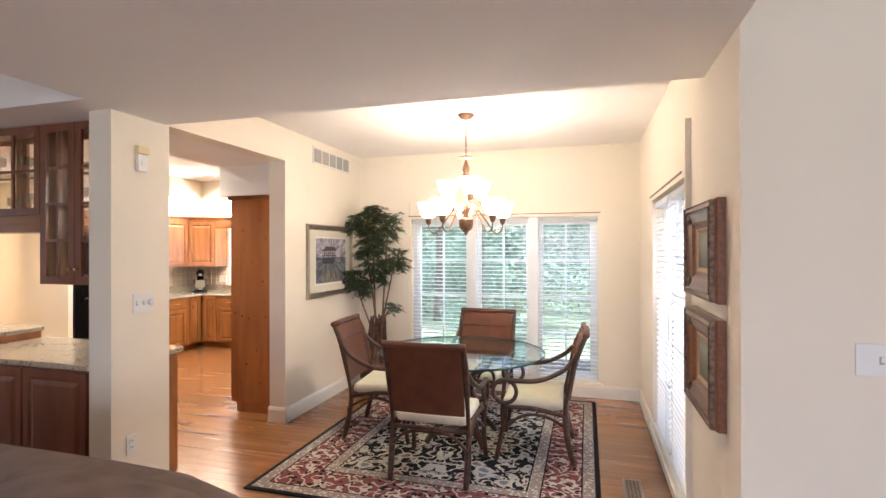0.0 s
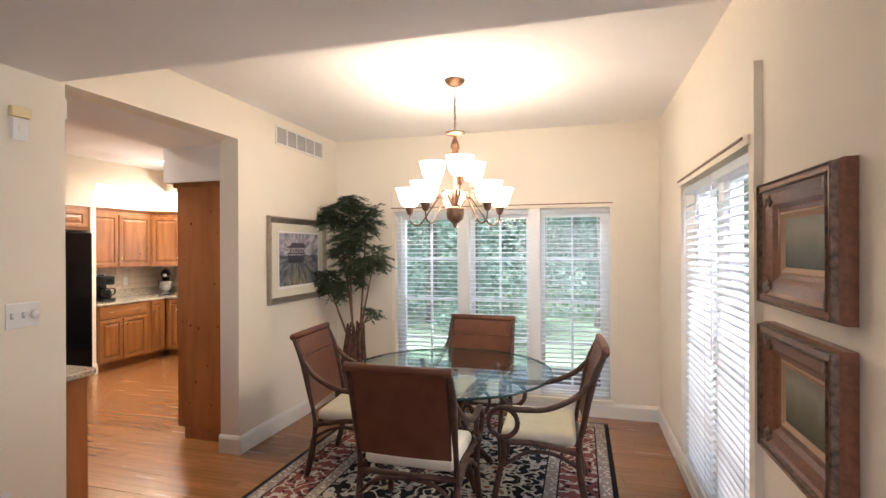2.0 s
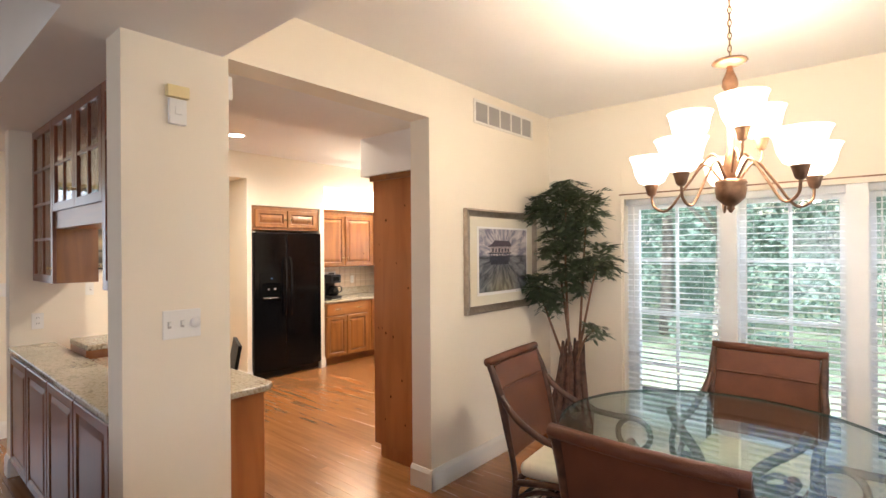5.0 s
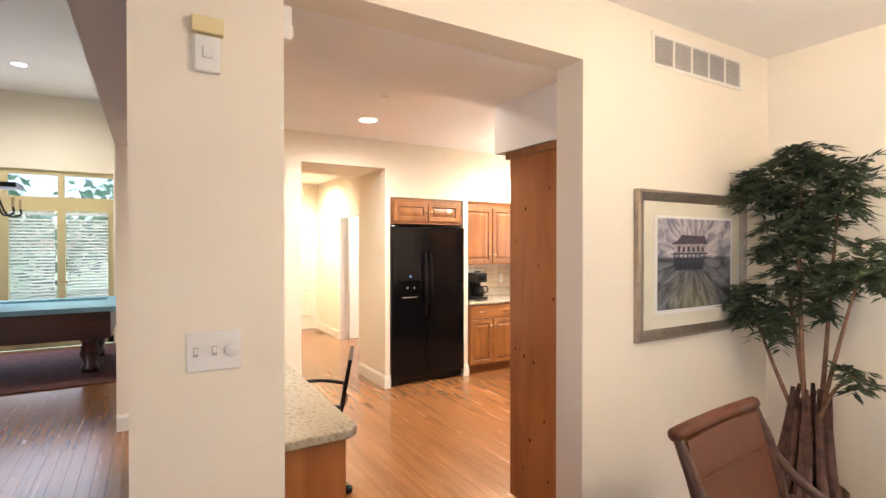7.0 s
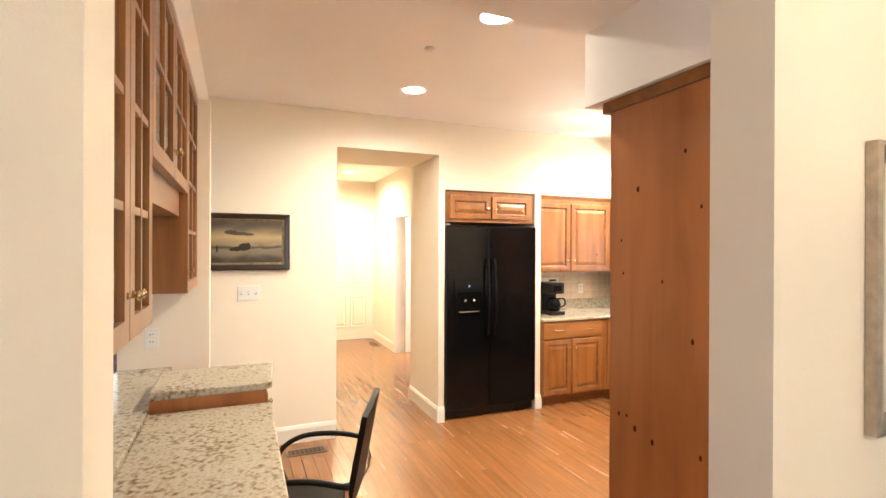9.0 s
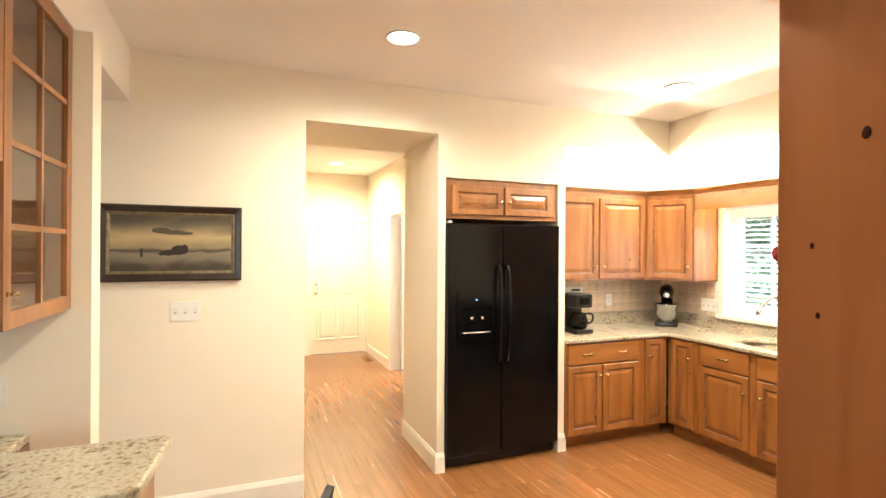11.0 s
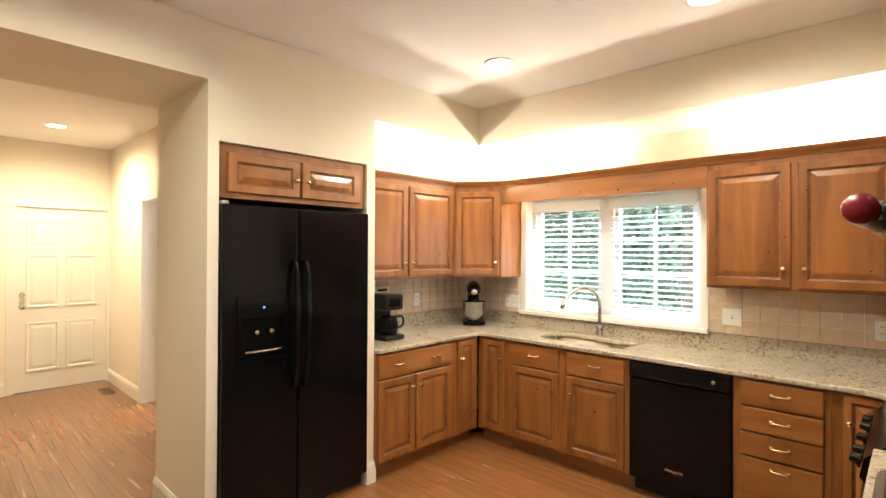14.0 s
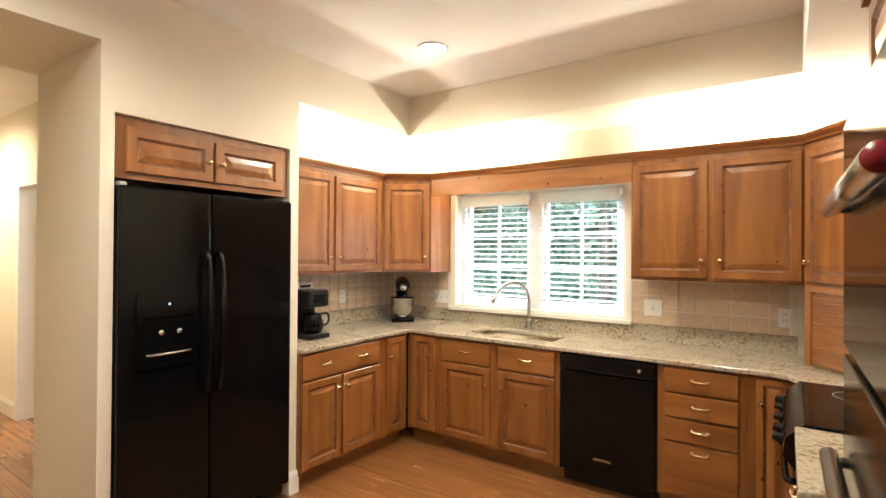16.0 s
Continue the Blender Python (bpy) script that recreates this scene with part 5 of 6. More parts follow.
# wall cabinets
g = "wall cabinets"
ZU0, ZU1 = 1.33, 2.12
def prism(poly, z0, z1):
    bm = bmesh.new()
    lo, hi = [bm.verts.new((x, y, z0)) for x, y in poly], [bm.verts.new((x, y, z1)) for x, y in poly]
    n = len(poly)
    for i in range(n):
        bm.faces.new((lo[i], lo[(i + 1) % n], hi[(i + 1) % n], hi[i]))
    bm.faces.new(lo)
    bm.faces.new(hi)
    return bm


XU, YU = -6.89, 8.185       # fronts of the wall cabinets
cabinet("wall_cabinet", "knotty pine wall cabinet with two raised-panel doors", (XU, 6.792, ZU0), 90, 1.155, ZU1 - ZU0, XU - XW - .002,
        [("door", .09, .585, .02, .75, .55, .13), ("door", .605, 1.125, .02, .75, .64, .13)], 0, g)
CA, CB = (XU, 7.949), (-6.545, YU)
cc = thing("wall_cabinet", "knotty pine corner wall cabinet with one slanted door", "cabinet", (*CA, ZU0), math.degrees(math.atan2(CB[1] - CA[1], CB[0] - CA[0])), g)
LC = math.hypot(CB[0] - CA[0], CB[1] - CA[1])
mi = cc.matrix_basis.inverted()
part("body", prism([(mi @ Vector((x, y, ZU0)))[:2] for x, y in (CA, CB, (CB[0], YK - .002), (XW + .002, YK - .002), (XW + .002, CA[1]))], 0, ZU1 - ZU0), M["pine"], cc)
f = part("door", raised_front(bmesh.new(), .02, LC - .02, .02, .75), [M["pine"], M["glaze"]], cc)
knob(f, LC - .05, .13, -.02)
cabinet("wall_cabinet", "knotty pine wall cabinet with two raised-panel doors", (-4.893, YU, ZU0), 0, .937, ZU1 - ZU0, .298, [("door", .012, .453, .02, .75, .42, .13), ("door", .486, .922, .02, .75, .52, .13)], 0, g)
# angled corner cabinet over a tambour garage
ang = thing("corner_wall_cabinet", "knotty pine angled corner wall cabinet with one door", "cabinet", (-3.955, YU, ZU0), math.degrees(math.atan2(-.385, .25)))
LA = math.hypot(.385, .25)


mi = ang.matrix_basis.inverted()
corner = [(-3.955, YU), (-3.705, YU - .385), (-3.312, YU - .385), (-3.312, YK - .002), (-3.955, YK - .002)]
loc = [(mi @ Vector((x, y, ZU0)))[:2] for x, y in corner]
part("body", prism(loc, 0, ZU1 - ZU0), M["pine"], ang)
f = part("door", raised_front(bmesh.new(), .02, LA - .02, .02, .75), [M["pine"], M["glaze"]], ang)
knob(f, .05, .13, -.02)
gar = thing("appliance_garage", "pine appliance garage with a closed tambour shutter", "cabinet", (-3.955, YU, .891), math.degrees(math.atan2(-.385, .25)))
part("post", B((0, .045, -.004, .03, 0, .437)), M["pine"], gar)
part("post", B((LA - .045, LA, -.004, .03, 0, .437)), M["pine"], gar)
part("header", B((.045, LA - .045, -.004, .03, .405, .437)), M["pine_h"], gar)
for i in range(21):
    part("slat", B((.045, LA - .045, .004, .016, .004 + i * .019, .0205 + i * .019), bevel=.003) if i == 0 else B((.045, LA - .045, .004, .016, .004 + i * .019, .0205 + i * .019)), M["pine_h"], gar)
loc = [(mi @ Vector((x, y, ZU0)))[:2] for x, y in ((-3.955, 8.21), (-3.955, 8.46), (-3.947, 8.46), (-3.947, 8.21))]
part("side", prism(loc, 0, .437), M["pine"], gar)
# crown moulding and window valance
CR = [(0, 0), (-.012, 0), (-.016, .012), (-.035, .032), (-.042, .05), (0, .05)]


def crown_run(x0, y0, x1, y1, z):
    L = math.hypot(x1 - x0, y1 - y0)
    bm = bmesh.new()
    a, b = [bm.verts.new((0, q, h)) for q, h in CR], [bm.verts.new((L, q, h)) for q, h in CR]
    for i in range(len(CR)):
        bm.faces.new((a[i], a[(i + 1) % len(CR)], b[(i + 1) % len(CR)], b[i]))
    bm.faces.new(a)
    bm.faces.new(b)
    ob = solo("crown_moulding", bm, M["pine_h"], "pine crown moulding along the wall cabinets", "moulding", "structure")
    ob.matrix_basis = pose(x0, y0, z, 0, 0, math.degrees(math.atan2(y1 - y0, x1 - x0)))


crown_run(XU, 6.792, *CA, ZU1)
crown_run(*CA, *CB, ZU1)
crown_run(CB[0], YU - .0005, -3.955, YU - .0005, ZU1)
crown_run(-3.955, YU, -3.705, YU - .385, ZU1)
val = solo("window_valance", B((CB[0] + .002, -4.894, YU, YU + .02, 1.978, ZU1)), M["pine_h"], "knotty pine valance board over the sink window", "valance")
knots(val, -6.50, -4.92, 2.0, 2.10, YU - .0005, 6, .007)
# tiles of the splashback
tile_me = mesh_object("tile", box(bmesh.new(), -.049, .049, -.006, 0, -.049, .049), M["tile"])
tile_mesh = tile_me.data
bpy.data.objects.remove(tile_me)
for nm, at, turn, w, lab in (("splashback", (KX1 + .052, YK - .0015, 1.0005), 0, .975, "beige stone tile splashback beside the window"), ("splashback", (XW + .0015, 6.792, 1.0005), 90, 1.66, "beige stone tile splashback behind the coffee maker"), ("splashback", (XW + .005, YK - .0015, 1.0005), 0, .655, "beige stone tile splashback in the corner")):
    t = thing(nm, lab, "splashback", at, turn)
    part("grout", B((0, w, -.004, 0, 0, .328)), M["grout"], t)
    for i in range(int(w / .1035)):
        for j in range(3):
            o = new("tile", tile_mesh)
            o.parent = t
            o.matrix_basis = pose(.052 + i * .1035, -.004, .050 + j * .1035, 0, 0, 0)
plate((-4.815, YK - .0095, 1.12), 0, .12, .115, 1, label="white switch plate on the tiled splashback")
plate((-4.05, YK - .0095, 1.11), 0, .07, .115, sockets=2, label="white outlet plate on the tiled splashback", cat="outlet")
plate((-6.63, YK - .0095, 1.10), 0, .16, .115, 3, label="white switch plate beside the sink window")
plate((XW + .0115, 7.76, 1.12), 90, .07, .115, sockets=2, label="white outlet plate in the kitchen corner", cat="outlet")
plate((XW + .0115, 7.32, 1.17), 90, .24, .17, label="white papers pinned above the worktop", cat="notice")
nt = solo("note_clip", B((XW + .020, XW + .0235, 7.31, 7.41, 1.215, 1.235)), M["hole"], "small dark clip on the pinned papers", "clip")

# coffee maker and stand mixer
cm = thing("coffee_maker", "black drip coffee maker with a glass jug", "coffee maker", (-6.83, 7.11, .891), 90)
part("base", box(bmesh.new(), -.09, .09, -.12, .12, 0, .035, bevel=.01), M["blackmat"], cm)
part("tower", box(bmesh.new(), -.085, .085, .03, .12, .035, .32, bevel=.015), M["blackmat"], cm)
part("filter_head", box(bmesh.new(), -.09, .09, -.11, .12, .22, .34, bevel=.02), M["blackmat"], cm)
part("panel", box(bmesh.new(), -.05, .05, -.114, -.108, .25, .31, bevel=.002), M["black"], cm)
jug = part("jug", lathe(bmesh.new(), [(.055, .037), (.072, .06), (.074, .11), (.058, .16), (.05, .175)], 24, Matrix.Translation((0, -.04, 0))), M["black"], cm, "dark glass jug", smooth=True)
part("jug_handle", tube(bmesh.new(), spline([(.05, -.05, .165), (.12, -.06, .16), (.125, -.06, .10), (.075, -.05, .075)], 5), .009, 8), M["blackmat"], jug, smooth=True)
mx = thing("stand_mixer", "black stand mixer with a steel bowl", "mixer", (-6.88, 8.21, .891), 42)
part("foot", box(bmesh.new(), -.10, .10, -.16, .13, 0, .035, bevel=.015), M["black"], mx)
part("column", tube(bmesh.new(), [(0, .09, .03), (0, .085, .14), (0, .07, .27)], [.055, .05, .055], 14), M["black"], mx, smooth=True)
part("head", tube(bmesh.new(), spline([(0, .13, .31), (0, .05, .325), (0, -.08, .315), (0, -.16, .30)], 4), [.04, .055, .062, .065, .067, .067, .066, .066, .064, .06, .055, .048, .036], 16), M["black"], mx, smooth=True)
part("hub", lathe(bmesh.new(), [(.026, 0), (.026, .02), (.0001, .022)], 16, Matrix.Translation((0, -.158, .302)) @ pose(0, 0, 0, 90)), M["chrome"], mx, smooth=True)
part("band", lathe(bmesh.new(), [(.068, -.006), (.069, .0), (.068, .006)], 20, Matrix.Translation((0, -.03, .32)) @ pose(0, 0, 0, 90), cap=False), M["chrome"], mx, smooth=True)
part("bowl", lathe(bmesh.new(), [(.05, .037), (.055, .045), (.045, .055), (.085, .10), (.105, .17), (.108, .205), (.112, .21), (.104, .205), (.08, .10), (.0001, .06)], 28, Matrix.Translation((0, -.07, 0))), M["bowlsteel"], mx, "polished steel bowl", smooth=True)

# refrigerator in its recess
fr = thing("refrigerator", "glossy black side-by-side refrigerator in a wall recess", "refrigerator", (XK + .03, 5.758, 0), 90)
FW, SPL = .960, .447
part("body", B((.004, FW - .004, .075, .70, .02, 1.79)), M["blackmat"], fr)
part("grille", box(bmesh.new(), .006, FW - .006, .06, .075, .015, .09, bevel=.003), M["blackmat"], fr)
dl = part("freezer_door", box(bmesh.new(), .002, SPL - .003, 0, .07, .095, 1.80, bevel=.012), M["black"], fr)
dr = part("fridge_door", box(bmesh.new(), SPL + .003, FW - .002, 0, .07, .095, 1.80, bevel=.012), M["black"], fr)
for x, p in ((SPL - .035, dl), (SPL + .035, dr)):
    part("door_handle", tube(bmesh.new(), spline([(x, 0, 1.49), (x, -.035, 1.46), (x, -.055, 1.30), (x, -.058, 1.15), (x, -.055, 1.0), (x, -.035, .80), (x, 0, .77)], 5), .014, 10), M["handle"], p, smooth=True)
disp = part("dispenser", B((.08, .385, -.008, 0, 1.18, 1.30), (.08, .11, -.008, 0, .96, 1.18), (.355, .385, -.008, 0, .96, 1.18), (.08, .385, -.008, 0, .935, .965)), M["black"], dl, "black water and ice dispenser")
part("recess", B((.11, .355, -.002, 0, .965, 1.18)), M["well"], dl)
for x in (.19, .275):
    part("dispenser_paddle", lathe(bmesh.new(), [(.014, 0), (.015, .010), (.009, .018), (.0001, .02)], 16, Matrix.Translation((x, -.003, 1.105)) @ pose(0, 0, 0, 100)), M["steel"], dl, smooth=True)
part("drip_tray", tube(bmesh.new(), spline([(.125, -.006, 1.0), (.18, -.016, 1.0), (.285, -.016, 1.0), (.34, -.006, 1.0)], 5), .006, 8), M["chrome"], dl, "chrome drip tray edge", smooth=True)
part("indicator", B((.225, .233, -.010, -.008, 1.235, 1.243)), emitter("blue indicator", (.25, .5, 1.0), 2.0), dl, "tiny lit blue indicator")
part("hinge_cover", box(bmesh.new(), .01, .045, .02, .06, 1.80, 1.817, bevel=.004), M["grille"], fr)
cabinet("bridge_cabinet", "pine cabinet with two doors above the refrigerator", (XK - .025, 5.755, 1.835), 90, .965, .292, .58,
        [("door", .05, .475, .03, .245, .445, .13), ("door", .49, .915, .03, .245, .52, .13)], 0)

# oven tower
tw = thing("oven_tower", "tall reddish knotty pine oven tower with two black wall ovens", "cabinet", (-3.865, 6.32, 0), -90)
TWW, TWD = 1.015, .55
part("side_panel", box(bmesh.new(), TWW - .02, TWW, 0, TWD, .10, 2.125, bevel=.002), M["panel"], tw, "reddish knotty pine side panel")
part("body", B((0, TWW - .021, 0.002, TWD, .10, 2.125)), M["pine"], tw)
part("toe_kick", B((.01, TWW - .01, .06, TWD, 0, .10)), M["panel"], tw)
part("crown", B((-.01, TWW + .012, -.03, TWD, 2.105, 2.146)), M["pine_h"], tw)
sp = [o for o in tw.children if o.name.startswith("side_panel")][0]
for i, (u, z, r) in enumerate(((.06, 1.62, .006), (.14, 1.80, .011), (.07, 1.50, .006), (.34, 1.90, .008), (.05, .98, .009), (.13, .95, .012), (.21, .93, .011), (.09, .985, .007), (.37, 1.30, .010), (.40, .95, .009), (.30, .62, .010), (.18, .48, .012), (.33, .30, .009), (.12, .30, .008), (.25, 1.48, .007), (.40, 1.72, .007))):
    bm = lathe(bmesh.new(), [(r * .65, 0), (r * .5, .0006), (.0001, .0009)], 12, Matrix.Translation((TWW, u, z)) @ pose(0, 0, 0, 0, 90) @ Matrix.Diagonal((1.5, 1, 1, 1)))
    part("knot", bm, M["knot"], sp, "dark round knot in the pine")
part("top_door", raised_front(bmesh.new(), .03, TWW / 2 - .005, 1.88, 2.09), [M["pine"], M["glaze"]], tw)
part("top_door", raised_front(bmesh.new(), TWW / 2 + .005, TWW - .05, 1.88, 2.09), [M["pine"], M["glaze"]], tw)
part("bottom_drawer", raised_front(bmesh.new(), .03, TWW - .05, .14, .52, flat=True), M["pine_h"], tw)
for z0, z1, hz in ((1.29, 1.80, 1.605), (.50, 1.27, 1.03)):
    ov = part("oven", box(bmesh.new(), .08, .90, -.07, .0, z0, z1, bevel=.006), M["black"], tw, "black glass wall oven")
    part("oven_window", box(bmesh.new(), .16, .80, -.073, -.07, z0 + .08, hz - .07, bevel=.001), M["black"], ov)
    part("oven_handle", tube(bmesh.new(), [(.09, -.097, hz), (.86, -.097, hz)], .019, 14), M["steel"], ov, "stainless bar handle", smooth=True)
    for x in (.13, .82):
        part("handle_post", tube(bmesh.new(), [(x, -.065, hz), (x, -.097, hz)], .012, 10), M["steel"], ov, smooth=True)
    for x, s in ((.86, 1),):
        part("handle_cap", lathe(bmesh.new(), [(.0185, 0), (.0175, .004), (.0001, .005)], 16, Matrix.Translation((x, -.097, hz)) @ pose(0, 0, 0, 0, 90 * s)), mat("red enamel cap", (.20, .012, .02), .25), ov, "round red handle cap", smooth=True)

# range
rg = thing("range", "black slide-in range with front knobs and glass cooktop", "range", (-3.96, 7.66, 0), -90)
rg.matrix_basis = rg.matrix_basis @ BASE
part("body", B((.005, .735, .02, .645, .08, .88)), M["blackmat"], rg)
part("cooktop", box(bmesh.new(), .0, .735, -.02, .645, .885, .922, bevel=.006), M["black"], rg, "black glass cooktop")
for x, y, r in ((.20, .17, .09), (.54, .17, .07), (.20, .43, .07), (.54, .43, .10)):
    part("burner_ring", tube(bmesh.new(), [(x + r * math.cos(a), y + r * math.sin(a), .9222) for a in [2 * math.pi * i / 28 for i in range(28)]], .0012, 4, closed=True), M["grille"], rg)
bm = bmesh.new()
prof = [(0.0, .74), (-.06, .75), (-.095, .80), (-.085, .865), (-.03, .922), (0.0, .922)]
a, b = [bm.verts.new((0.0, y, z)) for y, z in prof], [bm.verts.new((.74, y, z)) for y, z in prof]
for i in range(len(prof)):
    bm.faces.new((a[i], a[(i + 1) % len(prof)], b[(i + 1) % len(prof)], b[i]))
bm.faces.new(a)
bm.faces.new(b)
cp = part("control_panel", bm, M["black"], rg)
for x in (.08, .20, .37, .54, .66):
    part("knob", lathe(bmesh.new(), [(.026, 0), (.026, .008), (.018, .012), (.016, .034), (.0001, .036)], 16, Matrix.Translation((x, -.092, .832)) @ pose(0, 0, 0, 78)), M["black"], cp, smooth=True)
rd = part("oven_door", box(bmesh.new(), .01, .73, -.04, .02, .22, .735, bevel=.008), M["black"], rg)
part("door_handle", tube(bmesh.new(), spline([(.05, -.04, .70), (.08, -.085, .695), (.66, -.085, .695), (.69, -.04, .70)], 5), .012, 10), M["black"], rd, smooth=True)
part("drawer", box(bmesh.new(), .01, .73, -.03, .02, .09, .21, bevel=.006), M["black"], rg)

# dark painting on the far wall
pt = thing("framed_painting", "dark seascape painting with a cart in a black frame", "picture", (XK + .002, 4.013, 1.632), 90)
W, H = .75, .443
part("frame", frame_ring(W, H, .042, .026), M["darkframe"], pt)
part("inner_frame", frame_ring(W - .082, H - .082, .022, .016), M["goldline"], pt)
cv = part("canvas", B((-W / 2 + .06, W / 2 - .06, -.010, -.003, -H / 2 + .06, H / 2 - .06)), paint("stormy beach painting", [(0.0, (.05, .04, .025)), (.16, (.17, .14, .10)), (.30, (.22, .185, .13)), (.36, (.05, .042, .03)), (.43, (.28, .22, .13)), (.62, (.46, .35, .18)), (.85, (.13, .105, .07)), (1.0, (.07, .06, .04))], (1.6, 1, 5), 2.0, "Z", .28), pt)
dk = mat("umber paint", (.022, .016, .012), .6)
bm = bmesh.new()
for x, z, sx, sz in ((-.02, -.055, .035, .018), (.03, -.04, .04, .03), (.06, -.035, .022, .03), (-.055, -.06, .018, .012)):
    r = bmesh.ops.create_icosphere(bm, subdivisions=2, radius=1)
    bmesh.ops.transform(bm, matrix=Matrix.Translation((x, -.0105, z)) @ Matrix.Diagonal((sx, .001, sz, 1)), verts=r["verts"])
part("painted_cart", bm, dk, cv)
# Upright box for the standing figure left of the cart.
part("painted_post", B((-.166, -.154, -.0108, -.0100, -.08, -.03), bevel=.0003), dk, cv)
bm = bmesh.new()
for x, z, sx, sz in ((-.06, .075, .05, .018), (.0, .065, .07, .014), (.06, .06, .05, .010)):
    r = bmesh.ops.create_icosphere(bm, subdivisions=2, radius=1)
    bmesh.ops.transform(bm, matrix=Matrix.Translation((x, -.0105, z)) @ Matrix.Diagonal((sx, .001, sz, 1)), verts=r["verts"])
part("painted_cloud", bm, mat("brown grey paint", (.075, .06, .04), .6), cv)


# recessed lamps
def downlight(x, y, z, watts, color=KWARM):
    t = thing("recessed_light", "lit recessed ceiling light with a white ring", "light", (x, y, z), 0, "recessed lights")
    part("ring", lathe(bmesh.new(), [(.098, 0), (.098, -.006), (.088, -.009), (.078, -.004), (.078, 0)], 28, cap=False), M["white"], t, smooth=True)
    part("bulb", lathe(bmesh.new(), [(.078, -.0015), (.06, -.004), (.0001, -.0045)], 24, cap=False), M["bulb"], t, smooth=True)
    lamp("recessed_lamp", "SPOT", (x, y, z - .03), watts, color=color, size=.06, target=(x, y, 0), spot=172)


for x, y in ((-5.80, 5.185), (-4.55, 5.185), (-5.82, 7.19), (-4.61, 7.19)):
    downlight(x, y, ZC, KITCHEN_CAN)
downlight(-9.9, 5.56, ZC, HALL_CAN, HALLWARM)
downlight(-9.73, 2.03, ZG, 120)
sm = thing("smoke_detector", "small white sprinkler cap on the kitchen ceiling", "detector", (-5.05, 5.02, ZC))
part("cap", lathe(bmesh.new(), [(.03, 0), (.03, -.008), (.012, -.012), (.0001, -.013)], 16), M["white"], sm, smooth=True)
# strip lights on top of the wall cabinets
for at, size, size_y, tgt in (((-7.03, 7.45, ZU1 + .03), .10, 1.2, (-7.03, 7.45, 3)), ((-4.2, 8.36, ZU1 + .03), 1.0, .10, (-4.2, 8.36, 3)), ((-6.2, 8.36, ZU1 + .03), .8, .10, (-6.2, 8.36, 3))):
    lamp("cabinet_uplight", "AREA", at, UPLIGHT, color=KWARM, size=size, size_y=size_y, target=tgt)

# ---- bar between great room and kitchen ----
bar = thing("bar_cabinet", "brown pine bar base cabinet with four tall doors", "cabinet", (XS + .001, 3.42, 0))
BW = -3.312 - XS - .002
part("body", B((0, BW, 0, .24, .09, .878)), M["barwood_and_shade"], bar)
part("toe_kick", B((0, BW, .05, .24, 0, .09)), M["barwood_and_shade"], bar)
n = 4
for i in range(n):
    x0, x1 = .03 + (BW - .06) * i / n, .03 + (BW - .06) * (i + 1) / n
    part("door", raised_front(bmesh.new(), x0 + .008, x1 - .008, .12, .86), [M["barwood_and_shade"], M["glaze"]], bar)
slab("worktop", [[(XS + .001, 3.395), (-3.312, 3.385), (-3.312, 3.66), (XS + .001, 3.66)]], .88, .915, "narrow speckled beige granite bar top")
dk0 = thing("desk", "pine desk with a granite top behind the bar", "desk", (-4.47, 3.6615, 0))
part("end_panel", box(bmesh.new(), 1.105, 1.13, .17, .43, 0, .864, bevel=.002), M["panel"], dk0, "reddish pine end panel")
part("side_panel", B((-.22, -.195, .0, .43, 0, .864)), M["pine"], dk0)
part("apron", B((-.194, 1.104, .40, .42, .74, .864)), M["pine_h"], dk0)
slab("worktop", [[(-4.715, 3.6615), (-3.312, 3.6615), (-3.312, 3.81), (-3.285, 3.815), (-3.285, 4.09), (-3.325, 4.13), (-4.715, 4.14)]], .865, .90, "speckled beige granite desk top with a clipped corner")
ru = thing("end_cabinet", "pine drawer unit at the end of the bar", "cabinet", (XS + .001, 3.661, 0))
part("body", B((.425, .80, 0, .455, 0, .949)), M["panel"], ru)
part("drawer", B((.45, .775, .455, .469, .76, .92), bevel=.004), M["pine_h"], ru)
part("knob", lathe(bmesh.new(), [(.010, 0), (.005, .006), (.005, .014), (.015, .024), (.0001, .032)], 14, Matrix.Translation((.61, .469, .84)) @ pose(0, 0, 0, -90)), M["brass"], ru, smooth=True)
slab("worktop", [[(-5.13, 3.661), (-4.72, 3.661), (-4.72, 4.10), (-4.75, 4.145), (-5.10, 4.175), (-5.13, 4.15)]], .95, .985, "speckled beige granite top of the end drawer unit")


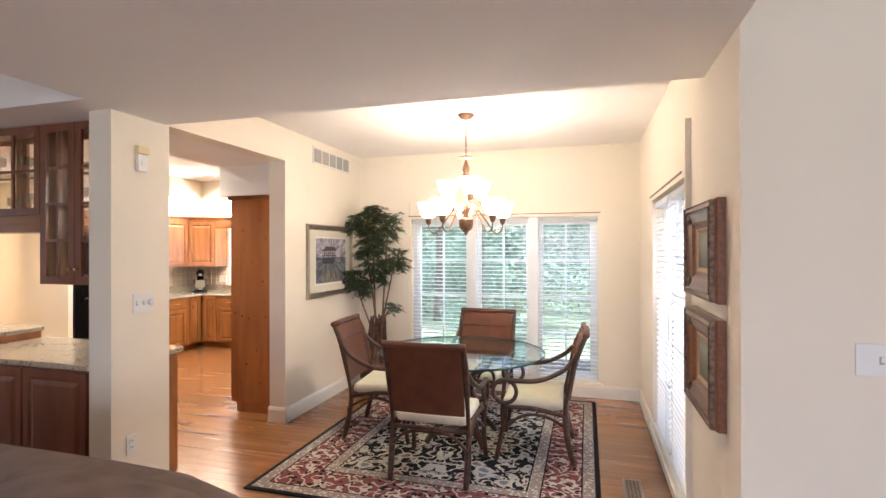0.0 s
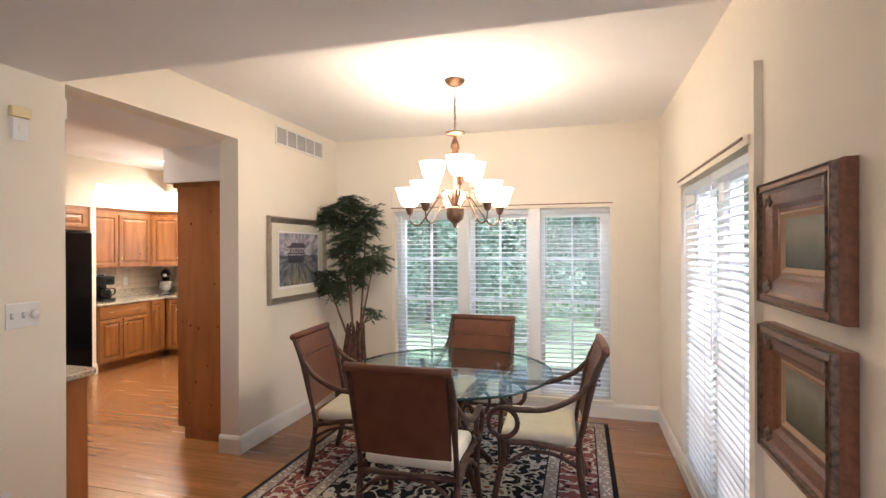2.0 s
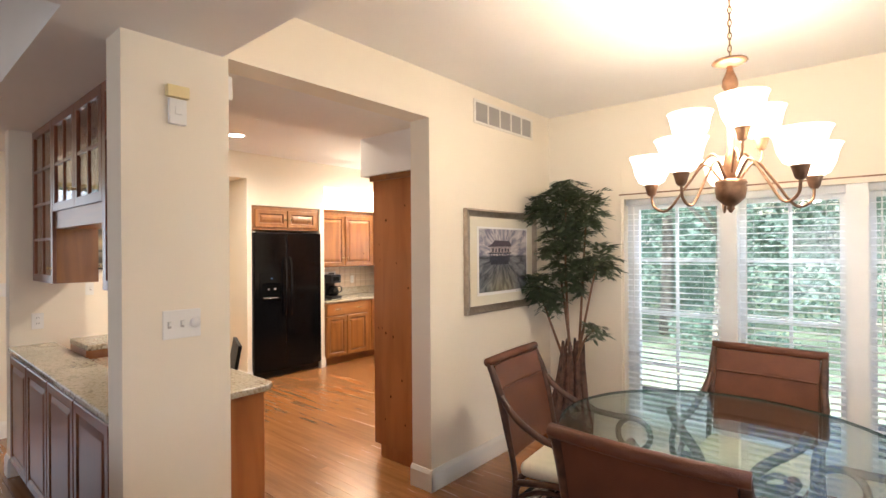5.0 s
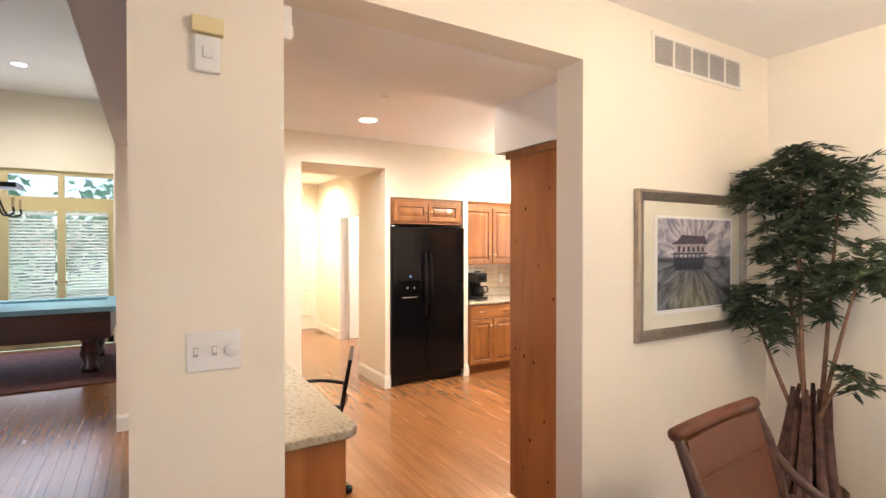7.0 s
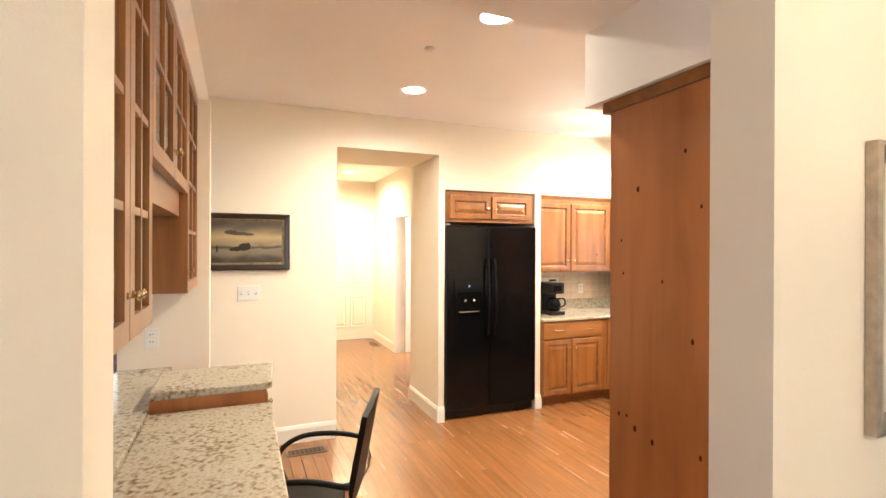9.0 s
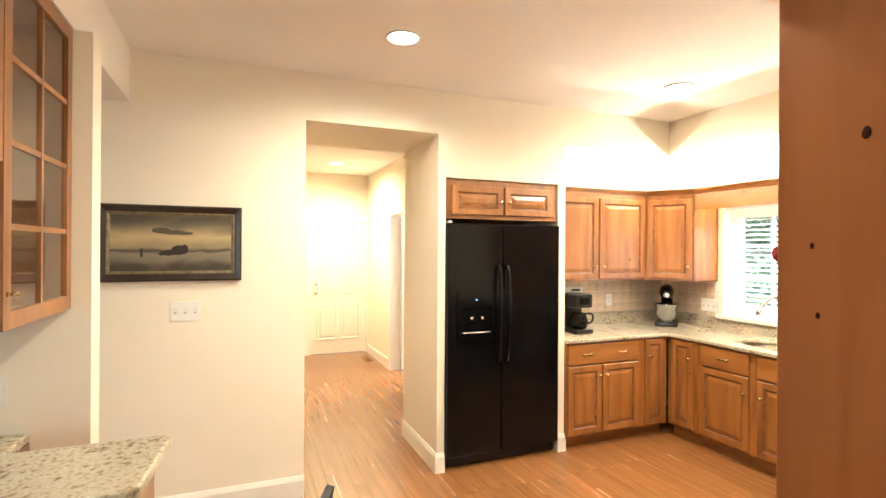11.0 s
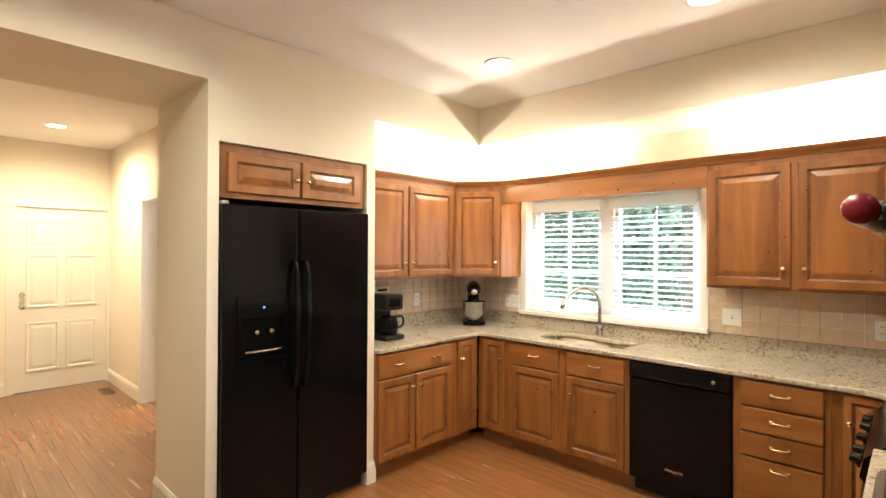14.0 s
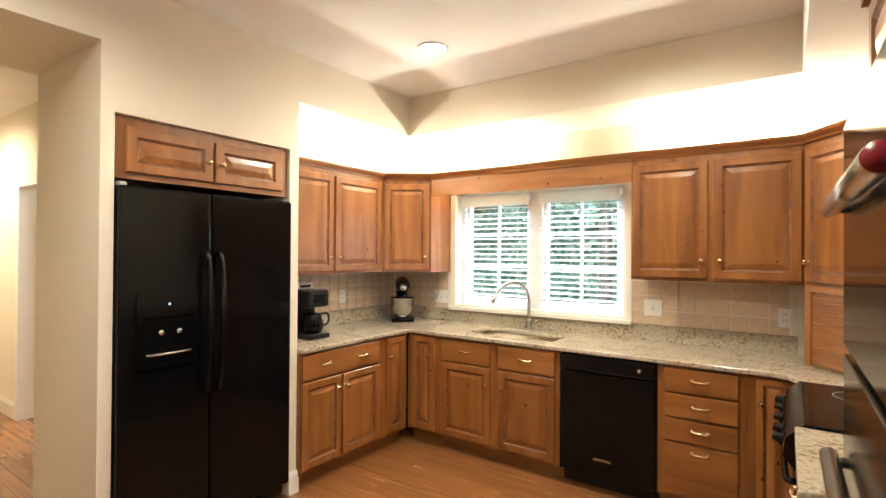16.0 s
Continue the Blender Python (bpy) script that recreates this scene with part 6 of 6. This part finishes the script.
def glass_cabinet(x0, x1, z0, z1, cols, rows, label, handle):
    """A hanging cabinet with glazed doors on both faces."""
    y0, y1 = 3.535, 3.785
    t = thing("glass_cabinet", label, "cabinet", (x0, y0, z0), 0, "hanging glass cabinets")
    w, h, d = x1 - x0, z1 - z0, y1 - y0
    part("side", B((0, .018, .02, d - .02, 0, h)), M["pine"], t)
    part("side", B((w - .018, w, .02, d - .02, 0, h)), M["pine"], t)
    part("bottom", B((.018, w - .018, .02, d - .02, 0, .018)), M["pine_h"], t)
    part("top", B((.018, w - .018, .02, d - .02, h - .018, h)), M["pine_h"], t)
    for k in range(1, rows):
        if h * k / rows > .2:
            sh = part("shelf", B((.018, w - .018, .03, d - .03, h * k / rows - .003, h * k / rows + .003)), M["pane"], t, "clear glass shelf")
    nd = 2 if w > .6 else 1
    for face, yy in ((0, 0.0), (1, d - .02)):
        for i in range(nd):
            a, b = w * i / nd + .003, w * (i + 1) / nd - .003
            s = .05
            # Fronts toward the great room take darker wood to paint in their shade.
            dr = part("door", ring_box(bmesh.new(), a, b, yy, yy + .02, 0, h, s), M["pine"] if face else M["barwood_and_shade"], t)
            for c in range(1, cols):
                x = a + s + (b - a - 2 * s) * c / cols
                part("glazing_bar", B((x - .009, x + .009, yy + .002, yy + .018, s, h - s)), M["pine"] if face else M["barwood_and_shade"], dr)
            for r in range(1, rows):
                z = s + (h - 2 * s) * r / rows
                part("glazing_bar", B((a + s, b - s, yy + .003, yy + .017, z - .009, z + .009)), M["pine"] if face else M["barwood_and_shade"], dr)
            gp = part("pane", B((a + s, b - s, yy + .009, yy + .011, s, h - s)), M["pane"], dr)
            kx = (b - .025 if i == 0 else a + .025) if nd == 2 else (b - .025 if handle > 0 else a + .025)
            m = Matrix.Translation((kx, yy + (.02 if face else 0), .10)) @ pose(0, 0, 0, -90 if face else 90)
            part("knob", lathe(bmesh.new(), [(.008, 0), (.005, .006), (.005, .014), (.013, .022), (.0001, .030)], 12, m), M["brass"], dr, smooth=True)
    return t


glass_cabinet(XS + .002, -4.95, 1.375, 2.435, 2, 4, "pine hanging cabinet with tall glazed doors over the bar", 1)
glass_cabinet(-4.949, -3.921, 1.84, 2.435, 2, 2, "pine hanging cabinet with two short glazed doors over the bar", 1)
glass_cabinet(-3.92, -3.312, 1.385, 2.435, 2, 4, "pine hanging cabinet with tall glazed doors by the partition", -1)
solo("bar_apron", B((-4.949, -3.921, 3.55, 3.75, 1.73, 1.839)), M["pine_h"], "pine apron board under the glazed cabinet", "apron")
M["crystal"] = clear("clear drinking glass", (.97, .98, .98), 0.02, .93)
for i, (x, y, z, r, h) in enumerate(((-3.70, 3.62, 1.4035, .032, .10), (-3.60, 3.66, 1.4035, .030, .13), (-3.48, 3.62, 1.4035, .032, .11), (-3.66, 3.65, 1.652, .03, .12), (-3.53, 3.63, 1.652, .034, .09), (-3.65, 3.64, 1.914, .03, .11), (-3.50, 3.64, 1.914, .03, .12), (-4.0, 3.65, 1.8585, .035, .11), (-4.12, 3.62, 1.8585, .03, .14), (-4.35, 3.66, 1.8585, .035, .12), (-4.5, 3.62, 1.8585, .03, .10), (-4.0, 3.64, 2.142, .032, .10), (-4.2, 3.66, 2.142, .04, .12), (-4.45, 3.64, 2.142, .032, .12))):
    bm = lathe(bmesh.new(), [(r * .7, 0), (r * .72, .004), (.005, .008), (.005, h * .4), (r, h * .55), (r * 1.05, h), (r * .98, h), (r * .9, h * .56), (.0001, h * .45)], 14, cap=False)
    solo("drinking_glass", bm, M["crystal"], "clear stemmed glass on a cabinet shelf", "glass", group="glassware", smooth=True, at=Matrix.Translation((x, y, z + .0005)))

# office chair pulled to the bar
oc = thing("office_chair", "black leather office chair with chrome and black arms", "chair", (-4.66, 4.28, 0.0005), -22)
oc.matrix_basis = oc.matrix_basis @ Matrix.Diagonal((1, 1, .91, 1))
M["leather"] = mat("black ribbed leather", (0.006, 0.005, 0.005), 0.5, vary=0.15, scale=20, fine=150, bump=0.1, spec=0.2)
sh = spline([(0, -.22, .462), (0, .0, .448), (0, .16, .455), (0, .215, .50), (0, .235, .60), (0, .265, .78), (0, .30, .99)], 6)
bm = bmesh.new()
rows_ = []
for k, p in enumerate(sh):
    wv = .225 if p.z < .6 else .225 - .03 * (p.z - .6)
    a = sh[min(k + 1, len(sh) - 1)] - sh[max(k - 1, 0)]
    nrm = Vector((0, -a.z, a.y)).normalized() * .012
    rows_.append([bm.verts.new((sx * wv, q.y, q.z)) for q in (p + nrm, p - nrm) for sx in (-1, 1)])
for a, b in zip(rows_, rows_[1:]):
    for i, j in ((0, 1), (1, 3), (3, 2), (2, 0)):
        bm.faces.new((a[i], a[j], b[j], b[i]))
bm.faces.new([rows_[0][i] for i in (0, 1, 3, 2)])
bm.faces.new([rows_[-1][i] for i in (0, 1, 3, 2)])
part("sling_seat", bm, M["leather"], oc, "curved black leather seat and back")
for s in (-1, 1):
    part("arm_frame", tube(bmesh.new(), spline([(s * .23, .10, .445), (s * .262, .20, .46), (s * .27, .255, .55), (s * .262, .235, .67), (s * .262, .235, .70)], 6), .011, 8), M["chrome"], oc, smooth=True)
    part("armrest", tube(bmesh.new(), spline([(s * .262, .245, .70), (s * .262, .08, .725), (s * .262, -.10, .70), (s * .262, -.20, .60), (s * .25, -.16, .46)], 6), .014, 8), M["blackmat"], oc, smooth=True)
part("seat_bar", tube(bmesh.new(), [(-.235, .05, .43), (.235, .05, .43)], .014, 8), M["chrome"], oc, smooth=True)
part("gas_column", lathe(bmesh.new(), [(.025, .09), (.025, .28), (.017, .28), (.017, .43)], 14), M["chrome"], oc, smooth=True)
for i in range(5):
    a = 2 * math.pi * i / 5 + .3
    c, s = math.cos(a), math.sin(a)
    lg = part("base_leg", tube(bmesh.new(), [(0, 0, .10), (c * .14, s * .14, .085), (c * .28, s * .28, .06)], [.022, .018, .013], 8), M["chrome"], oc, smooth=True)
    part("castor", lathe(bmesh.new(), [(.024, -.02), (.027, -.012), (.027, .012), (.024, .02)], 14, Matrix.Translation((c * .28, s * .28, .0275)) @ pose(0, 0, 0, 90, 0, math.degrees(a))), M["blackmat"], lg, smooth=True)

# ---- hall ----
door = tagged(new("door_hall"), "cream six-panel door at the end of the hall, closed", "door", "", "structure")
door.matrix_basis = pose(XH - .002, 5.355, 0.008, 0, 0, 90) @ Matrix.Diagonal((.975, 1, .957, 1))
part("leaf", B((0, .86, .02, .05, 0, 2.10)), M["trim"], door)
for a, b, c, d in ((.10, .40, 1.62, 1.95), (.46, .76, 1.62, 1.95), (.10, .40, .95, 1.55), (.46, .76, .95, 1.55), (.10, .40, .22, .78), (.46, .76, .22, .78)):
    bm = bmesh.new()
    raised_front(bm, a, b, c, d, .012, .03)
    for q in bm.faces:
        q.material_index = 0
    bmesh.ops.translate(bm, vec=(0, .02, 0), verts=bm.verts)
    part("panel", bm, M["trim"], door)
part("door_casing", B((-.07, 0, -.012, .06, 0, 2.17), (.86, .92, -.012, .06, 0, 2.17), (0, .86, -.012, .06, 2.10, 2.17)), M["trim"], door)
for z in (.96, 1.10):
    part("door_knob", lathe(bmesh.new(), [(.028, 0), (.026, .006), (.010, .010), (.010, .03), (.026, .042), (.02, .058), (.0001, .062)], 16, Matrix.Translation((.07, .02, z)) @ pose(0, 0, 0, 90)), M["steel"], door, smooth=True)
d2 = tagged(new("door_side"), "cream door standing open to a bright side room", "door", "", "structure")
d2.matrix_basis = pose(-9.57, YH1, 0.0005) @ Matrix.Diagonal((1, 1, .975, 1))
part("door_casing", B((-.08, 0, -.015, .135, 0, 2.17), (.87, .95, -.015, .135, 0, 2.17), (0, .87, -.015, .135, 2.10, 2.17)), M["trim"], d2)
part("leaf", B((.005, .04, .14, .95, .008, 2.09)), M["trim"], d2)
part("door_knob", lathe(bmesh.new(), [(.026, 0), (.010, .008), (.010, .03), (.026, .044), (.0001, .06)], 14, Matrix.Translation((.04, .88, .98)) @ pose(0, 0, 0, 0, 90)), M["brass"], d2, smooth=True)
al = thing("alarm_keypad", "white alarm keypad beside the hall door", "keypad", (XH + .0005, 5.17, 1.33), 90)
part("case", box(bmesh.new(), -.07, .07, -.025, 0, -.06, .06, bevel=.005), M["white"], al)
part("display", B((-.045, .045, -.027, -.025, .025, .045)), M["grille"], al)
# Unseen area lamp, added so the room behind the open door looks bright.
lamp("side_room_lamp", "AREA", (-9.1, 7.6, 2.7), 60, color=(1.0, .95, .88), size=.5, target=(-9.1, 7.6, 0))

# ---- great room ----
gw = tagged(new("window_great_room"), "pale yellow framed glass doors with transoms above", "window", "", "structure")
gw.matrix_basis = pose(XG - .1, 0.2, 0, 0, 0, 90)
M["yellowtrim"] = mat("pale yellow painted wood", (.62, .52, .28), .4, vary=.02)
L = 2.75
part("frame", B((0, L, -.05, .05, 2.12, 2.34), (0, L, -.05, .05, 2.68, 2.75), (0, .08, -.05, .05, 0, 2.12), (L - .08, L, -.05, .05, 0, 2.12), (0, L, -.05, .05, 0, .12)), M["yellowtrim"], gw)
for i in range(1, 4):
    part("mullion", B((L * i / 4 - .05, L * i / 4 + .05, -.05, .05, .12, 2.12), (L * i / 4 - .04, L * i / 4 + .04, -.05, .05, 2.34, 2.68)), M["yellowtrim"], gw)
for i in range(4):
    p = part("pane", B((L * i / 4 + .05, L * (i + 1) / 4 - .05, -.003, .003, .12, 2.12)), M["pane"], gw)
    p.visible_shadow = False
    p = part("pane", B((L * i / 4 + .04, L * (i + 1) / 4 - .04, -.003, .003, 2.34, 2.68)), M["pane"], gw)
    p.visible_shadow = False
    blind((XG - .02, 0.2 + L * i / 4 + .07, .14), L / 4 - .14, 1.96, 90, pitch=.05, tilt=35)
part("handle", tube(bmesh.new(), [(L * 3 / 4 - .02, -.06, 1.02), (L * 3 / 4 - .02, -.09, 1.02), (L * 3 / 4 + .08, -.09, 1.02)], .010, 8), M["brass"], gw, smooth=True)
pool = thing("pool_table", "dark mahogany pool table with pale blue cloth", "table", (-9.65, 1.75, 0.012))
M["mahogany"] = wood("dark mahogany", (.07, .022, .014), (.035, .012, .009), .3, along=1, coat=.4)
M["felt"] = mat("pale blue table cloth", (.22, .42, .50), .8, vary=.03, fine=300)
part("apron", box(bmesh.new(), -.70, .70, -1.28, 1.28, .42, .76, bevel=.02), M["mahogany"], pool)
part("rail", B((-.76, -.60, -1.34, 1.34, .762, .82), (.60, .76, -1.34, 1.34, .762, .82), (-.60, .60, -1.34, -1.18, .762, .82), (-.60, .60, 1.18, 1.34, .762, .82)), M["felt"], pool)
part("bed", B((-.60, .60, -1.18, 1.18, .762, .785)), M["felt"], pool, "pale blue cloth bed")
for sx in (-1, 1):
    for sy in (-1, 1):
        part("leg", lathe(bmesh.new(), [(.09, 0), (.10, .06), (.07, .10), (.11, .22), (.08, .36), (.12, .42)], 16, Matrix.Translation((sx * .52, sy * 1.05, 0))), M["mahogany"], pool, smooth=True)
solo("area_rug", box(bmesh.new(), -1.25, 1.25, -1.55, 1.4, 0, .011, bevel=.003), mat("dark red patterned rug", (.10, .03, .025), .95, vary=.4, scale=12, fine=200, dark=(.02, .015, .015)), "dark red rug under the pool table", "rug", at=pose(-9.65, 1.75, .0005))
pl = thing("pendant_lamp", "dark iron lantern with candle lamps over the pool table", "lamp", (-9.6, 1.75, 0))
part("rod", tube(bmesh.new(), [(0, 0, ZG), (0, 0, 2.36)], .01, 8), M["blackmat"], pl)
part("hood", prism([(-.22, -.30), (.22, -.30), (.22, .30), (-.22, .30)], 2.30, 2.36), M["blackmat"], pl)
for sx in (-1, 1):
    for sy in (-1, 1):
        am = part("arm", tube(bmesh.new(), spline([(sx * .05, sy * .05, 2.30), (sx * .12, sy * .15, 1.98), (sx * .20, sy * .27, 1.98), (sx * .20, sy * .27, 2.06)], 5), .012, 8), M["blackmat"], pl, smooth=True)
        part("candle", lathe(bmesh.new(), [(.018, 2.06), (.018, 2.16), (.0001, 2.18)], 12, Matrix.Translation((sx * .20, sy * .27, 0))), M["ivory"], am, smooth=True)

sofa = thing("sofa", "brown fabric sofa with a rounded back, seen from behind", "sofa", (-2.46, 2.20, 0.0005))
M["sofa"] = mat("taupe brown sofa cloth", (.25, .175, .14), .9, vary=.10, scale=8, fine=400, bump=.25)


def cushion(x0, x1, y0, y1, z0, z1, r):
    bm = box(bmesh.new(), x0, x1, y0, y1, z0, z1)
    bmesh.ops.subdivide_edges(bm, edges=bm.edges[:], cuts=5, use_grid_fill=True)
    c = Vector(((x0 + x1) / 2, (y0 + y1) / 2, (z0 + z1) / 2))
    hx, hy, hz = (x1 - x0) / 2, (y1 - y0) / 2, (z1 - z0) / 2
    for v in bm.verts:
        d = v.co - c
        u = Vector((d.x / hx, d.y / hy, d.z / hz))
        f = 1 - r * (abs(u.x) ** 4 * abs(u.y) ** 2 + abs(u.y) ** 4 * abs(u.z) ** 2 + abs(u.x) ** 4 * abs(u.z) ** 2) / 2
        v.co = c + d * f
    return bm


part("base", cushion(-1.05, 1.05, -.45, .38, .10, .42, .12), M["sofa"], sofa, smooth=True)
part("backrest", cushion(-1.02, 1.02, .14, .42, .30, .825, .22), M["sofa"], sofa, smooth=True)
for s in (-1, 1):
    part("back_cushion", cushion(s * .5 - .49, s * .5 + .49, .0, .30, .42, .84, .30), M["sofa"], sofa, smooth=True)
    part("seat_cushion", cushion(s * .5 - .49, s * .5 + .49, -.44, .10, .40, .54, .25), M["sofa"], sofa, smooth=True)
    part("arm", cushion(s * 1.08 - .11, s * 1.08 + .11, -.45, .38, .10, .62, .22), M["sofa"], sofa, smooth=True)
    part("piping", tube(bmesh.new(), spline([(s * .5 - .47, .02, .79), (s * .5 - .25, .02, .825), (s * .5 + .25, .02, .825), (s * .5 + .47, .02, .79)], 5), .006, 6), M["sofa"], sofa, smooth=True)
    for y in (-.38, .32):
        part("foot", B((s * .98 - .03, s * .98 + .03, y - .03, y + .03, 0, .105)), M["rattan"], sofa)

# ---- outside ----
structure("ground", B((-160, 160, -150, 190, -.75, -.45)), M["lawn"], "green lawn around the house", "ground")
M["foliage"] = mat("green hedge foliage", (.24, .36, .27), .6, vary=.3, scale=.9, fine=40, dark=(.13, .205, .15))
rng = random.Random(21)


def leaves(bm, c, rx, ry, rz, count, size):
    for i in range(count):
        a, b, q = rng.uniform(0, 2 * math.pi), rng.uniform(-1, 1), rng.random() ** .4
        h = math.sqrt(1 - b * b)
        p = Vector((c[0] + rx * q * h * math.cos(a), c[1] + ry * q * h * math.sin(a), c[2] + rz * q * b))
        d1 = Vector((rng.uniform(-1, 1), rng.uniform(-1, 1), rng.uniform(-1, 1))).normalized()
        d2 = d1.orthogonal().normalized()
        s = size * rng.uniform(.5, 1.2)
        v = [bm.verts.new(p + d1 * s * u + d2 * s * w * .5) for u, w in ((-1, 0), (0, -1), (1, 0), (0, 1))]
        bm.faces.new(v)


woods = bmesh.new()
for i in range(46):
    leaves(woods, (-24 + i * .95 + rng.uniform(-.5, .5), 20 + rng.uniform(-1.5, 4), rng.uniform(.5, 7.5)), 1.7, 1.6, 1.9, 800, .125)
for i in range(30):
    leaves(woods, (-22 + i * 1.5, 17.5 + rng.uniform(-1, 1), .4), 1.3, 1.0, 1.2, 500, .10)
for i in range(16):
    leaves(woods, (14 + rng.uniform(-1, 4), -8 + i * 1.7, rng.uniform(.3, 6)), 1.8, 1.8, 2.0, 300, .25)
    leaves(woods, (-27 + rng.uniform(-3, 1), -12 + i * 1.9, rng.uniform(.3, 6)), 1.8, 1.8, 2.2, 260, .28)
for i in range(34):
    leaves(woods, (-34 + i * 2.0, 27 + rng.uniform(-1, 1), rng.uniform(1, 9)), 2.6, 1.2, 3.4, 420, .42)
solo("woodland", woods, M["foliage"], "dense green woodland beyond the lawn", "woods", "stuff")


def tree(x, y, h, r, clumps):
    t = thing("tree", "garden tree with a pale trunk and airy green crown", "tree", (x, y, -.45), 0, "garden trees")
    part("trunk", tube(bmesh.new(), spline([(0, 0, -.05), (.05, .02, h * .35), (-.06, .05, h * .7), (.03, 0, h)], 5), [r * (1.1 - .055 * i) for i in range(16)], 9), M["bark"], t, smooth=True)
    bm = bmesh.new()
    for i in range(clumps):
        a, z = rng.uniform(0, 6.28), h * rng.uniform(.45, 1.1)
        q = rng.uniform(.3, 1.5)
        c = (q * math.cos(a), q * math.sin(a), z)
        if i < 7:
            part("limb", tube(bmesh.new(), [(0, 0, z - q * .6), (c[0] * .6, c[1] * .6, z - q * .15), c], [r * .3, r * .2, r * .08], 6), M["bark"], t, smooth=True)
        leaves(bm, c, .75, .75, .45, 200, .07)
    part("crown", bm, M["foliage"], t, "airy green crown")


tree(-2.75, 11.6, 6.5, .15, 26)
tree(-0.1, 15.2, 6.0, .17, 24)
tree(-6.6, 13.2, 6.0, .13, 26)
tree(-4.6, 15.0, 6.5, .15, 26)
tree(4.2, 8.0, 6.0, .16, 24)
for x, y, r in ((-2.15, 12.2, .42), (-3.6, 13.5, .5), (.6, 12.5, .5), (-6.0, 12.2, .55), (-5.2, 12.6, .5)):
    bm = bmesh.new()
    leaves(bm, (0, 0, r * .8), r, r, r * .85, 700, .06)
    tube(bm, [(0, 0, -.02), (0, 0, r)], .03, 6)
    solo("shrub", bm, M["foliage"], "clipped round green shrub on the lawn", "shrub", group="shrubs", at=Matrix.Translation((x, y, -.45)))

# ---- oak floor boards ----
BWD = 0.083


def board_rows(x0, x1, y0, y1, rng):
    out = []
    y = y0
    while y < y1 - .005:
        w = min(BWD, y1 - y)
        x = x0 - rng.uniform(0, 1.2)
        while x < x1:
            L = rng.uniform(.7, 1.6)
            a, b = max(x, x0), min(x + L, x1)
            if b - a > .02:
                out.append((a, b, y, y + w))
            x += L
        y += w
    return out


floor = tagged(new("floor"), "honey oak strip floor with a satin finish", "floor", "", "structure")
rb = random.Random(8)
G = .0003


def joined_boards(name, rows):
    verts, faces = [], []
    for a, b, c, d in rows:
        k = len(verts)
        a, b, c, d = a + G, b - G, c + G, d - G
        h = rb.uniform(-.0003, 0)
        verts += [(a, c, -.018), (b, c, -.018), (b, d, -.018), (a, d, -.018), (a, c, h - .0007), (b, c, h - .0007), (b, d, h - .0007), (a, d, h - .0007), (a + .0007, c + .0007, h), (b - .0007, c + .0007, h), (b - .0007, d - .0007, h), (a + .0007, d - .0007, h)]
        for i in range(4):
            j = (i + 1) % 4
            faces += [(k + i, k + j, k + 4 + j, k + 4 + i), (k + 4 + i, k + 4 + j, k + 8 + j, k + 8 + i)]
        faces.append((k + 8, k + 9, k + 10, k + 11))
    me = bpy.data.meshes.new(name)
    me.from_pydata(verts, [], faces)
    me.materials.append(M["oak_joined"])
    ob = new(name, me)
    ob.parent = floor
    return tagged(ob, "rows of honey oak floor boards", "", "", "stuff")


near = board_rows(-6.2, -3.34, 4.45, 6.95, rb)[:300]
for a, b, c, d in near:
    L, w = b - a - 2 * G, d - c - 2 * G
    bm = bmesh.new()
    h = rb.uniform(-.0003, 0)
    lo = [bm.verts.new(p) for p in ((0, 0, -.018), (L, 0, -.018), (L, w, -.018), (0, w, -.018))]
    mi_ = [bm.verts.new(p) for p in ((0, 0, h - .0007), (L, 0, h - .0007), (L, w, h - .0007), (0, w, h - .0007))]
    hi = [bm.verts.new(p) for p in ((.0007, .0007, h), (L - .0007, .0007, h), (L - .0007, w - .0007, h), (.0007, w - .0007, h))]
    for i in range(4):
        j = (i + 1) % 4
        bm.faces.new((lo[i], lo[j], mi_[j], mi_[i]))
        bm.faces.new((mi_[i], mi_[j], hi[j], hi[i]))
    bm.faces.new(hi)
    o = part("floor_board", bm, M["oak"], floor)
    o.matrix_basis = Matrix.Translation((a + G, c + G, 0))
ylast = max(d for a, b, c, d in near)
joined_boards("floor_boards", board_rows(-6.2, -3.34, ylast, 8.5, rb) + board_rows(-6.2, -3.34, 3.2, 4.45, rb) + board_rows(-3.34, .3, 3.2, 6.95, rb) + board_rows(XH - .12, -6.2, 3.2, 8.6, rb) + board_rows(XG, 4.2, YG, 3.2, rb))
